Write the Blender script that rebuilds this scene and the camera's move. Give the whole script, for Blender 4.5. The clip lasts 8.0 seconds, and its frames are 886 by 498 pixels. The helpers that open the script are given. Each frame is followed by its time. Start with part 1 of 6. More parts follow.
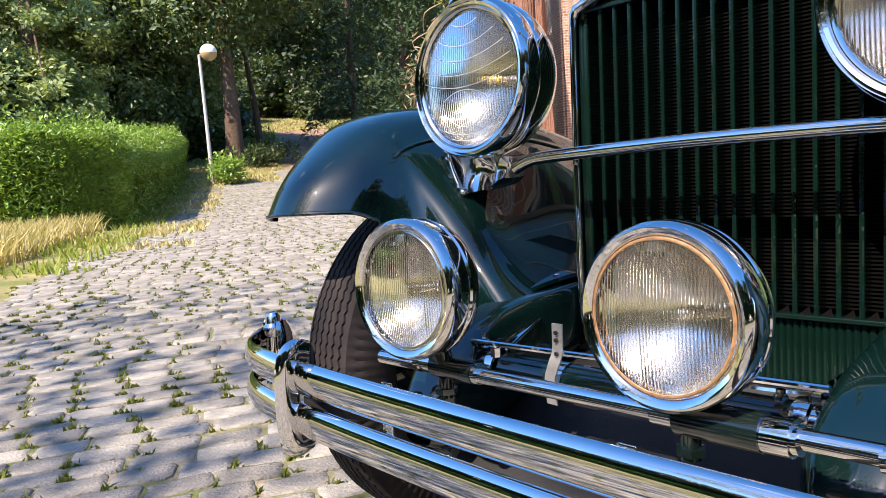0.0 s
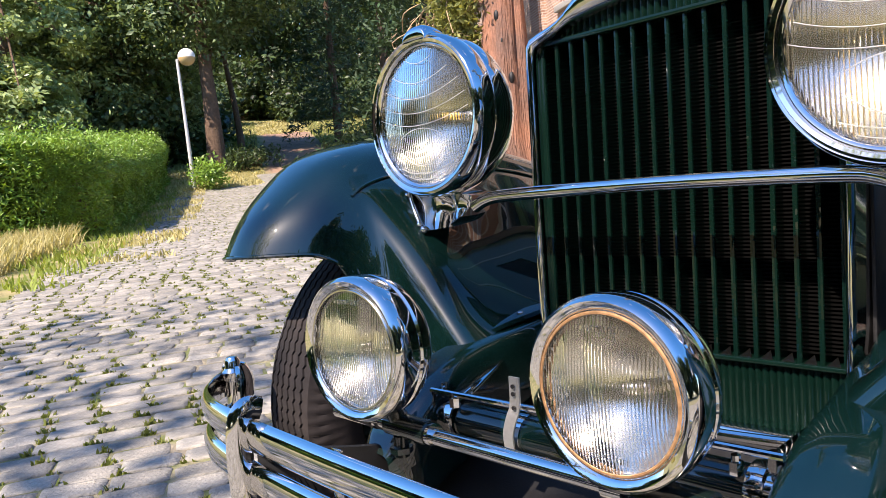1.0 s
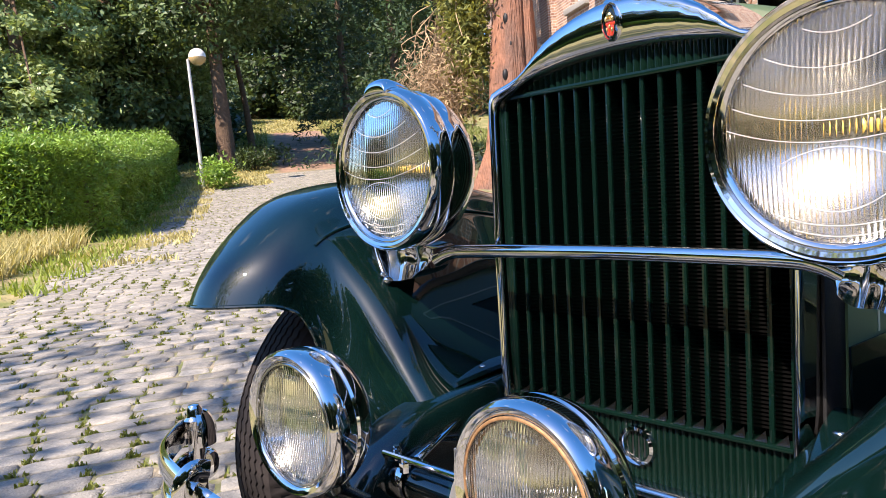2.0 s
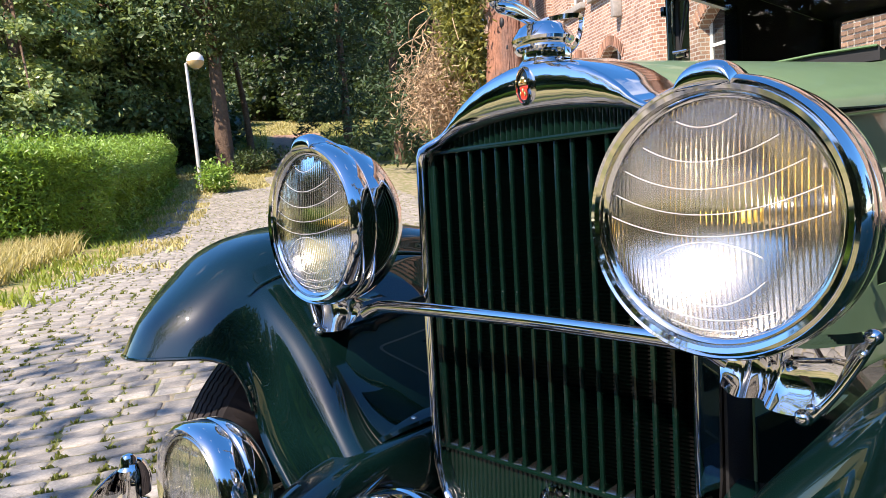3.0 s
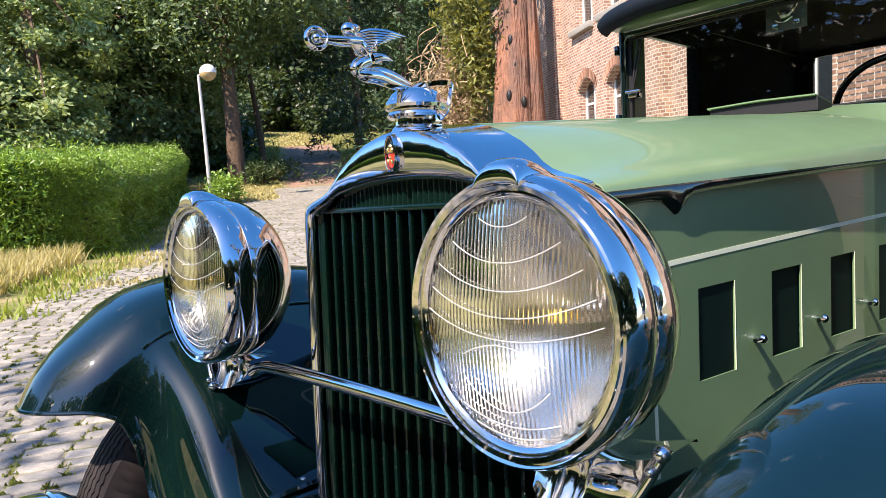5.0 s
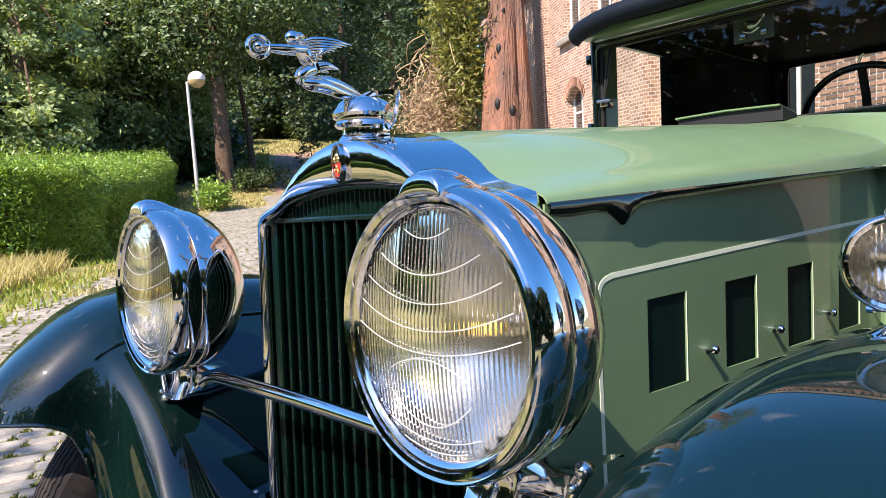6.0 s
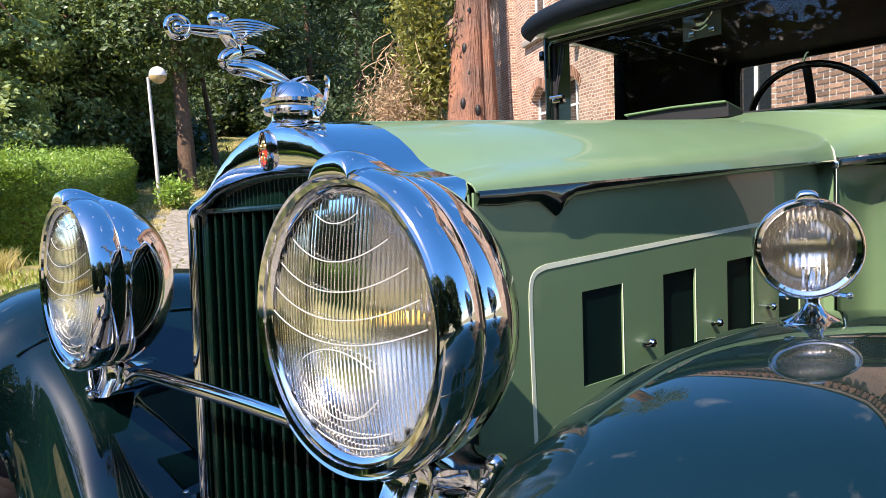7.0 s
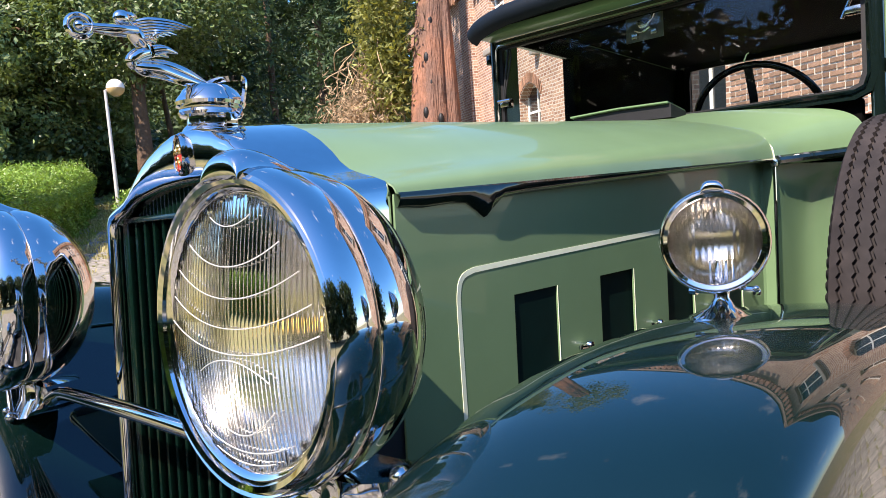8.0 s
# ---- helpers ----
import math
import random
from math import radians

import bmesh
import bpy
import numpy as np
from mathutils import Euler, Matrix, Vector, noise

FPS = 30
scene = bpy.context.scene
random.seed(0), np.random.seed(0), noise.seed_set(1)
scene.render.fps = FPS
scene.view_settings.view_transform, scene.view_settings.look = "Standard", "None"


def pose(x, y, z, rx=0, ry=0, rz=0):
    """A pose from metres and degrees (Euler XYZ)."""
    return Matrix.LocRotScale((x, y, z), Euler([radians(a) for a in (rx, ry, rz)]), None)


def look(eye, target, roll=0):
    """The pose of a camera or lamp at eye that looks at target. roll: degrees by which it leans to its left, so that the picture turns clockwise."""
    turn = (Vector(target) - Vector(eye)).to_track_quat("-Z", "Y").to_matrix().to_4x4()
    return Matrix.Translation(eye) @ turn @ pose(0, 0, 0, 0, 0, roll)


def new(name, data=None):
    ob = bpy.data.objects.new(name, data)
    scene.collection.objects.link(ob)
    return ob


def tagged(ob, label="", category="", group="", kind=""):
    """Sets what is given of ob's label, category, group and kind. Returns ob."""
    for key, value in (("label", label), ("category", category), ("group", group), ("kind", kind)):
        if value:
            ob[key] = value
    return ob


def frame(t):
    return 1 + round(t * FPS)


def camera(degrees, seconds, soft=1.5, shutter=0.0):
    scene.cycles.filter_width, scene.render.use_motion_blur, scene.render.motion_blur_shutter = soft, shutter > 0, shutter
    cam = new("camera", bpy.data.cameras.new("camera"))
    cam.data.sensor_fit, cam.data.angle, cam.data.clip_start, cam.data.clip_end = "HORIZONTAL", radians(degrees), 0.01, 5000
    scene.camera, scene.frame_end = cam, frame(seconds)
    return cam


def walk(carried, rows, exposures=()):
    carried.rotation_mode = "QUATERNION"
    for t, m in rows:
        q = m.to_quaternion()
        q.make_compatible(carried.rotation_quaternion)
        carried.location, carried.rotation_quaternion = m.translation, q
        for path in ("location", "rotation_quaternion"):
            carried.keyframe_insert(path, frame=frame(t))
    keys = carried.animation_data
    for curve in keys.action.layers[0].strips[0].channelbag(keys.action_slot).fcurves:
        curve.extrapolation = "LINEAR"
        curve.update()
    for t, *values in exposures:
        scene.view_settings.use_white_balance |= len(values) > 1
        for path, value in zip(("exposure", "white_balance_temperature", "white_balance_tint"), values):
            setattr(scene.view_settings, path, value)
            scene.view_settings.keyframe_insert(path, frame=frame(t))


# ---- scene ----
# camera: seconds, eye, target, roll
cam = camera(63.9, 8.0, soft=0.8)
PATH = [
    (0, (0.584, -0.982, 0.938), (-0.887, 0.349, 0.687), -3.67),
    (0.5, (0.585, -0.955, 0.972), (-0.869, 0.395, 0.718), -4.12),
    (1, (0.594, -0.910, 1.015), (-0.851, 0.449, 0.756), -4.86),
    (1.5, (0.617, -0.860, 1.062), (-0.831, 0.495, 0.805), -5.06),
    (1.7, (0.628, -0.844, 1.083), (-0.835, 0.495, 0.822), -4.36),
    (3, (0.742, -0.693, 1.207), (-0.726, 0.641, 0.949), -4.38),
    (3.5, (0.789, -0.640, 1.245), (-0.685, 0.687, 0.985), -4.13),
    (4, (0.824, -0.583, 1.276), (-0.658, 0.737, 1.029), -3.90),
    (4.5, (0.855, -0.528, 1.281), (-0.639, 0.781, 1.049), -3.56),
    (6, (0.920, -0.426, 1.280), (-0.558, 0.906, 1.078), -3.27),
    (6.5, (0.932, -0.397, 1.273), (-0.517, 0.968, 1.078), -2.85),
    (7, (0.939, -0.368, 1.260), (-0.475, 1.030, 1.053), -2.85),
    (7.5, (0.950, -0.339, 1.255), (-0.435, 1.092, 1.060), -2.90),
    (8, (0.961, -0.301, 1.245), (-0.390, 1.162, 1.058), -3.84),
]
walk(cam, [(t, look(e, g, r)) for t, e, g, r in PATH], [(0, 1.22, 6600, 17), (8, 1.24, 6600, 17)])

# ---- light ----
SUN_EL, SUN_AZ = 50.0, 174.5          # azimuth clockwise from +y
world = bpy.data.worlds.new("sky")
scene.world = world
world.use_nodes = True
wn = world.node_tree
sky = wn.nodes.new("ShaderNodeTexSky")
sky.sky_type, sky.sun_disc = "NISHITA", False
sky.sun_elevation, sky.sun_rotation = radians(SUN_EL), radians(SUN_AZ)
sky.air_density, sky.dust_density, sky.ozone_density = 1.0, 0.55, 3.2
deep = wn.nodes.new("ShaderNodeHueSaturation")
deep.inputs["Saturation"].default_value = 1.3
wn.links.new(sky.outputs[0], deep.inputs["Color"])
# a few small fair-weather clouds
place, puff, veil = wn.nodes.new("ShaderNodeTexCoord"), wn.nodes.new("ShaderNodeTexNoise"), wn.nodes.new("ShaderNodeMapRange")
puff.inputs["Scale"].default_value, puff.inputs["Detail"].default_value, puff.inputs["Roughness"].default_value = 4.2, 7.0, 0.55
veil.inputs["From Min"].default_value, veil.inputs["From Max"].default_value, veil.inputs["To Max"].default_value = 0.635, 0.78, 0.75
white = wn.nodes.new("ShaderNodeMix")
white.data_type = "RGBA"
white.inputs[7].default_value = (7.0, 7.0, 7.2, 1)
wn.links.new(place.outputs["Generated"], puff.inputs["Vector"])
wn.links.new(puff.outputs["Fac"], veil.inputs["Value"])
wn.links.new(veil.outputs[0], white.inputs[0])
wn.links.new(deep.outputs[0], white.inputs[6])
wn.links.new(white.outputs[2], wn.nodes["Background"].inputs[0])
wn.nodes["Background"].inputs[1].default_value = 0.15
sun = new("sun", bpy.data.lights.new("sun", "SUN"))
sun.data.energy, sun.data.angle, sun.data.color = 5.0, radians(0.5), (1.0, 0.89, 0.745)
sun_way = Vector((math.sin(radians(SUN_AZ)) * math.cos(radians(SUN_EL)), math.cos(radians(SUN_AZ)) * math.cos(radians(SUN_EL)), math.sin(radians(SUN_EL))))
sun.matrix_world = look(sun_way * 30, (0, 0, 0))

# ---- materials ----
def material(name, color, rough=0.5, metal=0.0, coat=0.0, ior=1.45, coat_ior=1.5, spec=0.5, vary=0.0, vary_scale=30.0, bump=0.0, bump_scale=200.0,
             rough_vary=0.0, second=None, second_scale=4.0, per_piece=0.0, per_island=0.0, translucent=0.0):
    """A principled surface with two scales of variation, made of noise in object space."""
    m = bpy.data.materials.new(name)
    m.use_nodes = True
    t = m.node_tree
    b = t.nodes["Principled BSDF"]
    b.inputs["Base Color"].default_value = (*color, 1)
    b.inputs["Roughness"].default_value, b.inputs["Metallic"].default_value = rough, metal
    b.inputs["Coat Weight"].default_value, b.inputs["Coat Roughness"].default_value = coat, 0.012
    b.inputs["Specular IOR Level"].default_value = spec
    b.inputs["Coat IOR"].default_value = coat_ior
    b.inputs["IOR"].default_value = ior
    co = t.nodes.new("ShaderNodeTexCoord")

    def tex(scale, detail=4.0):
        n = t.nodes.new("ShaderNodeTexNoise")
        n.inputs["Scale"].default_value, n.inputs["Detail"].default_value = scale, detail
        t.links.new(co.outputs["Object"], n.inputs["Vector"])
        return n
    here = None
    if second or vary or per_piece or per_island:
        here = t.nodes.new("ShaderNodeRGB")
        here.outputs[0].default_value = (*color, 1)
        here = here.outputs[0]
    if second:
        n = tex(second_scale, 6.0)
        ramp = t.nodes.new("ShaderNodeMapRange")
        ramp.inputs["From Min"].default_value, ramp.inputs["From Max"].default_value = 0.42, 0.62
        t.links.new(n.outputs["Fac"], ramp.inputs["Value"])
        mix = t.nodes.new("ShaderNodeMix")
        mix.data_type = "RGBA"
        t.links.new(ramp.outputs[0], mix.inputs[0])
        t.links.new(here, mix.inputs[6])
        mix.inputs[7].default_value = (*second, 1)
        here = mix.outputs[2]

    def scaled(value_socket, lo, hi):
        nonlocal here
        r = t.nodes.new("ShaderNodeMapRange")
        r.inputs["To Min"].default_value, r.inputs["To Max"].default_value = lo, hi
        t.links.new(value_socket, r.inputs["Value"])
        mul = t.nodes.new("ShaderNodeVectorMath")
        mul.operation = "MULTIPLY"
        t.links.new(here, mul.inputs[0])
        t.links.new(r.outputs[0], mul.inputs[1])
        here = mul.outputs[0]
    if vary:
        scaled(tex(vary_scale).outputs["Fac"], 1 - vary * 1.6, 1 + vary * 1.6)
    if per_piece:
        scaled(t.nodes.new("ShaderNodeObjectInfo").outputs["Random"], 1 - per_piece, 1 + per_piece)
    if per_island:
        scaled(t.nodes.new("ShaderNodeNewGeometry").outputs["Random Per Island"], 1 - per_island, 1 + per_island)
    if here:
        t.links.new(here, b.inputs["Base Color"])
    if rough_vary:
        r = t.nodes.new("ShaderNodeMapRange")
        r.inputs["To Min"].default_value, r.inputs["To Max"].default_value = max(0.0, rough - rough_vary), rough + rough_vary
        t.links.new(tex(9.0, 8.0).outputs["Fac"], r.inputs["Value"])
        t.links.new(r.outputs[0], b.inputs["Roughness"])
    if bump:
        bn = t.nodes.new("ShaderNodeBump")
        bn.inputs["Strength"].default_value, bn.inputs["Distance"].default_value = bump, 1.0 / bump_scale
        t.links.new(tex(bump_scale, 5.0).outputs["Fac"], bn.inputs["Height"])
        t.links.new(bn.outputs[0], b.inputs["Normal"])
    if translucent:
        out = t.nodes["Material Output"]
        tr = t.nodes.new("ShaderNodeBsdfTranslucent")
        tr.inputs[0].default_value = (color[0] * 1.6, color[1] * 1.5, color[2] * 0.7, 1)
        mx = t.nodes.new("ShaderNodeMixShader")
        mx.inputs[0].default_value = translucent
        t.links.new(b.outputs[0], mx.inputs[1])
        t.links.new(tr.outputs[0], mx.inputs[2])
        t.links.new(mx.outputs[0], out.inputs["Surface"])
    return m


CHROME = material("chrome", (0.71, 0.70, 0.695), 0.045, 1.0, rough_vary=0.03, vary=0.03, vary_scale=60)
NICKEL = material("worn_nickel", (0.62, 0.60, 0.57), 0.16, 1.0, rough_vary=0.06, vary=0.08, vary_scale=80)
DARK_GREEN = material("dark_green_enamel", (0.0014, 0.0085, 0.0076), 0.3, 0.0, 1.0, coat_ior=1.7, spec=0.05, vary=0.12, vary_scale=25, rough_vary=0.02)
SLAT_GREEN = material("slat_green_enamel", (0.0018, 0.0095, 0.0066), 0.25, 0.0, 0.4, spec=0.12, vary=0.15, vary_scale=40)
MID_GREEN = material("sage_green_enamel", (0.132, 0.215, 0.112), 0.35, 0.0, 0.45, spec=0.25, vary=0.06, vary_scale=12, rough_vary=0.05)
LINE_CREAM = material("cream_coachline", (0.80, 0.85, 0.62), 0.3, vary=0.06)
MOULD_BLACK = material("black_green_moulding", (0.004, 0.009, 0.008), 0.15, 0.0, 0.8, vary=0.1)
ROOF_CLOTH = material("dark_roof_cloth", (0.004, 0.008, 0.014), 0.6, spec=0.2, vary=0.15, vary_scale=200, bump=0.3, bump_scale=900)
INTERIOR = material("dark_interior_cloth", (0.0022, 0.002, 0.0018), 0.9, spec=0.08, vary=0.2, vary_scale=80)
BLACK = material("black_iron", (0.008, 0.008, 0.009), 0.55, vary=0.25, vary_scale=60, bump=0.2, bump_scale=300)
CORE = material("radiator_core", (0.0025, 0.0025, 0.0025), 0.85, 0.0, spec=0.06, vary=0.3, vary_scale=120)
RUBBER = material("tyre_rubber", (0.020, 0.0175, 0.018), 0.78, spec=0.2, vary=0.25, vary_scale=35, bump=0.25, bump_scale=500, second=(0.036, 0.030, 0.029), second_scale=9)
SILVER = material("silvered_reflector", (0.70, 0.675, 0.63), 0.15, 1.0, rough_vary=0.04, bump=0.05, bump_scale=40)
SATIN = material("satin_steel", (0.78, 0.77, 0.75), 0.38, 0.9, vary=0.1, vary_scale=90)
AMBER = material("amber_bulb", (0.62, 0.44, 0.10), 0.15, coat=1.0)
RUST = material("rusty_rim", (0.30, 0.165, 0.075), 0.6, 0.3, vary=0.5, vary_scale=120)
ENAMEL_RED = material("red_enamel", (0.42, 0.035, 0.015), 0.2, coat=1.0, vary=0.3, vary_scale=160)
BRASS = material("gilt_brass", (0.75, 0.52, 0.22), 0.25, 1.0)
WHITE_PAINT = material("white_paint", (0.78, 0.77, 0.73), 0.5, vary=0.06, vary_scale=20)


def glass(name, tint=(1, 1, 1), rough=0.0, ior=1.45):
    m = bpy.data.materials.new(name)
    m.use_nodes = True
    b = m.node_tree.nodes["Principled BSDF"]
    b.inputs["Base Color"].default_value = (*tint, 1)
    b.inputs["Roughness"].default_value, b.inputs["IOR"].default_value = rough, ior
    b.inputs["Transmission Weight"].default_value = 1.0
    return m


def pane_glass(name, gloss):
    """A thin sheet: clear, with a mirror part."""
    m = bpy.data.materials.new(name)
    m.use_nodes = True
    t = m.node_tree
    clear, gl, mx = t.nodes.new("ShaderNodeBsdfTransparent"), t.nodes.new("ShaderNodeBsdfGlossy"), t.nodes.new("ShaderNodeMixShader")
    clear.inputs[0].default_value = (0.90, 0.93, 0.91, 1)
    gl.inputs["Roughness"].default_value = 0.01
    mx.inputs[0].default_value = gloss
    t.links.new(clear.outputs[0], mx.inputs[1])
    t.links.new(gl.outputs[0], mx.inputs[2])
    t.links.new(mx.outputs[0], t.nodes["Material Output"].inputs["Surface"])
    return m


# opaque pale tone: the sun caught by the clear ribs is in the colour
RIB_GLINT = material("pale_rib_glint", (0.46, 0.455, 0.44), 0.25, coat=0.5)
LENS = glass("lamp_glass", (0.98, 0.98, 0.97), 0.0)
PANE = pane_glass("windscreen_glass", 0.022)


# ---- mesh helpers ----
def linked(name, verts, faces, mat, parent=None, label="", smooth=True):
    me = bpy.data.meshes.new(name)
    me.from_pydata([tuple(v) for v in verts], [], faces)
    if smooth:
        me.polygons.foreach_set("use_smooth", [True] * len(me.polygons))
    me.materials.append(mat)
    ob = new(name, me)
    ob.parent = parent
    if label:
        tagged(ob, label)
    return ob


def part(name, bm, mat, parent=None, label="", smooth=True, sharp=35.0):
    """Links a bmesh as one mesh under a thing or a part."""
    bmesh.ops.recalc_face_normals(bm, faces=bm.faces)
    me = bpy.data.meshes.new(name)
    if smooth:
        lim = radians(sharp)
        for e in bm.edges:
            e.smooth = len(e.link_faces) == 2 and e.calc_face_angle(3.0) < lim
        for f in bm.faces:
            f.smooth = True
    bm.to_mesh(me)
    bm.free()
    me.materials.append(mat)
    ob = new(name, me)
    ob.parent = parent
    if label:
        tagged(ob, label)
    return ob


def add_box(bm, x0, x1, y0, y1, z0, z1, bevel=0.0, m=None):
    r = bmesh.ops.create_cube(bm, size=1, matrix=(m or Matrix()) @ Matrix.LocRotScale(((x0 + x1) / 2, (y0 + y1) / 2, (z0 + z1) / 2), None, (x1 - x0, y1 - y0, z1 - z0)))
    if bevel:
        vs = set(r["verts"])
        bmesh.ops.bevel(bm, geom=[e for e in bm.edges if e.verts[0] in vs and e.verts[1] in vs], offset=bevel, segments=2, affect="EDGES", profile=0.5)
    return bm


def add_lathe(bm, profile, base, axis, n=48, cap=False):
    """Turns (radius, along) pairs about an axis through base."""
    q = Vector(axis).to_track_quat("Z", "Y").to_matrix()
    base = Vector(base)
    rings = []
    for r, a in profile:
        if r < 1e-6:
            rings.append([bm.verts.new(base + q @ Vector((0, 0, a)))])
        else:
            rings.append([bm.verts.new(base + q @ Vector((r * math.cos(2 * math.pi * i / n), r * math.sin(2 * math.pi * i / n), a))) for i in range(n)])
    for a, b in zip(rings, rings[1:]):
        if len(a) == 1 and len(b) == 1:
            continue
        for i in range(n):
            j = (i + 1) % n
            if len(a) == 1:
                bm.faces.new((a[0], b[i], b[j]))
            elif len(b) == 1:
                bm.faces.new((a[i], a[j], b[0]))
            else:
                bm.faces.new((a[i], a[j], b[j], b[i]))
    if cap:
        for g in (rings[0], rings[-1]):
            if len(g) > 2:
                bm.faces.new(g)
    return bm


def add_rod(bm, p, q, r, n=20, r2=None):
    p, q = Vector(p), Vector(q)
    return add_lathe(bm, [(r, 0), (r2 if r2 is not None else r, (q - p).length)], p, q - p, n, True)


def spline(points, steps=6):
    """A smooth curve through points."""
    p = [Vector(v) for v in points]
    out = []
    for i in range(len(p) - 1):
        a, b, c, d = p[max(0, i - 1)], p[i], p[i + 1], p[min(len(p) - 1, i + 2)]
        for k in range(steps):
            t = k / steps
            out.append(0.5 * ((2 * b) + (c - a) * t + (2 * a - 5 * b + 4 * c - d) * t * t + (3 * b - a - 3 * c + d) * t ** 3))
    return out + [p[-1]]


def add_sweep(bm, path, outline, up=(0, 0, 1), closed_outline=True, cap=True, scale=None):
    """Sweeps an outline of (side, up) pairs along a path."""
    path = [Vector(p) for p in path]
    rings = []
    for i, p in enumerate(path):
        t = (path[min(i + 1, len(path) - 1)] - path[max(i - 1, 0)]).normalized()
        s = t.cross(Vector(up)).normalized()
        u = s.cross(t)
        k = scale[i] if scale else 1.0
        rings.append([bm.verts.new(p + s * (a * k) + u * (b * k)) for a, b in outline])
    n = len(outline)
    for a, b in zip(rings, rings[1:]):
        for i in range(n if closed_outline else n - 1):
            j = (i + 1) % n
            bm.faces.new((a[i], a[j], b[j], b[i]))
    if cap and closed_outline:
        bm.faces.new(rings[0])
        bm.faces.new(rings[-1])
    return bm


def circle(r, n=12):
    return [(r * math.cos(2 * math.pi * i / n), r * math.sin(2 * math.pi * i / n)) for i in range(n)]


def add_tube(bm, path, r, n=12, scale=None):
    up = (0, 0, 1)
    d = Vector(path[-1]) - Vector(path[0])
    if abs(d.normalized().z) > 0.9:
        up = (0, 1, 0)
    return add_sweep(bm, path, circle(r, n), up, scale=scale)


def add_grid(bm, rows):
    vs = [[bm.verts.new(p) for p in row] for row in rows]
    for a, b in zip(vs, vs[1:]):
        for i in range(len(a) - 1):
            bm.faces.new((a[i], a[i + 1], b[i + 1], b[i]))
    return bm


def refined(rows, k=3):
    """A finer, smooth grid through a coarse one."""
    rows = [spline(r, k) for r in rows]
    cols = [spline([r[j] for r in rows], k) for j in range(len(rows[0]))]
    return [[cols[j][i] for j in range(len(cols))] for i in range(len(cols[0]))]


def add_ball(bm, c, r, scale=(1, 1, 1), n=16):
    bmesh.ops.create_uvsphere(bm, u_segments=n, v_segments=max(6, n // 2), radius=r, matrix=Matrix.LocRotScale(c, None, scale))
    return bm


def thick(ob, d=0.004, offset=-1.0):
    s = ob.modifiers.new("thickness", "SOLIDIFY")
    s.thickness, s.offset = d, offset
    return ob

# ---- the car ----
# Its own axes: x across, y from nose to tail, z up. It stands on a slight slope.
car = new("vintage_car")
car.matrix_world = Matrix(((0.99955, 0.0, -0.02999, 0.0), (0.00171, 0.99838, 0.05686, 0.0), (0.02994, -0.05688, 0.99793, 0.077), (0, 0, 0, 1)))
tagged(car, "polished two-tone green vintage saloon parked on cobbles", "car")


# radiator ------------------------------------------------------------
def shell_outline(grow=0.0, foot=0.452, lift=0.0):
    """The outer line of the radiator shell, from the bottom middle round the left side and back, as (x, z)."""
    half = [(0.0, foot), (0.10, foot), (0.20, foot + 0.002), (0.245, foot + 0.012), (0.272, foot + 0.04), (0.285, foot + 0.09), (0.289, 0.64), (0.290, 0.75),
            (0.291, 0.86), (0.291, 0.97), (0.291, 1.07), (0.291, 1.13), (0.290, 1.156), (0.281, 1.170), (0.258, 1.178), (0.232, 1.185), (0.210, 1.193),
            (0.192, 1.205), (0.176, 1.221), (0.150, 1.241), (0.118, 1.259), (0.080, 1.273), (0.040, 1.282), (0.0, 1.285)]
    out = []
    for x, z in half:
        k = (x / 0.29) if z < 1.1 else (x / 0.29)
        out.append((-(x + grow * min(1.0, x / 0.25)), z + (grow + lift if z > 1.1 else (-grow if z < foot + 0.03 else 0))))
    return out + [(-x, z) for x, z in out[-2:0:-1]]


def shell_inner():
    half = [(0.0, 0.463), (0.10, 0.463), (0.20, 0.465), (0.238, 0.473), (0.260, 0.497), (0.271, 0.545), (0.275, 0.64), (0.276, 0.75),
            (0.277, 0.86), (0.277, 0.97), (0.277, 1.07), (0.277, 1.12), (0.276, 1.142), (0.270, 1.153), (0.252, 1.160), (0.232, 1.166), (0.216, 1.172),
            (0.200, 1.180), (0.182, 1.186), (0.150, 1.192), (0.118, 1.197), (0.080, 1.201), (0.040, 1.203), (0.0, 1.204)]
    out = [(-x, z) for x, z in half]
    return out + [(-x, z) for x, z in out[-2:0:-1]]


bm = bmesh.new()
inn, outl = shell_inner(), shell_outline()
levels = []
for k, y in ((0.0, 0.190), (0.0, 0.168), (0.12, 0.160), (0.5, 0.156), (0.82, 0.156), (0.94, 0.159), (1.0, 0.168)):
    levels.append([(a[0] + (b[0] - a[0]) * k, y, a[1] + (b[1] - a[1]) * k) for a, b in zip(inn, outl)])
for g, y, l in ((0.004, 0.20, 0.001), (0.008, 0.25, 0.003), (0.010, 0.29, 0.005)):
    levels.append([(x, y, z) for x, z in shell_outline(g, lift=l)])
rings = [[bm.verts.new(p) for p in lv] for lv in levels]
for a, b in zip(rings, rings[1:]):
    for i in range(len(a)):
        j = (i + 1) % len(a)
        bm.faces.new((a[i], a[j], b[j], b[i]))
radiator = part("radiator", bm, CHROME, car, "chromed radiator shell with arched top", sharp=60)

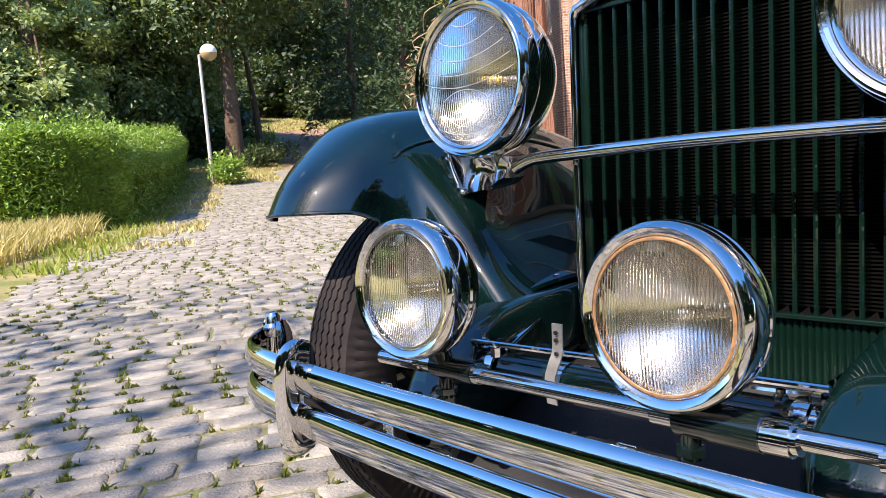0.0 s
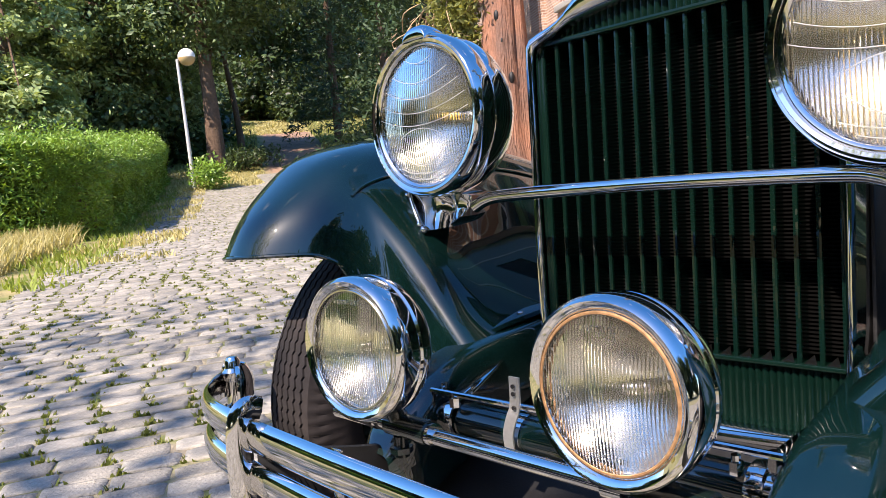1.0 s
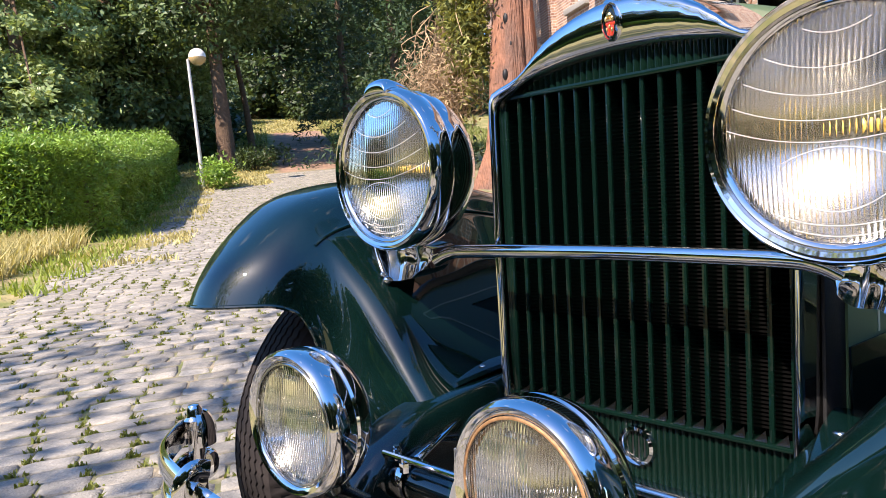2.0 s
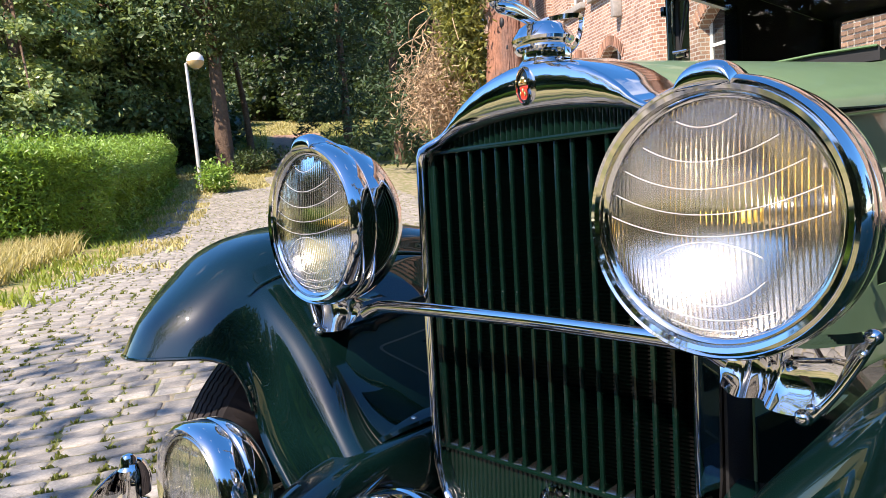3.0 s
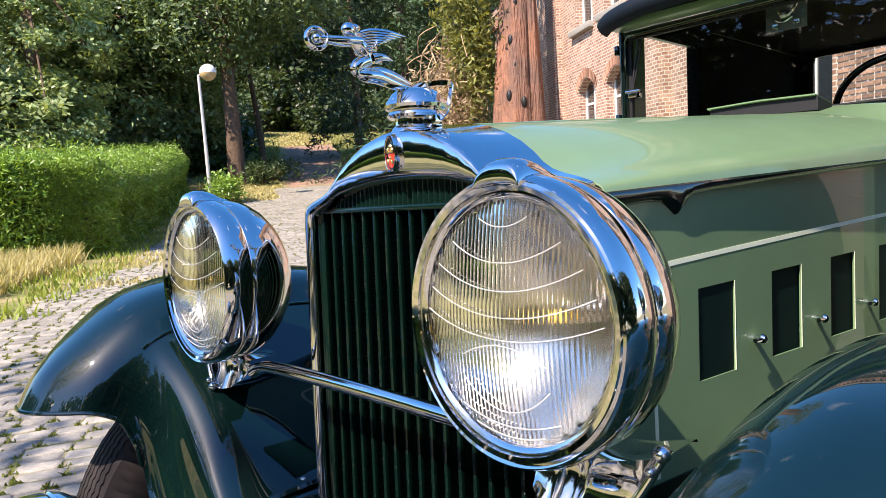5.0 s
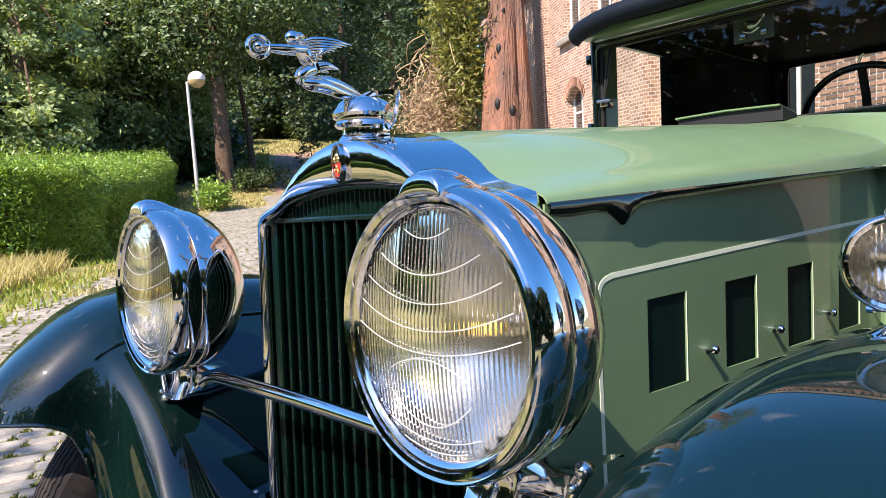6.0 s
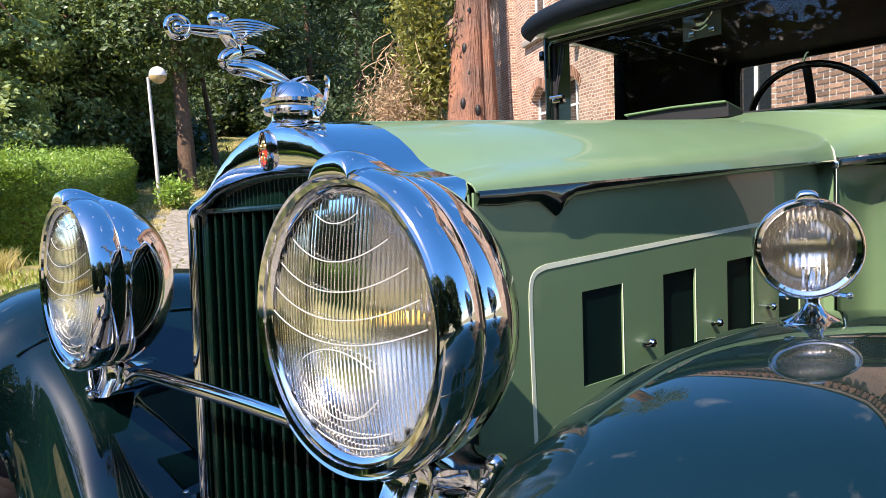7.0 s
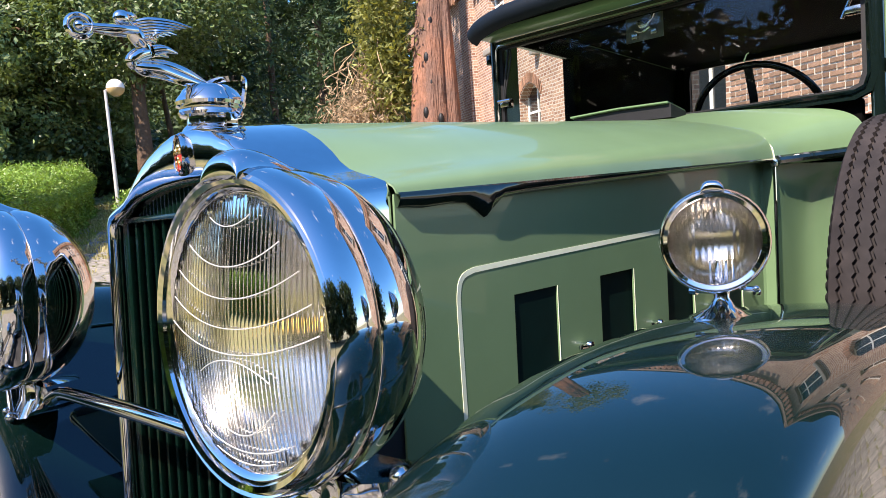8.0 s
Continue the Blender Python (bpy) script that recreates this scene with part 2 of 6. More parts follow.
# core behind the slats, with its fine horizontal fins
bm = bmesh.new()
add_box(bm, -0.278, 0.278, 0.245, 0.275, 0.46, 1.17)
part("core", bm, CORE, radiator)
bm = bmesh.new()
for k in range(84):
    z = 0.585 + k * 0.0066
    add_box(bm, -0.277, 0.277, 0.224, 0.246, z, z + 0.0028)
tagged(part("core_fin", bm, CORE, radiator, "fine horizontal cooling fins"), kind="stuff")

# slats
def slat_mesh():
    b = bmesh.new()
    prof = [(-0.0012, 0.036), (-0.0034, 0.006), (-0.0042, 0.0), (-0.0034, -0.0025), (0.0006, -0.0035), (0.0035, -0.0022), (0.0042, 0.0005), (0.0034, 0.006), (0.0012, 0.036)]
    lo = [b.verts.new((x, 0.186 + y, 0.577)) for x, y in prof]
    hi = [b.verts.new((x, 0.186 + y, 1.158)) for x, y in prof]
    for i in range(len(prof)):
        j = (i + 1) % len(prof)
        b.faces.new((lo[i], lo[j], hi[j], hi[i]))
    b.faces.new(lo)
    b.faces.new(hi)
    return b


def foot_mesh():
    b = bmesh.new()
    p = [(-0.010, 0.183, 0.577), (0.010, 0.183, 0.577), (0.0, 0.205, 0.577), (0.0, 0.202, 0.589)]
    v = [b.verts.new(q) for q in p]
    for f in ((0, 1, 3), (1, 2, 3), (2, 0, 3), (0, 2, 1)):
        b.faces.new([v[i] for i in f])
    return b


first_slat = first_foot = None
for k in range(17):
    x = -0.268 + 0.0335 * k
    if first_slat is None:
        first_slat = part("slat", slat_mesh(), SLAT_GREEN, radiator, "dark green enamelled shutter slat")
        first_foot = part("slat_foot", foot_mesh(), NICKEL, radiator, smooth=False)
        a, b = first_slat, first_foot
    else:
        a, b = new("slat", first_slat.data), new("slat_foot", first_foot.data)
        a.parent = b.parent = radiator
    a.location.x = x
    b.location.x = x + 0.0165
# rails above and below the slats
bm = bmesh.new()
add_box(bm, -0.277, 0.277, 0.176, 0.20, 1.153, 1.163, 0.003)
part("top_rail", bm, SLAT_GREEN, radiator)
bm = bmesh.new()
add_box(bm, -0.274, 0.274, 0.178, 0.215, 0.569, 0.577, 0.002)
part("bottom_rail", bm, SLAT_GREEN, radiator)
for s in (-1, 1):
    bm = bmesh.new()
    add_box(bm, s * 0.272 - 0.006, s * 0.272 + 0.006, 0.182, 0.205, 0.56, 1.155, 0.003)
    part("side_rail", bm, SLAT_GREEN, radiator)


def ribbed(x0, x1, low, high, y, pitch, depth):
    """A ribbed sheet between two height functions."""
    b = bmesh.new()
    rows = []
    n = int((x1 - x0) / pitch) * 4
    for i in range(n + 1):
        x = x0 + (x1 - x0) * i / n
        d = y - depth * abs(math.sin(math.pi * i / 4)) ** 0.7
        rows.append([(x, d, low(x)), (x, d, (low(x) + high(x)) / 2), (x, d, high(x))])
    return add_grid(b, rows)


part("header_panel", ribbed(-0.27, 0.27, lambda x: 1.16, lambda x: 1.216 - 0.75 * x * x, 0.192, 0.0135, 0.006), SLAT_GREEN, radiator, "ribbed green header panel under the arch", sharp=80)
part("lower_panel", ribbed(-0.276, 0.276, lambda x: 0.455, lambda x: 0.571, 0.194, 0.0115, 0.005), SLAT_GREEN, radiator, "ribbed green panel under the slats", sharp=80)
bm = bmesh.new()
add_lathe(bm, [(0.024, 0.02), (0.024, 0.0), (0.028, -0.006), (0.034, -0.004), (0.036, 0.004), (0.036, 0.02)], (0.0, 0.186, 0.522), (0, 1, 0), 32)
part("crank_ring", bm, CHROME, radiator)
bm = bmesh.new()
add_lathe(bm, [(0.0, 0.006), (0.025, 0.006)], (0.0, 0.186, 0.522), (0, 1, 0), 24)
part("crank_hole", bm, BLACK, radiator)
# bottom chrome rail
bm = bmesh.new()
add_tube(bm, spline([(-0.27, 0.168, 0.50), (-0.235, 0.158, 0.462), (-0.12, 0.15, 0.452), (0, 0.148, 0.450), (0.12, 0.15, 0.452), (0.235, 0.158, 0.462), (0.27, 0.168, 0.50)], 5), 0.009, 10)
part("foot_rail", bm, CHROME, radiator)

# badge
bm = bmesh.new()
add_lathe(bm, [(1.0, 0.004), (1.02, -0.003), (0.92, -0.008), (0.84, -0.005), (0.82, 0.0)], (0, 0, 0), (0, 1, 0), 32)
bmesh.ops.transform(bm, matrix=Matrix.LocRotScale((0.0, 0.1545, 1.2455), None, (0.0150, 1, 0.0315)), verts=bm.verts)
badge = part("badge", bm, CHROME, radiator, "oval chrome badge frame")
bm = bmesh.new()
add_ball(bm, (0, 0.1545, 1.2455), 1.0, (0.0125, 0.004, 0.027), 24)
part("badge_enamel", bm, MOULD_BLACK, badge)
bm = bmesh.new()
for x, z, a, b in ((0, 1.235, 0.0075, 0.0125), (0, 1.243, 0.0095, 0.006), (0.003, 1.228, 0.004, 0.006), (-0.003, 1.229, 0.004, 0.006)):
    add_ball(bm, (x, 0.151, z), 1.0, (a, 0.003, b), 12)
part("badge_shield", bm, ENAMEL_RED, badge, "red and gold enamel crest")
bm = bmesh.new()
for x, z, a, b in ((0, 1.2555, 0.005, 0.0055), (-0.006, 1.250, 0.003, 0.005), (0.006, 1.250, 0.003, 0.005), (0, 1.2475, 0.008, 0.002), (0.001, 1.238, 0.0022, 0.004), (-0.004, 1.233, 0.0018, 0.004), (0.005, 1.232, 0.0018, 0.004)):
    add_ball(bm, (x, 0.1485, z), 1.0, (a, 0.003, b), 10)
part("badge_gilding", bm, BRASS, badge)

# filler cap and ornament
CY = 0.206
bm = bmesh.new()
add_lathe(bm, [(0.049, -0.022), (0.047, -0.004), (0.042, 0.004), (0.037, 0.009), (0.036, 0.020), (0.038, 0.024)], (0, CY, 1.283), (0, 0, 1), 40)
neck = part("filler_neck", bm, CHROME, car, "chromed filler neck")
bm = bmesh.new()
add_lathe(bm, [(0.036, 0.020), (0.046, 0.022), (0.049, 0.026), (0.047, 0.031), (0.045, 0.034), (0.051, 0.037), (0.053, 0.042), (0.051, 0.047), (0.046, 0.053), (0.042, 0.060), (0.033, 0.067), (0.018, 0.071), (0.0, 0.072)], (0, CY, 1.283), (0, 0, 1), 40)
cap = part("filler_cap", bm, CHROME, car, "domed chrome filler cap")
bm = bmesh.new()
add_sweep(bm, spline([(0.038, CY + 0.01, 1.296), (0.058, CY + 0.016, 1.312), (0.066, CY + 0.02, 1.348), (0.058, CY + 0.014, 1.356), (0.02, CY, 1.357), (0.0, CY - 0.004, 1.354)], 5), [(-0.004, -0.0015), (0.004, -0.0015), (0.004, 0.0015), (-0.004, 0.0015)], (0, 1, 0))
part("clamp_lever", bm, CHROME, cap)
bm = bmesh.new()
add_box(bm, 0.033, 0.047, CY - 0.004, CY + 0.018, 1.288, 1.310, 0.003)
add_rod(bm, (0.041, CY - 0.010, 1.303), (0.041, CY + 0.022, 1.303), 0.0035, 10)
part("clamp_hinge", bm, CHROME, cap)

# ornament: one plain winged shape that leans forward and holds a wheel out
bm = bmesh.new()


def limb(points, radii, n=14, flat=1.0):
    path = spline(points, 5)
    rr = [v.x for v in spline([(r, 0, 0) for r in radii], 5)]
    add_sweep(bm, path, [(a * flat, b) for a, b in circle(1.0, n)], (0, 0, 1) if abs((Vector(points[-1]) - Vector(points[0])).normalized().z) < 0.9 else (0, 1, 0), scale=rr)


limb([(0, 0.212, 1.348), (0, 0.185, 1.353), (0, 0.155, 1.360), (0, 0.128, 1.366), (0, 0.104, 1.366), (0, 0.092, 1.368)], [0.006, 0.008, 0.010, 0.0115, 0.010, 0.005])
limb([(0, 0.092, 1.365), (0, 0.088, 1.374), (0, 0.098, 1.384), (0, 0.112, 1.390)], [0.005, 0.009, 0.0105, 0.010])
limb([(0, 0.112, 1.386), (0, 0.108, 1.398), (0, 0.100, 1.408), (0, 0.092, 1.417), (0, 0.090, 1.421)], [0.010, 0.010, 0.012, 0.011, 0.005])
limb([(0, 0.094, 1.418), (0, 0.087, 1.427), (0, 0.078, 1.432)], [0.005, 0.0055, 0.006])
add_ball(bm, (0, 0.078, 1.4325), 0.0112, (0.85, 1.12, 1.0), 16)
add_ball(bm, (0, 0.088, 1.4365), 0.0085, (0.9, 1.3, 0.75), 12)
for s in (-1, 1):
    limb([(s * 0.009, 0.094, 1.416), (s * 0.011, 0.070, 1.414), (s * 0.007, 0.045, 1.413), (s * 0.003, 0.022, 1.412)], [0.006, 0.0055, 0.0048, 0.004], 10)
    limb([(s * 0.006, 0.118, 1.392), (s * 0.011, 0.132, 1.395), (s * 0.014, 0.150, 1.391)], [0.008, 0.006, 0.0012], 8)
    # feathered wing: a fan of overlapping vanes
    for k in range(8):
        z = 1.4285 - 0.0036 * k
        tip = 0.170 - 0.0095 * k
        limb([(s * 0.008, 0.094 + 0.0016 * k, z), (s * 0.015, 0.110 + 0.001 * k, z + 0.0035 - 0.0003 * k), (s * 0.021, (0.110 + tip) / 2, z + 0.0040 - 0.0005 * k), (s * 0.024, tip, z + 0.001 + 0.0006 * k)], [0.0028, 0.0042, 0.0036, 0.0007], 8, 0.5)
limb([(0, 0.10, 1.372), (0, 0.135, 1.374), (0, 0.170, 1.366), (0, 0.205, 1.352)], [0.006, 0.008, 0.008, 0.004])
add_lathe(bm, [(0.0115, -0.003), (0.0155, -0.0055), (0.019, -0.002), (0.019, 0.002), (0.0155, 0.0055), (0.0115, 0.003), (0.0115, -0.003)], (0, 0.020, 1.412), (0.94, -0.28, 0.18), 28)
add_ball(bm, (0, 0.020, 1.412), 0.008, (1, 1, 1), 12)
part("hood_ornament", bm, CHROME, car, "chrome winged ornament leaning forward with a wheel", sharp=60)


# lamps ---------------------------------------------------------------
def fluted_glass(r, pitch, dome, thickness):
    """A round lens: sharp-valleyed flutes in front, plain behind."""
    b = bmesh.new()
    nx, nz = int(2 * r / pitch) * 6, 18
    front, back = [], []
    for k in range(nz + 1):
        v = -math.cos(math.pi * k / nz) * 0.999
        f_row, b_row = [], []
        half = math.sqrt(1 - v * v)
        for i in range(nx + 1):
            u = max(-half, min(half, -1 + 2 * i / nx))
            x, z = u * r, v * r
            bulge = dome * (1 - (u * u + v * v))
            f_row.append(b.verts.new((x, -bulge - 0.0020 * abs(math.sin(math.pi * x / pitch)), z)))
            b_row.append(b.verts.new((x, -bulge + thickness, z)))
        front.append(f_row)
        back.append(b_row)
    for g in (front, back):
        for p, q in zip(g, g[1:]):
            for i in range(nx):
                b.faces.new((p[i], p[i + 1], q[i + 1], q[i]))
    for i in (0, nx):
        for k in range(nz):
            b.faces.new((front[k][i], front[k + 1][i], back[k + 1][i], back[k][i]))
    for k in (0, nz):
        for i in range(nx):
            b.faces.new((front[k][i], front[k][i + 1], back[k][i + 1], back[k][i]))
    return b


def moved(b, c, yaw=0.0, pitch=0.0):
    bmesh.ops.transform(b, matrix=pose(*c, pitch, 0, yaw), verts=b.verts)
    return b


def rim_bm(r, y0, y1):
    """The rounded outer rim of a lamp."""
    prof = [(r - 0.002, y0 + 0.004), (r + 0.03 * r, y0), (r + 0.055 * r, y0 + 0.12 * (y1 - y0)), (r + 0.072 * r, y0 + 0.32 * (y1 - y0)), (r + 0.074 * r, y0 + 0.55 * (y1 - y0)), (r + 0.06 * r, y0 + 0.78 * (y1 - y0)), (r + 0.036 * r, y0 + 0.93 * (y1 - y0)), (r, y1)]
    return add_lathe(bmesh.new(), prof, (0, 0, 0), (0, 1, 0), 96)


def peak_bm(r, k):
    """The raised shield at the top of the rim: an upright face in front, running out backwards. k: its scale."""
    b = bmesh.new()
    rows = []
    n = 32
    for i in range(n + 1):
        u = 2 * i / n - 1
        a = 0.225 * u
        h = k * 0.0235 * max(0.0, 1 - abs(u) ** 3.2) ** 0.75
        line = []
        for y, f in ((-0.012, -0.10), (-0.0155, 0.10), (-0.0165, 0.45), (-0.0155, 0.78), (-0.011, 0.95), (-0.002, 1.0), (0.012, 0.92), (0.030, 0.74), (0.048, 0.52), (0.064, 0.30), (0.078, 0.05)):
            rr = r * (0.985 + 0.035 * min(1.0, max(0.0, (y + 0.012) * 60)) * (1 if y < 0.04 else 0.4)) + h * f
            line.append((math.sin(a) * rr, y * k, math.cos(a) * rr))
        rows.append(line)
    return add_grid(b, refined(rows, 2))


def headlamp(c, s):
    b = add_lathe(bmesh.new(), [(0.150, 0.038), (0.1555, 0.040), (0.1572, 0.050), (0.1560, 0.068), (0.1500, 0.088), (0.1390, 0.108), (0.1225, 0.127), (0.098, 0.147), (0.066, 0.163), (0.033, 0.172), (0.0, 0.175)], (0, 0, 0), (0, 1, 0), 72)
    lamp = part("headlamp", moved(b, c), CHROME, car, "large round chrome headlamp with fluted glass")
    b = add_lathe(bmesh.new(), [(0.131, 0.012), (0.1315, 0.000), (0.1335, -0.003), (0.1385, -0.006), (0.1405, -0.003), (0.1425, -0.0095), (0.148, -0.0115), (0.1535, -0.004), (0.1555, 0.010), (0.1555, 0.032), (0.1535, 0.040), (0.150, 0.041)], (0, 0, 0), (0, 1, 0), 96)
    part("bezel", moved(b, c), CHROME, lamp, sharp=50)
    part("rim", moved(rim_bm(0.1490, -0.010, 0.044), c), CHROME, lamp)
    part("peak", moved(peak_bm(0.1500, 1.0), c), CHROME, lamp, "raised chrome peak on the rim", sharp=60)
    b = add_lathe(bmesh.new(), [(0.0135 * k, 0.092 - (0.0135 * k) ** 2 / 0.2289) for k in range(10, -1, -1)], (0, 0, 0), (0, 1, 0), 72)
    part("reflector", moved(b, c), SILVER, lamp, "silvered bowl")
    b = fluted_glass(0.1345, 0.0061, 0.013, 0.0035)
    g = part("glass", moved(b, c), LENS, lamp, "vertically fluted clear glass", sharp=80)
    g.visible_shadow = False
    b = bmesh.new()
    for z0, sag, half in ((0.112, 0.010, 0.035), (0.086, 0.022, 0.078), (0.060, 0.026, 0.104), (0.032, 0.026, 0.118), (0.006, 0.024, 0.126), (-0.040, -0.016, 0.060), (-0.066, 0.030, 0.062), (-0.098, 0.014, 0.070), (-0.116, 0.008, 0.050)):
        pts = []
        for k in range(17):
            x = half * (k / 8 - 1)
            z = z0 - sag * (1 - (x / half) ** 2)
            rr = min(1.0, (x * x + z * z) / 0.1345 ** 2)
            pts.append((x, -0.013 * (1 - rr) - 0.0034, z))
        add_tube(b, pts, 0.0006, 6)
    g = part("prism_rib", moved(b, c), RIB_GLINT, lamp)
    g.visible_shadow = False
    b = bmesh.new()
    add_ball(b, (0.0, 0.044, 0.0), 0.009, (1, 1.3, 1), 16)
    part("bulb", moved(b, c), AMBER, lamp, "amber bulb")
    b = bmesh.new()
    add_rod(b, (0, 0.056, 0), (0, 0.092, 0), 0.012, 16)
    part("bulb_holder", moved(b, c), NICKEL, lamp)
    for a in (128, 232):
        b = bmesh.new()
        add_ball(b, (math.sin(math.radians(a)) * 0.1565, 0.022, math.cos(math.radians(a)) * 0.1565), 0.0035, (1, 1, 1), 8)
        part("rim_screw", moved(b, c), CHROME, lamp)
    # bracket: a fan-shaped chromed web from under the lamp to a foot along the wing
    top = spline([(0.360, 0.866, 0), (0.400, 0.873, 0), (0.445, 0.873, 0), (0.495, 0.876, 0), (0.550, 0.890, 0)], 7)
    low = spline([(0.383, 0.824, 0), (0.402, 0.811, 0), (0.432, 0.803, 0), (0.468, 0.799, 0), (0.502, 0.803, 0)], 7)
    b = bmesh.new()
    rows = []
    n = len(top) - 1
    for k, (p, q) in enumerate(zip(top, low)):
        u = k / n
        groove = 0.026 * math.exp(-((u - 0.44) / 0.085) ** 2)
        rim = 0.010 * (1 - abs(2 * u - 1) ** 6)
        line = [(s * p.x, 0.112, p.y), (s * p.x, 0.108, p.y + 0.004)]
        for v in (0.0, 0.15, 0.35, 0.6, 0.85, 1.0):
            w = p.lerp(q, v)
            swell = 0.012 * math.sin(math.pi * v) - 0.010 * v
            line.append((s * w.x, 0.048 - rim + groove * (0.25 + 0.75 * min(1.0, v * 3)) + swell, w.y))
        line += [(s * q.x, 0.080, q.y + 0.002), (s * q.x, 0.112, q.y + 0.006)]
        rows.append(line)
    add_grid(b, rows)
    br = part("lamp_bracket", b, CHROME, car, "fan-shaped chrome lamp bracket", sharp=60)
    b = bmesh.new()
    add_tube(b, spline([(s * 0.488, 0.030, 0.797), (s * 0.512, 0.034, 0.826), (s * 0.534, 0.040, 0.862), (s * 0.553, 0.048, 0.900)], 5), 0.0052, 12)
    part("bracket_foot", b, CHROME, br)
    for px, py, pz, r in ((0.484, 0.026, 0.800, 0.0105), (0.494, 0.022, 0.812, 0.0065), (0.549, 0.042, 0.894, 0.010), (0.541, 0.034, 0.876, 0.006)):
        b = bmesh.new()
        add_ball(b, (s * px, py, pz), r, (1, 1, 0.9), 12)
        part("foot_bolt", b, CHROME, br)
    br.location = (-0.014, 0.019, 0.006)
    return lamp


headlamp((-0.418, -0.008, 1.032), -1)
headlamp((0.394, -0.002, 1.028), 1)

bm = bmesh.new()
add_tube(bm, spline([(-0.375, 0.075, 0.848), (-0.345, 0.078, 0.861), (-0.30, 0.08, 0.867), (-0.15, 0.08, 0.870), (0, 0.08, 0.871), (0.15, 0.08, 0.870), (0.30, 0.08, 0.867), (0.345, 0.078, 0.861), (0.375, 0.075, 0.848)], 6), 0.0125, 16)
part("tie_bar", bm, CHROME, car, "chrome tie bar between the headlamps")


def fog_lamp(c, yaw, pitch, ring):
    b = add_lathe(bmesh.new(), [(0.103, 0.036), (0.1060, 0.040), (0.1055, 0.048), (0.099, 0.062), (0.086, 0.078), (0.065, 0.091), (0.035, 0.098), (0.0, 0.100)], (0, 0, 0), (0, 1, 0), 64)
    lamp = part("fog_lamp", moved(b, c, yaw, pitch), CHROME, car, "round chrome driving lamp with ribbed glass")
    b = add_lathe(bmesh.new(), [(0.0885, 0.008), (0.0890, -0.001), (0.0945, -0.006), (0.101, -0.0085), (0.1065, -0.003), (0.108, 0.008), (0.108, 0.030), (0.1055, 0.035), (0.103, 0.037)], (0, 0, 0), (0, 1, 0), 80)
    part("bezel", moved(b, c, yaw, pitch), CHROME, lamp, sharp=50)
    b = add_lathe(bmesh.new(), [(0.0900, -0.0030), (0.0885, -0.0046), (0.0866, -0.0046), (0.0862, -0.003)], (0, 0, 0), (0, 1, 0), 64)
    part("inner_ring", moved(b, c, yaw, pitch), ring, lamp, "inner ring round the glass")
    b = add_lathe(bmesh.new(), [(0.00905 * k, 0.063 - (0.00905 * k) ** 2 / 0.149) for k in range(10, -1, -1)], (0, 0, 0), (0, 1, 0), 64)
    part("reflector", moved(b, c, yaw, pitch), SILVER, lamp)
    g = part("glass", moved(fluted_glass(0.0912, 0.0043, 0.008, 0.0035), c, yaw, pitch), LENS, lamp, "finely ribbed clear glass", sharp=80)
    g.visible_shadow = False
    # moulded lettering, too worn to read
    b = bmesh.new()
    for k in range(8):
        add_box(b, -0.030 + 0.0075 * k, -0.0255 + 0.0075 * k, -0.0045, -0.0025, -0.073, -0.067)
        add_box(b, -0.030 + 0.0075 * k, -0.0255 + 0.0075 * k, -0.0045, -0.0025, 0.067, 0.073)
    g = tagged(part("moulded_mark", moved(b, c, yaw, pitch), LENS, lamp, smooth=False), kind="stuff")
    g.visible_shadow = False
    b = bmesh.new()
    add_ball(b, (0, 0.030, 0), 0.010, (1, 1.3, 1), 12)
    add_rod(b, (0, 0.035, 0), (0, 0.064, 0), 0.009, 12)
    part("bulb", moved(b, c, yaw, pitch), NICKEL, lamp)
    b = bmesh.new()
    add_rod(b, (c[0] + 0.01, c[1] + 0.06, c[2] - 0.095), (c[0] + 0.012, -0.29, 0.535), 0.016, 16)
    add_rod(b, (c[0] + 0.012, -0.29, 0.512), (c[0] + 0.012, -0.29, 0.480), 0.012, 12)
    add_rod(b, (c[0] + 0.012, -0.29, 0.495), (c[0] + 0.012, -0.29, 0.486), 0.018, 6)
    part("lamp_stem", b, MOULD_BLACK, lamp, "black lamp post and nut")
    return lamp


fog_lamp((-0.222, -0.360, 0.657), 4, 0, NICKEL)
fog_lamp((0.191, -0.329, 0.649), -2, 0, RUST)

# lamp bar with sleeves
bm = bmesh.new()
add_rod(bm, (-0.372, -0.29, 0.523), (0.40, -0.29, 0.531), 0.0115, 20)
lamp_bar = part("lamp_bar", bm, CHROME, car, "chrome bar carrying the driving lamps")
for x0, x1, r in ((-0.272, -0.262, 0.0165), (-0.262, -0.232, 0.0145), (-0.142, -0.132, 0.0165), (0.158, 0.19, 0.0155), (0.288, 0.318, 0.020), (0.318, 0.325, 0.0165), (0.398, 0.404, 0.0135)):
    bm = bmesh.new()
    add_rod(bm, (x0, -0.29, 0.528), (x1, -0.29, 0.5285), r, 20)
    part("bar_sleeve", bm, CHROME, lamp_bar)
for x0, x1, r in ((0.19, 0.288, 0.0225), (-0.232, -0.142, 0.0185)):
    bm = bmesh.new()
    add_rod(bm, (x0, -0.29, 0.529), (x1, -0.29, 0.529), r, 20)
    part("bar_clamp", bm, MOULD_BLACK, lamp_bar)
bm = bmesh.new()
add_rod(bm, (0.40, -0.29, 0.531), (0.52, -0.29, 0.533), 0.007, 12)
part("bar_tip", bm, NICKEL, lamp_bar)

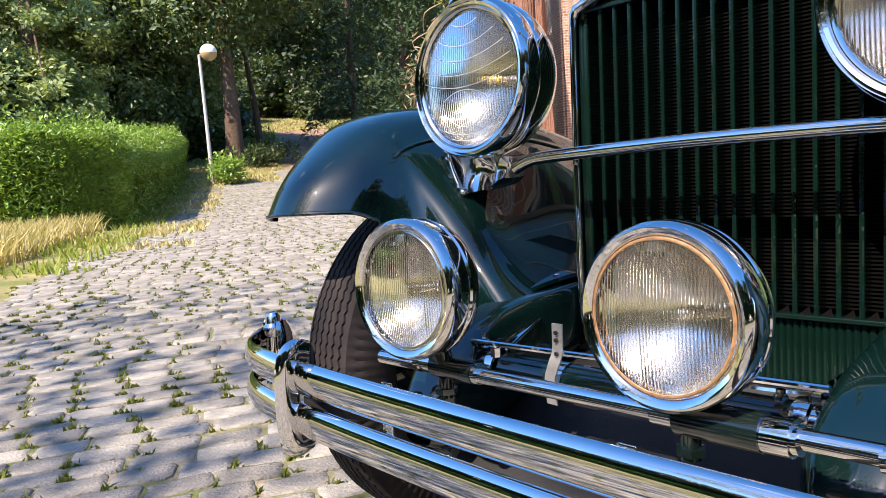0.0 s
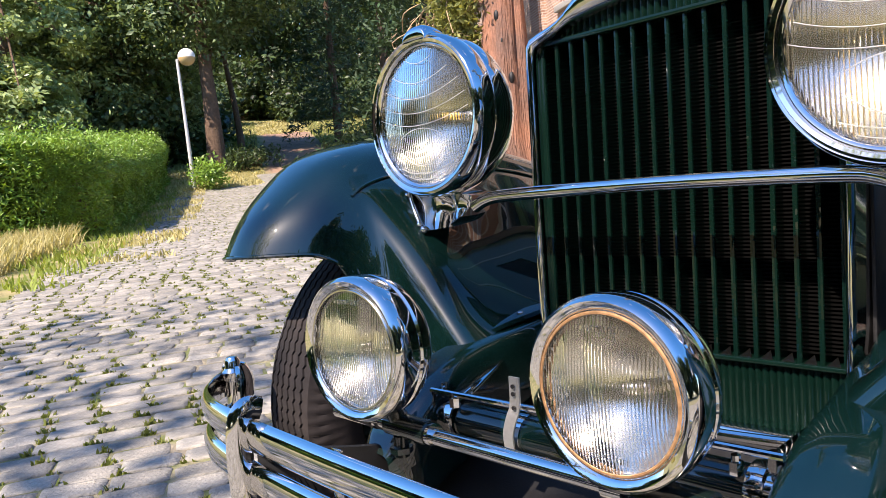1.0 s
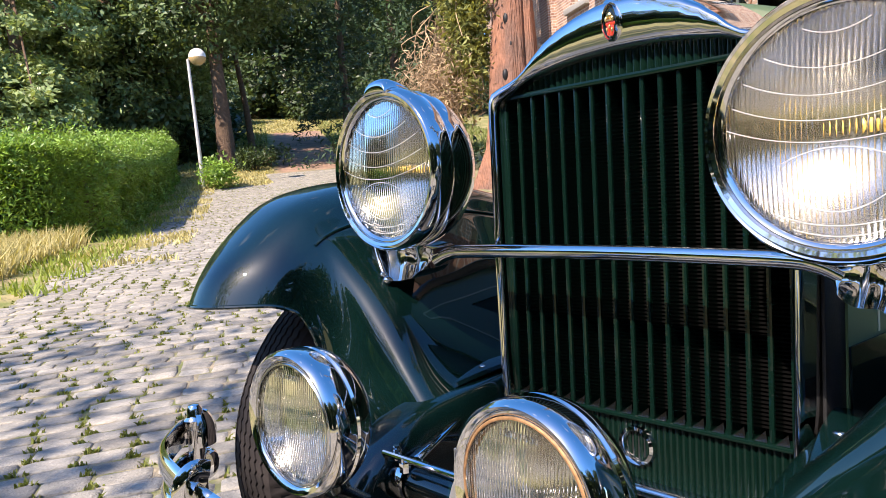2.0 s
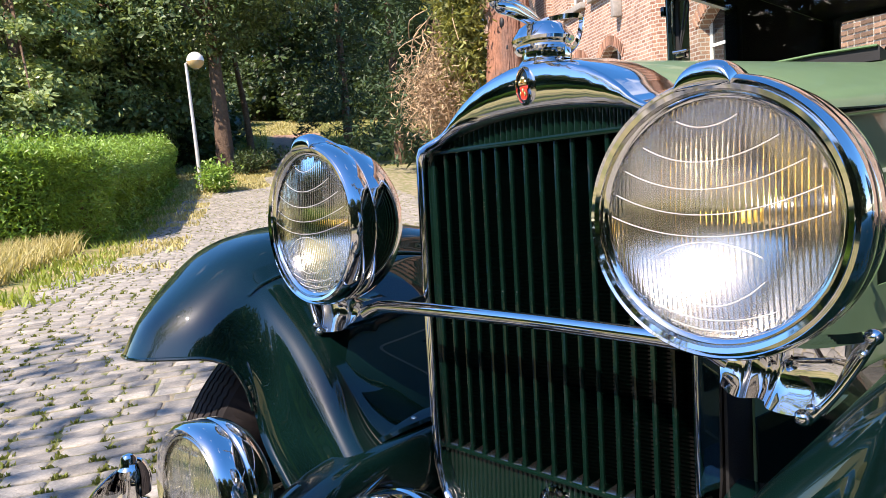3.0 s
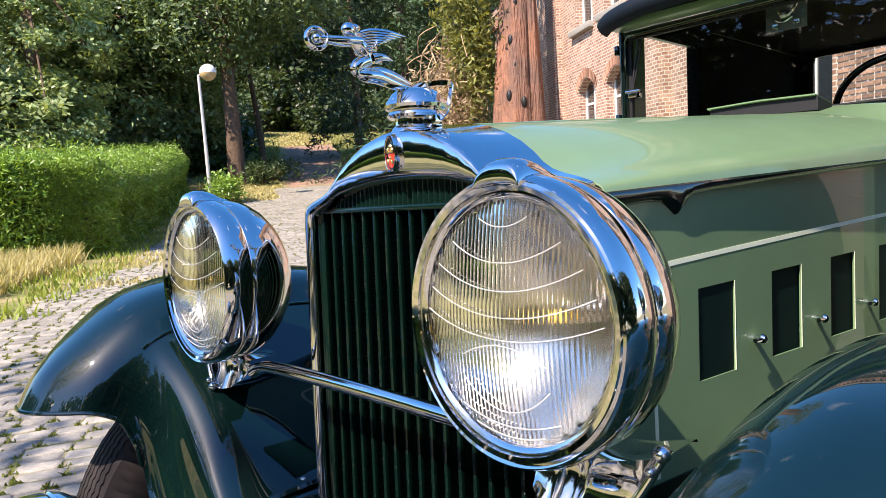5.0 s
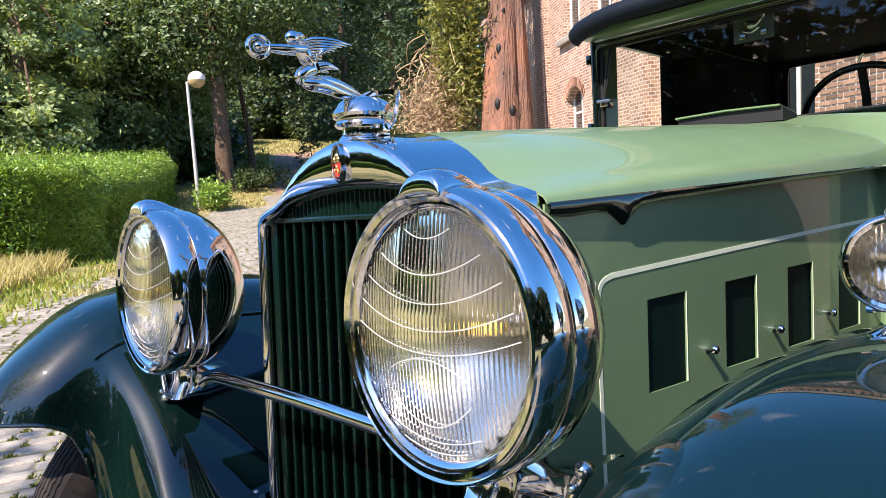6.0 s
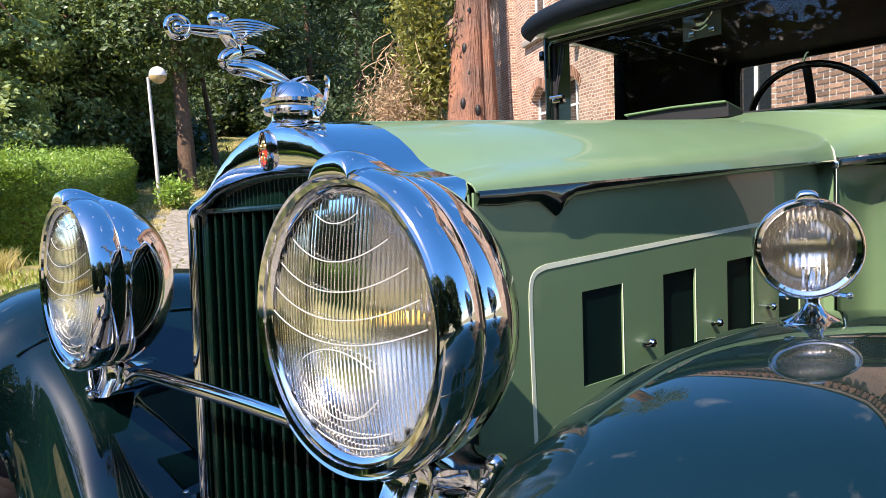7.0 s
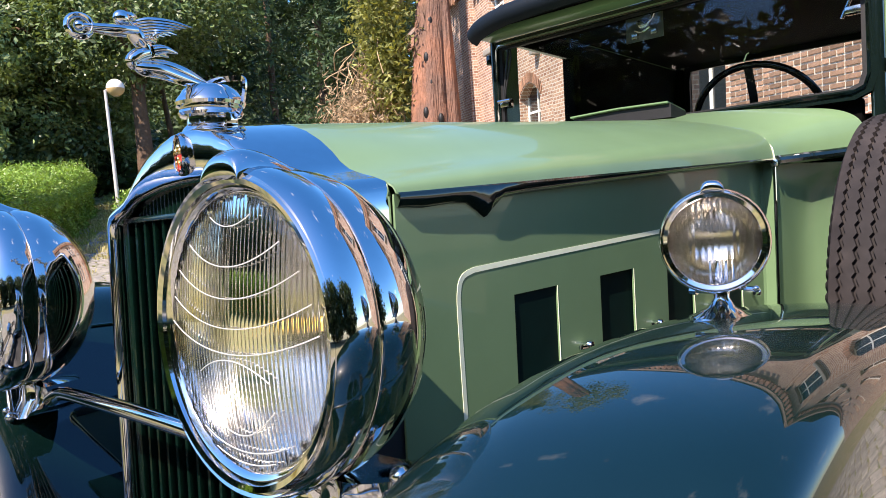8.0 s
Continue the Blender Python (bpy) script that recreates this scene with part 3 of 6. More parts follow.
# cross tube, thin rod, clip and the iron between the dumb irons
bm = bmesh.new()
add_rod(bm, (-0.34, -0.11, 0.482), (0.34, -0.11, 0.486), 0.031, 28)
part("cross_tube", bm, DARK_GREEN, car, "dark green front cross tube")
for x in (-0.285, -0.115, 0.10, 0.285):
    bm = bmesh.new()
    add_rod(bm, (x - 0.012, -0.11, 0.483), (x + 0.012, -0.11, 0.483), 0.0335, 24)
    part("tube_band", bm, CHROME, car)
bm = bmesh.new()
add_rod(bm, (-0.30, -0.14, 0.534), (0.30, -0.14, 0.546), 0.0052, 10)
part("thin_rod", bm, CHROME, car)
bm = bmesh.new()
add_sweep(bm, spline([(-0.118, -0.142, 0.452), (-0.116, -0.150, 0.49), (-0.108, -0.150, 0.518), (-0.102, -0.146, 0.54), (-0.101, -0.146, 0.586)], 4), [(-0.010, -0.0015), (0.010, -0.0015), (0.010, 0.0015), (-0.010, 0.0015)], (0, 1, 0))
clip = part("mounting_strap", bm, SATIN, car, "drilled chrome strap")
bm = bmesh.new()
for z in (0.572, 0.560, 0.538):
    add_rod(bm, (-0.101, -0.152, z), (-0.101, -0.149, z), 0.0035, 8)
part("strap_hole", bm, BLACK, clip)

for s in (-1, 1):
    # dumb iron with its sheet-metal cover
    bm = bmesh.new()
    rows = []
    for y, z0, z1, w in ((0.20, 0.47, 0.615, 0.045), (0.10, 0.44, 0.602, 0.048), (0.0, 0.40, 0.590, 0.054), (-0.08, 0.37, 0.570, 0.060), (-0.15, 0.35, 0.535, 0.062), (-0.20, 0.345, 0.495, 0.058), (-0.24, 0.36, 0.44, 0.035)):
        cx = s * (0.345 if y < 0.05 else 0.335)
        ring = []
        for k in range(20):
            a = 2 * math.pi * k / 20
            ca, sa = math.cos(a), math.sin(a)
            ring.append(Vector((cx + w * math.copysign(abs(ca) ** 0.5, ca), y, (z0 + z1) / 2 + (z1 - z0) / 2 * math.copysign(abs(sa) ** 0.5, sa))))
        rows.append(ring + [ring[0]])
    add_grid(bm, refined(rows, 2))
    horn = part("dumb_iron", bm, DARK_GREEN, car, "dark green dumb iron cover", sharp=50)
    for p, q in (((0.355, 0.04, 0.596), (0.356, 0.036, 0.606)), ((0.345, -0.20, 0.455), (0.345, -0.21, 0.466))):
        bm = bmesh.new()
        add_rod(bm, (s * p[0], p[1], p[2]), (s * q[0], q[1], q[2]), 0.010, 12)
        part("cover_bolt", bm, NICKEL, horn)
    # brace to the lamp bar
    bm = bmesh.new()
    add_lathe(bm, [(0.034, -0.011), (0.0385, -0.010), (0.040, 0.0), (0.0385, 0.010), (0.034, 0.011)], (s * 0.262, -0.11, 0.4845), (1, 0, 0), 32)
    strap = part("tube_strap", bm, CHROME, car, "polished strap round the cross tube")
    bm = bmesh.new()
    add_box(bm, -0.013, 0.013, -0.075, 0.075, -0.004, 0.004, 0.003, pose(s * 0.283, -0.035, 0.533, 14, 0, -s * 14))
    part("bar_brace", bm, CHROME, strap)
    for bx, by, bz in ((0.243, -0.140, 0.513), (0.283, -0.125, 0.522)):
        bm = bmesh.new()
        add_rod(bm, (s * bx, by, bz), (s * bx, by, bz + 0.016), 0.0095, 6)
        add_rod(bm, (s * bx, by, bz + 0.016), (s * bx, by, bz + 0.024), 0.006, 10)
        part("strap_nut", bm, CHROME, strap)
# splash pan
bm = bmesh.new()
add_grid(bm, refined([[(x, y, z) for x in (-0.34, -0.17, 0.0, 0.17, 0.34)] for y, z in ((0.20, 0.46), (0.10, 0.435), (0.0, 0.40), (-0.10, 0.355), (-0.17, 0.30), (-0.20, 0.24))], 2))
thick(part("splash_pan", bm, BLACK, car, "dark green pan under the radiator"))
bm = bmesh.new()
add_rod(bm, (-0.66, 0.20, 0.29), (0.66, 0.20, 0.29), 0.032, 16)
add_box(bm, -0.42, -0.36, -0.1, 0.9, 0.27, 0.33, 0.008)
add_box(bm, 0.36, 0.42, -0.1, 0.9, 0.27, 0.33, 0.008)
part("front_axle", bm, BLACK, car)
bm = bmesh.new()
add_box(bm, -0.50, 0.50, 0.32, 0.34, 0.18, 0.56)
part("engine_shield", bm, BLACK, car)

# bumper --------------------------------------------------------------
def bumper_path(z):
    half = [(0.0, -0.425), (0.20, -0.424), (0.36, -0.420), (0.47, -0.415), (0.56, -0.407), (0.64, -0.393), (0.71, -0.368), (0.764, -0.333), (0.808, -0.297), (0.829, -0.262), (0.818, -0.235), (0.790, -0.232), (0.772, -0.252)]
    full = [(-x, y, z) for x, y in reversed(half)] + [(x, y, z) for x, y in half[1:]]
    return spline(full, 5)


for z in (0.4995, 0.4275):
    bm = bmesh.new()
    prof = [(0.006, -0.027), (0.001, -0.0285), (-0.006, -0.020), (-0.010, -0.008), (-0.0105, 0.006), (-0.008, 0.018), (-0.002, 0.0270), (0.004, 0.0285), (0.008, 0.022), (0.006, 0.0)]
    add_sweep(bm, bumper_path(z), [(-a, b) for a, b in prof])
    part("bumper_bar", bm, CHROME, car, "convex chrome bumper bar", sharp=50)
for s in (-1, 1):
    bm = bmesh.new()
    add_sweep(bm, spline([(s * 0.452, -0.395, 0.535), (s * 0.450, -0.418, 0.541), (s * 0.449, -0.432, 0.525), (s * 0.449, -0.436, 0.465), (s * 0.449, -0.432, 0.402), (s * 0.450, -0.418, 0.386), (s * 0.452, -0.395, 0.392)], 5), [(-0.024, 0.0), (-0.018, 0.006), (0.0, 0.010), (0.018, 0.006), (0.024, 0.0), (0.018, -0.003), (-0.018, -0.003)], (1, 0, 0))
    part("bumper_clamp", bm, CHROME, car)
    bm = bmesh.new()
    add_lathe(bm, [(0.018, 0.0), (0.018, 0.155), (0.022, 0.160), (0.023, 0.175), (0.019, 0.180), (0.0165, 0.185), (0.0165, 0.198), (0.011, 0.206), (0.0, 0.209)], (s * 0.795, -0.266, 0.354), (0, 0, 1), 24)
    part("end_bolt", bm, CHROME, car)
    bm = bmesh.new()
    add_grid(bm, [[(s * 0.797 + r * math.sin(radians(a)), -0.264 + r * math.cos(radians(a)), z) for a in range(-110, 111, 10)] for r, z in ((0.036, 0.475), (0.0365, 0.500), (0.035, 0.515), (0.030, 0.530), (0.0235, 0.541))])
    thick(part("bumper_eye", bm, CHROME, car, "rolled chrome eye round the end bolt"), 0.004, 1.0)
    bm = bmesh.new()
    add_sweep(bm, spline([(s * 0.34, -0.19, 0.42), (s * 0.36, -0.30, 0.44), (s * 0.40, -0.39, 0.46), (s * 0.44, -0.405, 0.463)], 4), [(-0.006, -0.025), (0.006, -0.025), (0.006, 0.025), (-0.006, 0.025)])
    part("bumper_iron", bm, BLACK, car)
    bm = bmesh.new()
    add_box(bm, s * 0.20 - 0.011, s * 0.20 + 0.011, -0.417, -0.413, 0.40, 0.53, 0.001)
    part("bumper_spacer", bm, CHROME, car)


# wings ---------------------------------------------------------------
CROWN = [(-0.262, 0.775), (-0.230, 0.832), (-0.178, 0.889), (-0.096, 0.955), (-0.032, 0.990), (0.04, 1.012), (0.13, 1.026), (0.25, 1.030), (0.40, 1.023), (0.56, 0.998), (0.74, 0.952), (0.92, 0.878), (1.08, 0.78), (1.24, 0.65), (1.40, 0.52), (1.56, 0.44), (1.72, 0.41)]
WX = [0.862, 0.858, 0.842, 0.806, 0.748, 0.696, 0.648, 0.616, 0.600, 0.583, 0.550, 0.503, 0.446, 0.372, 0.316]
LIP_OUT = [0, 0, 0, 0, 0, 0, 0, 0, 0.004, 0.008, 0.026, 0.066, 0.100, 0.110, 0.112]     # the front edge drops more steeply
LIP = [(-0.205, 0.764), (-0.222, 0.765), (-0.240, 0.768), (-0.256, 0.772), (-0.262, 0.775), (-0.246, 0.776), (-0.205, 0.776), (-0.165, 0.774), (-0.135, 0.764), (-0.112, 0.748), (-0.092, 0.700), (-0.080, 0.640), (-0.078, 0.585), (-0.078, 0.525), (-0.078, 0.480)]


def wing_rows():
    rows = []
    for k, (yc, zc) in enumerate(CROWN):
        w = min(1.0, k / 5)
        w = w * w * (3 - 2 * w)
        row = []
        for j, x in enumerate(WX):
            drop = (0.120, 0.036, 0.009, 0.001, 0.004, 0.014, 0.039, 0.080)[j] if j < 8 else None
            if drop is not None:
                z = zc - drop
            else:
                z = min((0.935, 0.915, 0.868, 0.806, 0.735, 0.645, 0.585)[j - 8], zc - (0.095, 0.115, 0.155, 0.21, 0.275, 0.34, 0.39)[j - 8])
                z = max(z, 0.30)
            y = yc + (LIP[j][0] - LIP[4][0]) * (1 - w)
            ride = (zc - LIP[4][1]) * (1.0, 1.0, 1.0, 1.0, 1.0, 1.0, 0.97, 0.90, 0.75, 0.55, 0.30, 0.12, 0.05, 0.0, 0.0)[j]
            x += 0.034 * w * (1.0, 1.0, 0.9, 0.5, 0.2)[j] if j < 5 else 0.0
            x += LIP_OUT[j] * (1 - w)
            row.append(Vector((x, y, (LIP[j][1] + ride) * (1 - w) + z * w)))
        rows.append(row)
    return refined(rows, 4)


WING = wing_rows()
for s in (-1, 1):
    bm = bmesh.new()
    add_grid(bm, [[(s * p.x, p.y, p.z) for p in row] for row in WING])
    wing = thick(part("front_wing", bm, DARK_GREEN, car, "glossy dark blue-green front wing", sharp=70), 0.004, -1.0 if s < 0 else 1.0)
    bm = bmesh.new()
    add_tube(bm, [(s * p.x, p.y, p.z - 0.002) for p in WING[0][:44]], 0.0045, 8)
    part("wing_bead", bm, DARK_GREEN, wing)
    bm = bmesh.new()
    add_tube(bm, [(s * row[30].x, row[30].y, row[30].z + 0.0015) for row in WING[12:56]], 0.004, 8)
    part("crown_bead", bm, DARK_GREEN, wing)
    # apron strip between wing and frame
    bm = bmesh.new()
    pts = spline([(s * 0.325, 0.25, 0.628), (s * 0.335, 0.17, 0.622), (s * 0.352, 0.08, 0.606), (s * 0.366, 0.02, 0.585), (s * 0.376, -0.04, 0.548), (s * 0.380, -0.085, 0.505), (s * 0.380, -0.11, 0.45)], 5)
    add_sweep(bm, pts, [(-0.028, -0.004), (-0.024, 0.003), (0.024, 0.003), (0.028, -0.004), (0.024, -0.008), (-0.024, -0.008)])
    apron = part("apron_strip", bm, DARK_GREEN, car, "green apron strip beside the radiator")
    for p in (pts[14], pts[6]):
        bm = bmesh.new()
        add_ball(bm, (p.x, p.y, p.z + 0.004), 0.006, (1.4, 1, 0.5), 10)
        part("apron_rivet", bm, NICKEL, apron)


# wheels --------------------------------------------------------------
def tyre_bm(c, r, half):
    """A tyre about the x axis: broad ribs parted by thin zigzag grooves, notched shoulders."""
    n, bmt = 324, bmesh.new()
    cols = []
    for g in (-0.62, -0.37, -0.125, 0.125, 0.37, 0.62):
        cols += [(g, -0.0034, 0.0), (g, -0.0022, 0.009), (g, 0.0022, 0.009), (g, 0.0034, 0.0)]
    side = [(0.845, -0.018), (0.90, -0.030), (0.955, -0.052), (0.99, -0.085), (0.975, -0.115), (0.90, -0.140), (0.78, -0.152), (0.66, -0.156)]
    rings = []
    for i in range(n):
        a = 2 * math.pi * i / n
        saw = (i % 3) / 2.0
        pts = []
        for d, (u, drop) in zip((1, 1, 1, 1, 0, 0, 0, 0), side):
            notch = 0.012 if d and (i % 3) == 0 else 0.0
            pts.append((u * half, r + drop - notch))
        ring = [(-x, q) for x, q in reversed(pts)]
        ring.append((-half * 0.80, r - 0.010))
        for g, off, dep in cols:
            x = g * half + off + 0.0052 * (saw - 0.5)
            ring.append((x, r - 0.010 * (x / half) ** 2 - dep))
        ring.append((half * 0.80, r - 0.010))
        ring += pts
        rings.append([bmt.verts.new((c[0] + x, c[1] + q * math.cos(a), c[2] + q * math.sin(a))) for x, q in ring])
    for i in range(n):
        p, q = rings[i], rings[(i + 1) % n]
        for k in range(len(p) - 1):
            bmt.faces.new((p[k], p[k + 1], q[k + 1], q[k]))
    return bmt


def wheel(c, r, half, hub_side):
    b = add_lathe(bmesh.new(), [(0.0, -0.035 * hub_side), (0.05, -0.035 * hub_side), (0.07, 0.0), (0.20, 0.03 * hub_side), (r - 0.16, 0.035 * hub_side), (r - 0.15, 0.05), (r - 0.145, -0.05), (r - 0.16, -0.045), (0.20, 0.02 * hub_side), (0.0, 0.01 * hub_side)], c, (1, 0, 0), 48)
    w = part("wheel", b, DARK_GREEN, car, "dark green wheel")
    part("tyre", tyre_bm(c, r, half), RUBBER, w, "black tyre with zigzag tread", sharp=25)
    b = add_lathe(bmesh.new(), [(0.0, 0.095), (0.05, 0.09), (0.075, 0.07), (0.08, 0.04)], c, (hub_side, 0, 0), 32)
    part("hub_cap", b, CHROME, w)
    return w


wheel((-0.739, 0.252, 0.402), 0.435, 0.094, -1)
wheel((0.739, 0.252, 0.357), 0.435, 0.094, 1)
wheel((0.742, 1.306, 0.915), 0.388, 0.096, 1)


# bonnet --------------------------------------------------------------
def bonnet_w(y):
    return 0.308 + 0.087 * (y - 0.29)


def bonnet_e(y):
    return 1.166 + 0.067 * (y - 0.29)


TOP_FRONT = [(1, 0), (0.975, 0.012), (0.90, 0.021), (0.78, 0.030), (0.68, 0.045), (0.58, 0.067), (0.46, 0.090), (0.32, 0.110), (0.16, 0.124), (0, 0.129)]
TOP_REAR = [(1, 0), (0.987, 0.030), (0.945, 0.056), (0.87, 0.075), (0.77, 0.090), (0.65, 0.104), (0.50, 0.119), (0.35, 0.131), (0.18, 0.140), (0, 0.143)]


def top_row(y, w, e, k, a=TOP_FRONT, b=TOP_REAR):
    half = [((p[0] + (q[0] - p[0]) * k) * w, e + p[1] + (q[1] - p[1]) * k) for p, q in zip(a, b)]
    return [Vector((-x, y, z)) for x, z in half] + [Vector((x, y, z)) for x, z in half[-2::-1]]


bm = bmesh.new()
ys = [0.291, 0.40, 0.60, 0.85, 1.10, 1.30, 1.478]
add_grid(bm, refined([top_row(y, bonnet_w(y) + 0.004, bonnet_e(y), ((y - 0.29) / 1.19) ** 0.7) for y in ys], 3))
bonnet = thick(part("bonnet", bm, MID_GREEN, car, "sage green bonnet top with long centre hinge", sharp=60), 0.003)
bm = bmesh.new()
add_tube(bm, [(0, y, bonnet_e(y) + 0.129 + 0.014 * ((y - 0.29) / 1.19) ** 0.7) for y in (0.295, 0.6, 0.9, 1.2, 1.475)], 0.0045, 8)
part("centre_hinge", bm, MID_GREEN, bonnet)

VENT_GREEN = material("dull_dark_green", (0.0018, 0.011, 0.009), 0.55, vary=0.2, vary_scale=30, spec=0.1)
VENTS = [(0.524, 0.634), (0.761, 0.873), (0.999, 1.110), (1.237, 1.347)]


def vent_z(y):
    return 0.852 + 0.02 * (y - 0.48), 1.012 + 0.042 * (y - 0.636)


def side_x(y):
    return bonnet_w(y) - 0.003 - 0.022 * (y - 0.29)


for s in (-1, 1):
    bm = bmesh.new()
    cuts = [0.29] + [v for p in VENTS for v in p] + [1.478]
    for a, b in zip(cuts, cuts[1:]):
        hole = (a, b) in VENTS
        for lo, hi in ((0, 1), (1, 2), (2, 3)):
            if hole and lo == 1:
                continue
            q = []
            for y, k in ((a, lo), (b, lo), (b, hi), (a, hi)):
                z = (0.58, vent_z(y)[0], vent_z(y)[1], bonnet_e(y))[k]
                q.append(bm.verts.new((s * side_x(y), y, z)))
            bm.faces.new(q)
    bmesh.ops.remove_doubles(bm, verts=bm.verts, dist=0.0005)
    side = thick(part("bonnet_side", bm, MID_GREEN, car, "sage green bonnet side with vent doors", smooth=False), 0.004, 0.0)
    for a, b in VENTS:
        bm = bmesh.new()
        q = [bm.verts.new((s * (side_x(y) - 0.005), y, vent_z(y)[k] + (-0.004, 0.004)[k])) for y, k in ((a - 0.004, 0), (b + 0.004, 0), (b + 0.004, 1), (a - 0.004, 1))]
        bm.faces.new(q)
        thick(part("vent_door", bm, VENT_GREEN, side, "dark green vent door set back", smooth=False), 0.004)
        bm = bmesh.new()
        z0, z1 = vent_z(b)
        add_rod(bm, (s * (side_x(b) + 0.002), b + 0.001, z0), (s * (side_x(b) + 0.0015), b + 0.001, z1), 0.0011, 8)
        part("vent_edge", bm, LINE_CREAM, side)
    for k, y in enumerate((0.697, 0.935, 1.173, 1.40)):
        bm = bmesh.new()
        z = 0.902 + 0.03 * (y - 0.69)
        x = side_x(y)
        add_lathe(bm, [(0.0, 0.026), (0.007, 0.0235), (0.0092, 0.017), (0.0055, 0.010), (0.0055, 0.0)], (s * x, y, z), (s, 0, 0), 16)
        add_tube(bm, [(s * (x + 0.018), y - 0.030, z + 0.001), (s * (x + 0.018), y - 0.010, z), (s * (x + 0.018), y + 0.006, z)], 0.0042, 10)
        part("vent_handle", bm, CHROME, side)
    # added sheets that darken the gap by the radiator and the low side
    bm = bmesh.new()
    add_box(bm, s * 0.299 - 0.003, s * 0.299 + 0.003, 0.212, 0.300, 0.42, 0.86, 0.002)
    part("radiator_flank", bm, BLACK, car)
    bm = bmesh.new()
    add_grid(bm, [[(s * (side_x(y) + 0.006 + d), y, z) for y in (0.285, 0.45, 0.65, 0.90)] for z, d in ((0.50, 0.004), (0.64, 0.002), (0.715, 0.0))])
    thick(part("side_valance", bm, DARK_GREEN, car, "added dark green sheet over the low front of the bonnet side"), 0.003, 0.0)
    # coach line
    bm = bmesh.new()
    line = spline([(s * (side_x(y) + 0.0023), y, z) for y, z in ((1.45, 1.116), (1.1, 1.096), (0.7, 1.071), (0.47, 1.056), (0.43, 1.052), (0.410, 1.043), (0.402, 1.022), (0.401, 0.98), (0.404, 0.85), (0.408, 0.72))], 6)
    add_sweep(bm, line, [(-0.0042, -0.0004), (0.0042, -0.0004), (0.0042, 0.0004), (-0.0042, 0.0004)], (1, 0, 0.001))
    part("coach_line", bm, LINE_CREAM, side, "cream painted coach line")
    # dark waist moulding with a pointed drop at its nose
    bm = bmesh.new()
    lower = [(0.293, 0.020), (0.34, 0.024), (0.39, 0.022), (0.425, 0.024), (0.445, 0.036), (0.462, 0.048), (0.478, 0.036), (0.50, 0.022), (0.56, 0.018), (0.75, 0.015), (1.0, 0.012), (1.25, 0.010), (1.476, 0.009)]
    rows = [[(s * (bonnet_w(y) - 0.008), y, bonnet_e(y) - d), (s * (bonnet_w(y) + 0.002), y, bonnet_e(y) - d + 0.003), (s * (bonnet_w(y) + 0.007), y, bonnet_e(y) - d * 0.4), (s * (bonnet_w(y) + 0.008), y, bonnet_e(y) - 0.002), (s * (bonnet_w(y) + 0.003), y, bonnet_e(y) + 0.002)] for y, d in lower]
    add_grid(bm, rows)
    part("waist_moulding", bm, MOULD_BLACK, side, "black moulding along the bonnet edge", sharp=60)

# scuttle -------------------------------------------------------------
S_END = [(1, 0), (0.992, 0.040), (0.965, 0.075), (0.91, 0.098), (0.82, 0.114), (0.68, 0.128), (0.52, 0.139), (0.36, 0.147), (0.18, 0.152), (0, 0.154)]
bm = bmesh.new()
rows = []
for y, w, e, k in ((1.480, 0.416, 1.243, 0.0), (1.54, 0.440, 1.248, 0.25), (1.60, 0.480, 1.254, 0.55), (1.655, 0.528, 1.260, 0.85), (1.70, 0.575, 1.266, 1.0)):
    rows.append(top_row(y, w, e, k, TOP_REAR, S_END))
add_grid(bm, refined(rows, 3))
scuttle = thick(part("scuttle", bm, MID_GREEN, car, "sage green scuttle flaring to the windscreen", sharp=60), 0.003)
for s in (-1, 1):
    bm = bmesh.new()
    # the lower side is flattened and undercut so that it reads darker
    add_grid(bm, refined([[(s * (x * k + flat * (1 - k)), y, z) for y, x, flat in ((1.480, 0.408, 0.408), (1.54, 0.432, 0.412), (1.60, 0.472, 0.420), (1.655, 0.520, 0.438), (1.70, 0.566, 0.475), (1.80, 0.60, 0.56))] for z, k in ((0.45, 0), (0.80, 0), (1.05, 0), (1.16, 0.2), (1.21, 0.65), (1.235, 1))], 2))
    thick(part("scuttle_side", bm, MID_GREEN, scuttle), 0.003)
    bm = bmesh.new()
    add_tube(bm, spline([(s * 0.420, 1.482, 1.240), (s * 0.442, 1.54, 1.245), (s * 0.484, 1.60, 1.251), (s * 0.534, 1.655, 1.257), (s * 0.582, 1.70, 1.262), (s * 0.612, 1.80, 1.262), (s * 0.625, 2.4, 1.262)], 5), 0.013, 10)
    part("scuttle_moulding", bm, MOULD_BLACK, scuttle)
    bm = bmesh.new()
    add_rod(bm, (s * 0.414, 1.479, 0.60), (s * 0.416, 1.479, 1.238), 0.004, 8)
    part("bonnet_joint", bm, CHROME, scuttle)
    bm = bmesh.new()
    add_grid(bm, [[(s * (0.379 + 0.002 * k), 1.470 + 0.002 * k, 0.60), (s * (0.381 + 0.002 * k), 1.470 + 0.002 * k, 1.238)] for k in range(5)] + [[(s * 0.412, 1.479, 0.60), (s * 0.414, 1.479, 1.238)]])
    thick(part("joint_flange", bm, MID_GREEN, scuttle), 0.002)
    bm = bmesh.new()
    add_box(bm, s * 0.419 - 0.008, s * 0.419 + 0.008, 1.465, 1.495, 1.225, 1.243, 0.003)
    part("joint_clip", bm, CHROME, scuttle)
bm = bmesh.new()
add_tube(bm, top_row(1.479, 0.418, 1.242, 0.98), 0.0018, 8)
part("bonnet_lace", bm, LINE_CREAM, scuttle)
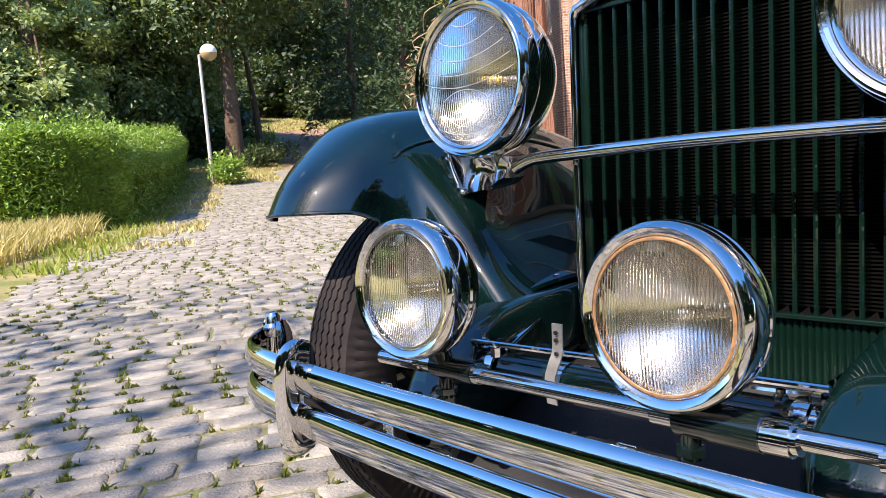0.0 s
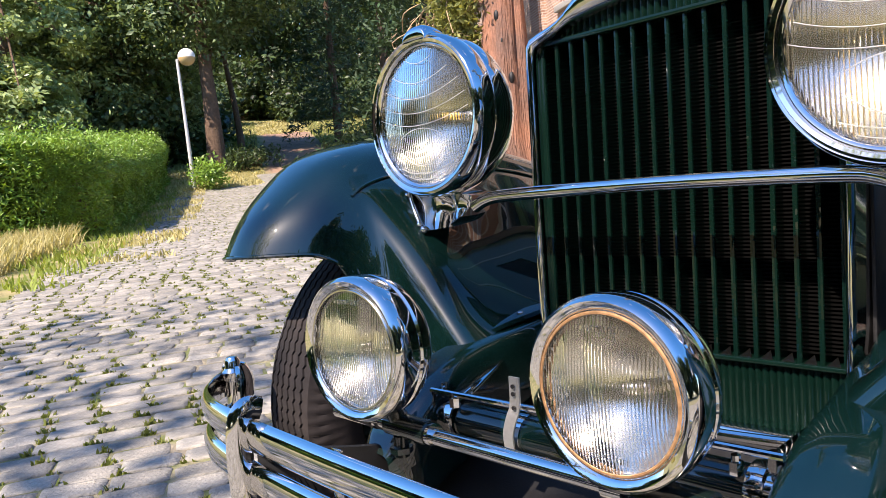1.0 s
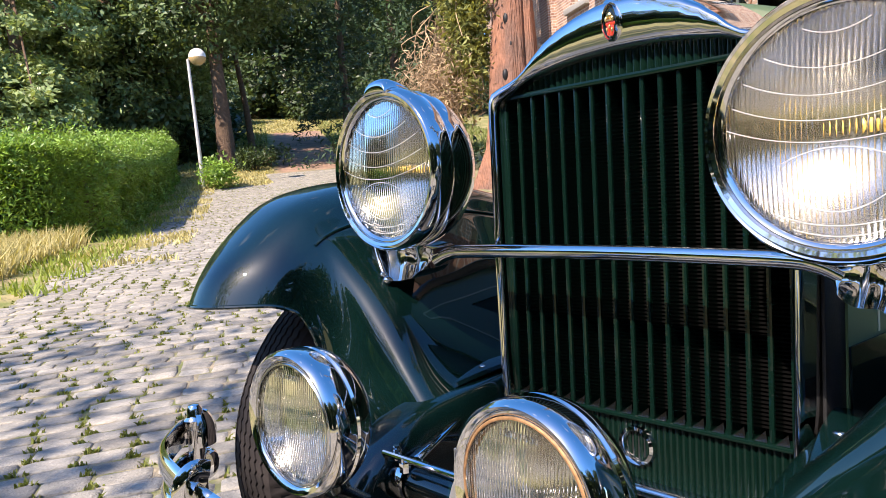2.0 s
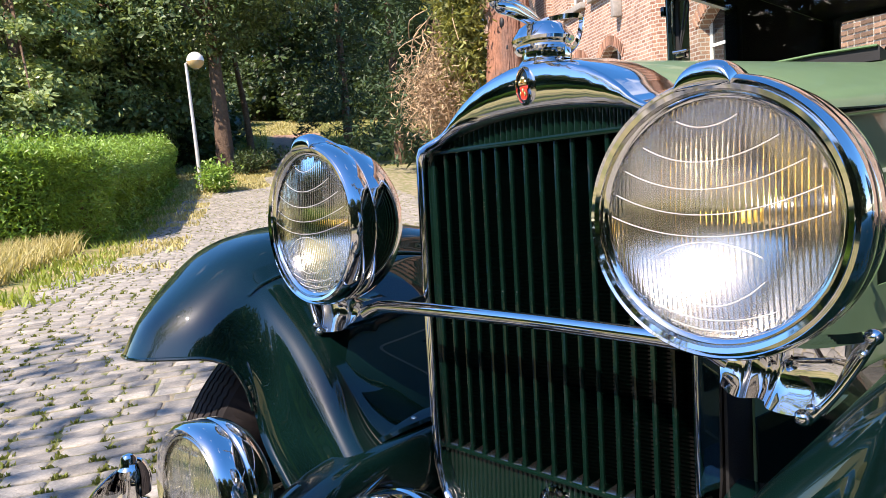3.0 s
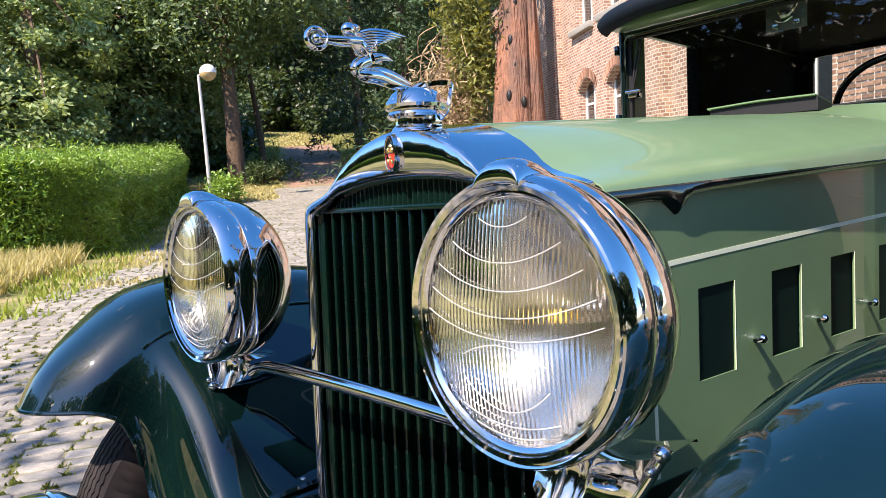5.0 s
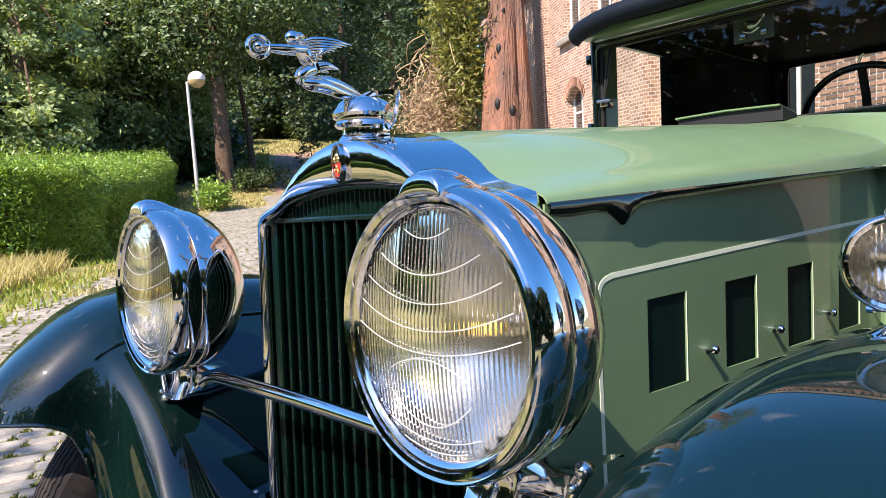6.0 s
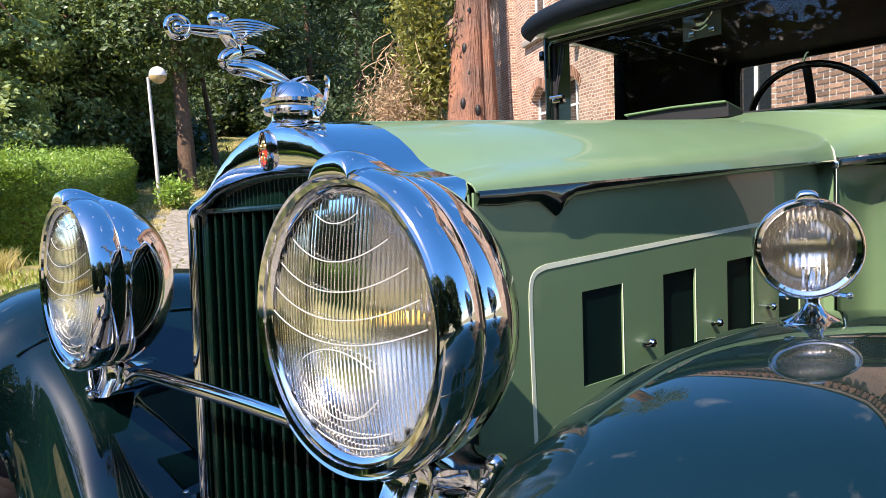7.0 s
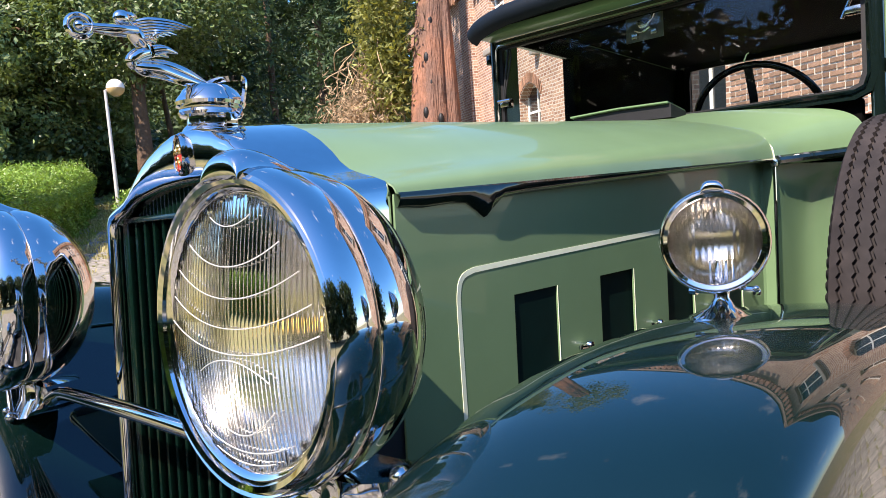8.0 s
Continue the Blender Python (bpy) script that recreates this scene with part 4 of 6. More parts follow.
# scuttle ventilator, lifted at its front edge
def wedge(x0, x1, y0, y1, low0, high0, low1, high1):
    v = [(x, y, z) for x in (x0, (x0 + x1) / 2, x1) for y, z in ((y0, low0 + (0.004 if x0 < x < x1 else 0)), (y0, high0 + (0.004 if x0 < x < x1 else 0)), (y1, high1), (y1, low1))]
    f = [(4 * i + k, 4 * i + (k + 1) % 4, 4 * i + 4 + (k + 1) % 4, 4 * i + 4 + k) for i in range(2) for k in range(4)]
    return v, f + [(3, 2, 1, 0), (8, 9, 10, 11)]


linked("scuttle_vent", *wedge(-0.20, 0.118, 1.545, 1.66, 1.4350, 1.4395, 1.4200, 1.4245), MID_GREEN, scuttle, "lifted scuttle ventilator lid", smooth=False)
# solid black wedge filling the opening, in place of the shade under the lid
linked("vent_mouth", *wedge(-0.195, 0.122, 1.556, 1.655, 1.395, 1.4330, 1.395, 1.4190), BLACK, scuttle, smooth=False)

# windscreen ----------------------------------------------------------
bm = bmesh.new()
ring = [(-0.585, 1.40), (-0.592, 1.43), (-0.592, 1.60), (-0.592, 1.748), (-0.580, 1.762), (-0.30, 1.762), (0.0, 1.762), (0.30, 1.762), (0.580, 1.762), (0.592, 1.748), (0.592, 1.60), (0.592, 1.45), (0.580, 1.415), (0.55, 1.402), (0.30, 1.402), (0.0, 1.402), (-0.30, 1.402), (-0.56, 1.402)]
path = [(x, 1.70, z) for x, z in ring] + [(ring[0][0], 1.70, ring[0][1])]
add_sweep(bm, path, [(-0.013, -0.011), (0.013, -0.011), (0.015, 0.0), (0.013, 0.011), (-0.013, 0.011)], (0, 1, 0))
screen = part("windscreen", bm, MOULD_BLACK, car, "upright windscreen in a black and chrome frame")
bm = bmesh.new()
add_sweep(bm, [(x * 0.988, 1.686, 1.58 + (z - 1.58) * 0.972) for x, _, z in path], [(-0.003, -0.003), (0.003, -0.003), (0.003, 0.003), (-0.003, 0.003)], (0, 1, 0))
part("screen_bead", bm, CHROME, screen)
bm = bmesh.new()
path = [(x * 0.972, 1.704, 1.58 + (z - 1.58) * 0.94) for x, z in ring] + [(ring[0][0] * 0.972, 1.704, 1.58 + (ring[0][1] - 1.58) * 0.94)]
add_sweep(bm, path, [(-0.008, -0.008), (0.008, -0.008), (0.008, 0.008), (-0.008, 0.008)], (0, 1, 0))
part("screen_rubber", bm, BLACK, screen)
bm = bmesh.new()
add_box(bm, -0.578, 0.578, 1.702, 1.707, 1.41, 1.752)
g = part("screen_glass", bm, PANE, screen, smooth=False)
g.visible_shadow = False
bm = bmesh.new()
add_tube(bm, spline([(-0.53, 1.688, 1.738), (-0.535, 1.684, 1.70), (-0.552, 1.682, 1.60), (-0.560, 1.684, 1.55)], 4), 0.004, 8)
add_tube(bm, spline([(-0.525, 1.688, 1.738), (-0.52, 1.684, 1.70), (-0.545, 1.682, 1.60), (-0.556, 1.684, 1.55)], 4), 0.003, 8)
wip = part("wiper", bm, BLACK, screen, "black windscreen wiper")
bm = bmesh.new()
add_box(bm, -0.575, -0.54, 1.682, 1.72, 1.535, 1.565, 0.004)
add_rod(bm, (-0.585, 1.684, 1.558), (-0.53, 1.684, 1.558), 0.006, 10)
part("screen_stay", bm, NICKEL, screen)
bm = bmesh.new()
add_box(bm, 0.53, 0.575, 1.70, 1.73, 1.61, 1.63, 0.003)
add_rod(bm, (0.52, 1.716, 1.605), (0.545, 1.716, 1.66), 0.005, 10)
part("screen_catch", bm, NICKEL, screen)
# wiper motor behind the glass
bm = bmesh.new()
add_box(bm, -0.105, 0.02, 1.748, 1.752, 1.675, 1.752, 0.001)
wm = part("wiper_motor", bm, material("grey_plate", (0.10, 0.105, 0.10), 0.4, 0.2), screen, "grey wiper motor plate")
bm = bmesh.new()
add_box(bm, -0.080, -0.062, 1.735, 1.750, 1.682, 1.700, 0.002)
add_box(bm, -0.015, 0.003, 1.735, 1.750, 1.686, 1.702, 0.002)
add_tube(bm, spline([(-0.07, 1.742, 1.708), (-0.045, 1.740, 1.700), (-0.02, 1.742, 1.712)], 5), 0.005, 8)
add_tube(bm, spline([(-0.06, 1.742, 1.735), (-0.045, 1.740, 1.715), (-0.02, 1.742, 1.728), (-0.008, 1.742, 1.75)], 5), 0.006, 8)
add_ball(bm, (-0.045, 1.738, 1.722), 0.014, (1, 0.7, 1), 12)
part("motor_fittings", bm, NICKEL, wm)

# cabin ---------------------------------------------------------------
def wall_with_hole(x, y0, y1, z0, z1, hy0, hy1, hz0, hz1, t=0.03):
    b = bmesh.new()
    for a, c, e, f in ((y0, hy0, z0, z1), (hy1, y1, z0, z1), (hy0, hy1, z0, hz0), (hy0, hy1, hz1, z1)):
        add_box(b, x - t / 2, x + t / 2, a, c, e, f)
    return b


for s in (-1, 1):
    cab = part("cabin_side", wall_with_hole(s * 0.612, 1.715, 3.25, 0.45, 1.87, 1.83, 2.215, 1.36, 1.79), MID_GREEN, car, "sage green door and cabin side", smooth=False)
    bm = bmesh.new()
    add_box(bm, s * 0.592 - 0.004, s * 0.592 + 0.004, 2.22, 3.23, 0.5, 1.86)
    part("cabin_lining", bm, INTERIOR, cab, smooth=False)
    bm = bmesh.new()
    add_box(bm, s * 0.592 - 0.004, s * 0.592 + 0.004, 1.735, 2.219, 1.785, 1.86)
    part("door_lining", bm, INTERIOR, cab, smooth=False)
    bm = bmesh.new()
    add_rod(bm, (s * 0.600, 1.712, 1.26), (s * 0.600, 1.700, 1.775), 0.018, 14)
    part("screen_post", bm, MOULD_BLACK, car)
    for z in (1.45, 1.70):
        bm = bmesh.new()
        add_box(bm, s * 0.628 - 0.008, s * 0.628 + 0.008, 1.69, 1.72, z, z + 0.035, 0.003)
        part("door_hinge", bm, DARK_GREEN, cab)
    bm = bmesh.new()
    add_box(bm, s * 0.604 - 0.028, s * 0.604 + 0.028, 2.192, 2.24, 1.2, 1.80, 0.006)
    part("door_pillar", bm, INTERIOR, cab)
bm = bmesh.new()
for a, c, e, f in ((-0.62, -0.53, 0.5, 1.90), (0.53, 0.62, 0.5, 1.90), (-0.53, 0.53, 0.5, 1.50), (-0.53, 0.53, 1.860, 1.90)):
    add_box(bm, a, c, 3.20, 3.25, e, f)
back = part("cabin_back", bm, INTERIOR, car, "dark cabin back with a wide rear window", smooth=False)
bm = bmesh.new()
path = spline([(-0.53, 3.198, 1.66), (-0.53, 3.198, 1.78), (-0.522, 3.198, 1.835), (-0.49, 3.198, 1.856), (0.0, 3.198, 1.858), (0.49, 3.198, 1.856), (0.522, 3.198, 1.835), (0.53, 3.198, 1.78), (0.53, 3.198, 1.60), (0.48, 3.198, 1.515), (0.0, 3.198, 1.505), (-0.48, 3.198, 1.515), (-0.53, 3.198, 1.60), (-0.53, 3.198, 1.66)], 5)
add_sweep(bm, path, [(-0.014, -0.008), (0.014, -0.008), (0.014, 0.008), (-0.014, 0.008)], (0, 1, 0))
part("rear_window_frame", bm, BLACK, back)
bm = bmesh.new()
add_box(bm, -0.60, 0.60, 1.75, 3.24, 0.44, 0.47)
part("cabin_floor", bm, INTERIOR, car)
bm = bmesh.new()
rows = []
for y, z, w in ((1.555, 1.801, 0.600), (1.540, 1.808, 0.606), (1.536, 1.819, 0.610), (1.547, 1.831, 0.614), (1.59, 1.842, 0.622), (1.80, 1.885, 0.632), (2.40, 1.930, 0.635), (3.0, 1.925, 0.630), (3.26, 1.88, 0.61)):
    rows.append([Vector((x * w, y + 0.05 * abs(x) ** 8 * (1 if y < 1.6 else 0), z - 0.035 * abs(x) ** 5)) for x in (-1, -0.97, -0.9, -0.7, -0.35, 0, 0.35, 0.7, 0.9, 0.97, 1)])
add_grid(bm, refined(rows, 2))
roof = thick(part("roof", bm, ROOF_CLOTH, car, "dark cloth-covered roof with rounded front peak", sharp=60), 0.02, 1.0)
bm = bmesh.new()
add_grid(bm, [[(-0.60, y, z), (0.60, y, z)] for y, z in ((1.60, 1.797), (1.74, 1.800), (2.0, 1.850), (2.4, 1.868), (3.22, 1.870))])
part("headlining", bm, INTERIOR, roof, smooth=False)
bm = bmesh.new()
add_box(bm, -0.612, 0.612, 1.615, 1.72, 1.774, 1.802, 0.006)
part("roof_header", bm, MID_GREEN, roof, "sage green header above the windscreen")
bm = bmesh.new()
add_rod(bm, (-0.60, 1.69, 1.777), (0.60, 1.69, 1.777), 0.006, 8)
add_rod(bm, (-0.60, 1.685, 1.790), (0.60, 1.685, 1.790), 0.004, 8)
part("header_trim", bm, CHROME, roof)
for s in (-1, 1):
    bm = bmesh.new()
    add_box(bm, s * 0.618 - 0.012, s * 0.618 + 0.012, 1.73, 3.24, 1.80, 1.87, 0.006)
    part("roof_rail", bm, MID_GREEN, roof)

# steering wheel
bm = bmesh.new()
add_lathe(bm, [(0.204 + 0.011 * math.cos(a), 0.011 * math.sin(a)) for a in [2 * math.pi * k / 12 for k in range(13)]], (0.195, 2.05, 1.395), (0.0, 0.90, 0.43), 56)
steer = part("steering_wheel", bm, material("dark_bakelite", (0.012, 0.009, 0.008), 0.25, coat=0.5), car, "dark bakelite steering wheel")
bm = bmesh.new()
q = Vector((0.0, 0.90, 0.43)).to_track_quat("Z", "Y").to_matrix()
for a in (90, 0, 180):
    d = q @ Vector((math.cos(math.radians(a)), math.sin(math.radians(a)), 0))
    c = Vector((0.195, 2.05, 1.395))
    add_sweep(bm, [c - Vector((0, 0.03, 0.015)), c + d * 0.1, c + d * 0.202], [(-0.012, -0.004), (0.012, -0.004), (0.012, 0.004), (-0.012, 0.004)], (0, 0.9, 0.43))
part("wheel_spoke", bm, BLACK, steer)
bm = bmesh.new()
add_rod(bm, (0.195, 2.05, 1.39), (0.195, 1.60, 1.17), 0.02, 12)
part("steering_column", bm, BLACK, steer)
bm = bmesh.new()
add_tube(bm, [(0.205, 1.905, 1.58), (0.215, 1.90, 1.60), (0.222, 1.90, 1.605)], 0.004, 6)
part("column_lever", bm, NICKEL, steer)
# dashboard
bm = bmesh.new()
add_box(bm, -0.56, 0.56, 1.72, 1.76, 1.15, 1.40, 0.01)
part("dashboard", bm, INTERIOR, car)

# lamp on the wing ----------------------------------------------------
C = (0.758, 0.228, 1.096)
b = add_lathe(bmesh.new(), [(0.041, 0.012), (0.0425, 0.016), (0.041, 0.028), (0.034, 0.048), (0.022, 0.062), (0.0, 0.068)], (0, 0, 0), (0, 1, 0), 48)
wl = part("wing_lamp", moved(b, C, 22), CHROME, car, "small chrome side lamp on the wing")
b = add_lathe(bmesh.new(), [(0.0365, 0.004), (0.0375, -0.003), (0.0405, -0.004), (0.0435, 0.0), (0.0435, 0.010), (0.041, 0.013)], (0, 0, 0), (0, 1, 0), 56)
part("bezel", moved(b, C, 22), CHROME, wl)
part("rim", moved(rim_bm(0.0418, -0.005, 0.012), C, 22), CHROME, wl)
part("peak", moved(peak_bm(0.0425, 0.36), C, 22), CHROME, wl, sharp=60)
g = part("glass", moved(fluted_glass(0.037, 0.0050, 0.004, 0.0025), C, 22), LENS, wl, sharp=80)
g.visible_shadow = False
b = add_lathe(bmesh.new(), [(0.0365, 0.004), (0.033, 0.016), (0.024, 0.028), (0.010, 0.035), (0.0, 0.036)], (0, 0, 0), (0, 1, 0), 40)
part("reflector", moved(b, C, 22), SILVER, wl)
b = bmesh.new()
add_lathe(b, [(0.006, 0.050), (0.008, 0.038), (0.013, 0.032), (0.007, 0.026), (0.0065, 0.018), (0.011, 0.010), (0.020, 0.005), (0.027, 0.002), (0.028, -0.001), (0.028, -0.012)], (0.756, 0.245, 1.0285), (0, 0, 1), 32)
part("lamp_foot", b, CHROME, wl)
b = bmesh.new()
add_rod(b, (0.75, 0.238, 1.052), (0.731, 0.243, 1.052), 0.002, 8)
add_rod(b, (0.736, 0.242, 1.052), (0.730, 0.243, 1.052), 0.0038, 8)
part("lamp_screw", b, CHROME, wl)
b = bmesh.new()
add_rod(b, (0.776, 0.236, 1.056), (0.790, 0.231, 1.056), 0.002, 8)
add_ball(b, (0.790, 0.231, 1.056), 0.003, (1, 1, 1), 10)
part("lamp_screw", b, CHROME, wl)

# ---- the place ----
# Road axes: a runs along the road away from the car, c across it.
RA, RC = Vector((-0.892, 0.452)), Vector((0.452, 0.892))


def road_xy(a, c):
    return a * RA.x + c * RC.x, a * RA.y + c * RC.y


def height(x, y):
    a = -0.892 * x + 0.452 * y
    a = min(a, 70.0)
    return 0.085 * (3.0 * math.log1p(math.exp((a - 21.0) / 3.0))) + 0.055 * (2.0 * math.log1p(math.exp((a - 34.0) / 2.0)))


def ground_material():
    m = bpy.data.materials.new("earth_and_verge")
    m.use_nodes = True
    t = m.node_tree
    b = t.nodes["Principled BSDF"]
    b.inputs["Roughness"].default_value = 0.95
    co = t.nodes.new("ShaderNodeTexCoord")

    def dot(v):
        d = t.nodes.new("ShaderNodeVectorMath")
        d.operation = "DOT_PRODUCT"
        d.inputs[1].default_value = v
        t.links.new(co.outputs["Object"], d.inputs[0])
        return d.outputs["Value"]

    def nz(scale, detail=6.0):
        n = t.nodes.new("ShaderNodeTexNoise")
        n.inputs["Scale"].default_value, n.inputs["Detail"].default_value = scale, detail
        t.links.new(co.outputs["Object"], n.inputs["Vector"])
        return n.outputs["Fac"]

    def maths(op, p, q):
        n = t.nodes.new("ShaderNodeMath")
        n.operation = op
        for k, v in enumerate((p, q)):
            if isinstance(v, (int, float)):
                n.inputs[k].default_value = v
            else:
                t.links.new(v, n.inputs[k])
        return n.outputs[0]

    def ramp(v, lo, hi):
        n = t.nodes.new("ShaderNodeMapRange")
        n.inputs["From Min"].default_value, n.inputs["From Max"].default_value = lo, hi
        t.links.new(v, n.inputs["Value"])
        return n.outputs[0]

    def mixed(f, p, q):
        n = t.nodes.new("ShaderNodeMix")
        n.data_type = "RGBA"
        t.links.new(f, n.inputs[0])
        for k, v in ((6, p), (7, q)):
            if isinstance(v, tuple):
                n.inputs[k].default_value = (*v, 1)
            else:
                t.links.new(v, n.inputs[k])
        return n.outputs[2]
    joint = mixed(ramp(nz(6.0), 0.42, 0.60), (0.30, 0.25, 0.17), (0.14, 0.16, 0.045))
    turf = mixed(ramp(nz(1.6), 0.40, 0.62), (0.15, 0.17, 0.035), (0.36, 0.29, 0.13))
    verge = ramp(maths("ADD", dot((0.452, 0.892, 0)), maths("MULTIPLY", nz(0.7), 1.6)), -1.2, -1.8)
    soil = mixed(ramp(nz(2.2), 0.4, 0.6), (0.36, 0.215, 0.145), (0.24, 0.155, 0.105))
    along = dot((-0.892, 0.452, 0))
    wander = maths("MULTIPLY", nz(0.9), 0.8)
    across = maths("ADD", dot((0.452 + 0.045 * 0.892, 0.892 - 0.045 * 0.452, 0)), wander)     # the path drifts to one side as it climbs
    track = maths("MULTIPLY", ramp(across, 0.0, 0.5), ramp(across, 3.9, 3.4))
    far = ramp(maths("ADD", along, maths("MULTIPLY", nz(0.5), 3.0)), 32.0, 33.2)
    col = mixed(far, mixed(verge, joint, turf), mixed(track, turf, soil))
    col = mixed(ramp(maths("ADD", along, maths("MULTIPLY", nz(0.6), 3.0)), 53.5, 54.5), col, turf)
    grain = ramp(nz(45.0), 0.25, 0.75)
    t.links.new(mixed(maths("MULTIPLY", grain, 0.35), col, (0.07, 0.06, 0.04)), b.inputs["Base Color"])
    bn = t.nodes.new("ShaderNodeBump")
    bn.inputs["Strength"].default_value, bn.inputs["Distance"].default_value = 0.7, 0.02
    t.links.new(nz(30.0), bn.inputs["Height"])
    t.links.new(bn.outputs[0], b.inputs["Normal"])
    return m


lines = [-900, -400, -200, -120, -90] + list(range(-75, 31, 1)) + [40, 60, 100, 200, 400, 900]
liney = [-900, -400, -200, -100, -60, -40] + list(range(-30, 61, 1)) + [75, 100, 150, 250, 500, 900]
gv = [(x, y, height(x, y)) for y in liney for x in lines]
gf = [(j * len(lines) + i, j * len(lines) + i + 1, (j + 1) * len(lines) + i + 1, (j + 1) * len(lines) + i) for j in range(len(liney) - 1) for i in range(len(lines) - 1)]
ground = tagged(linked("ground", gv, gf, ground_material()), "earth and dry turf ground under cobbles and verge", "ground", kind="structure")

# building ------------------------------------------------------------
FX, FY, FU, FV = -12.2, 15.95, 0.829, -0.559
facade_pose = Matrix(((FU, -FV, 0, FX), (FV, FU, 0, FY), (0, 0, 1, 0), (0, 0, 0, 1)))   # local x along the wall, y into it


def brick_material():
    m = bpy.data.materials.new("old_brickwork")
    m.use_nodes = True
    t = m.node_tree
    b = t.nodes["Principled BSDF"]
    b.inputs["Roughness"].default_value = 0.9
    co = t.nodes.new("ShaderNodeTexCoord")
    sp, cb = t.nodes.new("ShaderNodeSeparateXYZ"), t.nodes.new("ShaderNodeCombineXYZ")
    t.links.new(co.outputs["Object"], sp.inputs[0])
    ad = t.nodes.new("ShaderNodeMath")
    t.links.new(sp.outputs["X"], ad.inputs[0])
    t.links.new(sp.outputs["Y"], ad.inputs[1])
    t.links.new(ad.outputs[0], cb.inputs["X"])
    t.links.new(sp.outputs["Z"], cb.inputs["Y"])
    br = t.nodes.new("ShaderNodeTexBrick")
    br.inputs["Scale"].default_value = 1.0
    br.inputs["Brick Width"].default_value, br.inputs["Row Height"].default_value = 0.17, 0.073
    br.inputs["Mortar Size"].default_value, br.inputs["Mortar Smooth"].default_value = 0.0105, 0.2
    br.inputs["Color1"].default_value, br.inputs["Color2"].default_value = (0.27, 0.13, 0.085, 1), (0.47, 0.30, 0.205, 1)
    br.inputs["Mortar"].default_value = (0.56, 0.50, 0.43, 1)
    t.links.new(cb.outputs[0], br.inputs["Vector"])
    n = t.nodes.new("ShaderNodeTexNoise")
    n.inputs["Scale"].default_value, n.inputs["Detail"].default_value = 1.3, 7.0
    t.links.new(co.outputs["Object"], n.inputs["Vector"])
    r = t.nodes.new("ShaderNodeMapRange")
    r.inputs["To Min"].default_value, r.inputs["To Max"].default_value = 0.65, 1.3
    t.links.new(n.outputs["Fac"], r.inputs["Value"])
    n2 = t.nodes.new("ShaderNodeTexNoise")
    n2.inputs["Scale"].default_value, n2.inputs["Detail"].default_value = 40.0, 4.0
    t.links.new(co.outputs["Object"], n2.inputs["Vector"])
    r2 = t.nodes.new("ShaderNodeMapRange")
    r2.inputs["To Min"].default_value, r2.inputs["To Max"].default_value = 0.75, 1.25
    t.links.new(n2.outputs["Fac"], r2.inputs["Value"])
    mu = t.nodes.new("ShaderNodeMath")
    mu.operation = "MULTIPLY"
    t.links.new(r.outputs[0], mu.inputs[0])
    t.links.new(r2.outputs[0], mu.inputs[1])
    vm = t.nodes.new("ShaderNodeVectorMath")
    vm.operation = "MULTIPLY"
    t.links.new(br.outputs["Color"], vm.inputs[0])
    t.links.new(mu.outputs[0], vm.inputs[1])
    t.links.new(vm.outputs[0], b.inputs["Base Color"])
    bn = t.nodes.new("ShaderNodeBump")
    bn.invert = True
    bn.inputs["Strength"].default_value, bn.inputs["Distance"].default_value = 0.8, 0.01
    t.links.new(br.outputs["Fac"], bn.inputs["Height"])
    t.links.new(bn.outputs[0], b.inputs["Normal"])
    return m


BRICK = brick_material()
MORTAR = material("lime_mortar", (0.66, 0.61, 0.55), 0.95, vary=0.15, vary_scale=30, bump=0.4, bump_scale=250)
BRICK_ONE = material("single_bricks", (0.30, 0.18, 0.125), 0.9, vary=0.22, vary_scale=25, bump=0.6, bump_scale=150, per_piece=0.45)
BRICK_ISLE = material("arch_bricks", (0.33, 0.18, 0.12), 0.9, vary=0.2, vary_scale=25, bump=0.4, bump_scale=150, per_island=0.4)
STONE_SILL = material("blue_stone", (0.30, 0.28, 0.25), 0.8, vary=0.2, vary_scale=15, bump=0.2, bump_scale=120)
SLATE = material("roof_slate", (0.06, 0.062, 0.07), 0.6, vary=0.25, vary_scale=8)
DARK_PANE = material("dark_window_pane", (0.02, 0.025, 0.03), 0.06, coat=0.6)

building = new("brick_building")
building.matrix_world = facade_pose
tagged(building, "old red brick institution building with arched windows and pilasters", "building")

def window_unit(m, w, h):
    """A wooden window: a ring frame with a mullion and a transom, and two panes. m: the middle of its foot."""
    bm = bmesh.new()
    f = 0.055
    rings = []
    for y, k in ((-0.035, 0.0), (-0.035, f), (0.035, f), (0.035, 0.0)):
        rings.append([bm.verts.new(m @ Vector(p)) for p in ((-w + k, y, k), (w - k, y, k), (w - k, y, h - k), (-w + k, y, h - k))])
    for a, b in zip(rings, rings[1:] + rings[:1]):
        for i in range(4):
            bm.faces.new((a[i], a[(i + 1) % 4], b[(i + 1) % 4], b[i]))
    win = part("window", bm, WHITE_PAINT, building, "white painted wooden window", smooth=False)
    bm = bmesh.new()
    add_box(bm, -f / 2, f / 2, -0.028, 0.028, f, h - f, 0, m)
    part("mullion", bm, WHITE_PAINT, win, smooth=False)
    for x0, x1 in ((-w + f, -f / 2), (f / 2, w - f)):
        bm = bmesh.new()
        add_box(bm, x0, x1, -0.026, 0.026, h * 0.68, h * 0.68 + f, 0, m)
        part("transom", bm, WHITE_PAINT, win, smooth=False)
        bm = bmesh.new()
        add_box(bm, x0, x1, -0.005, 0.005, f, h - f, 0, m)
        part("pane", bm, DARK_PANE, win, smooth=False)
    return win


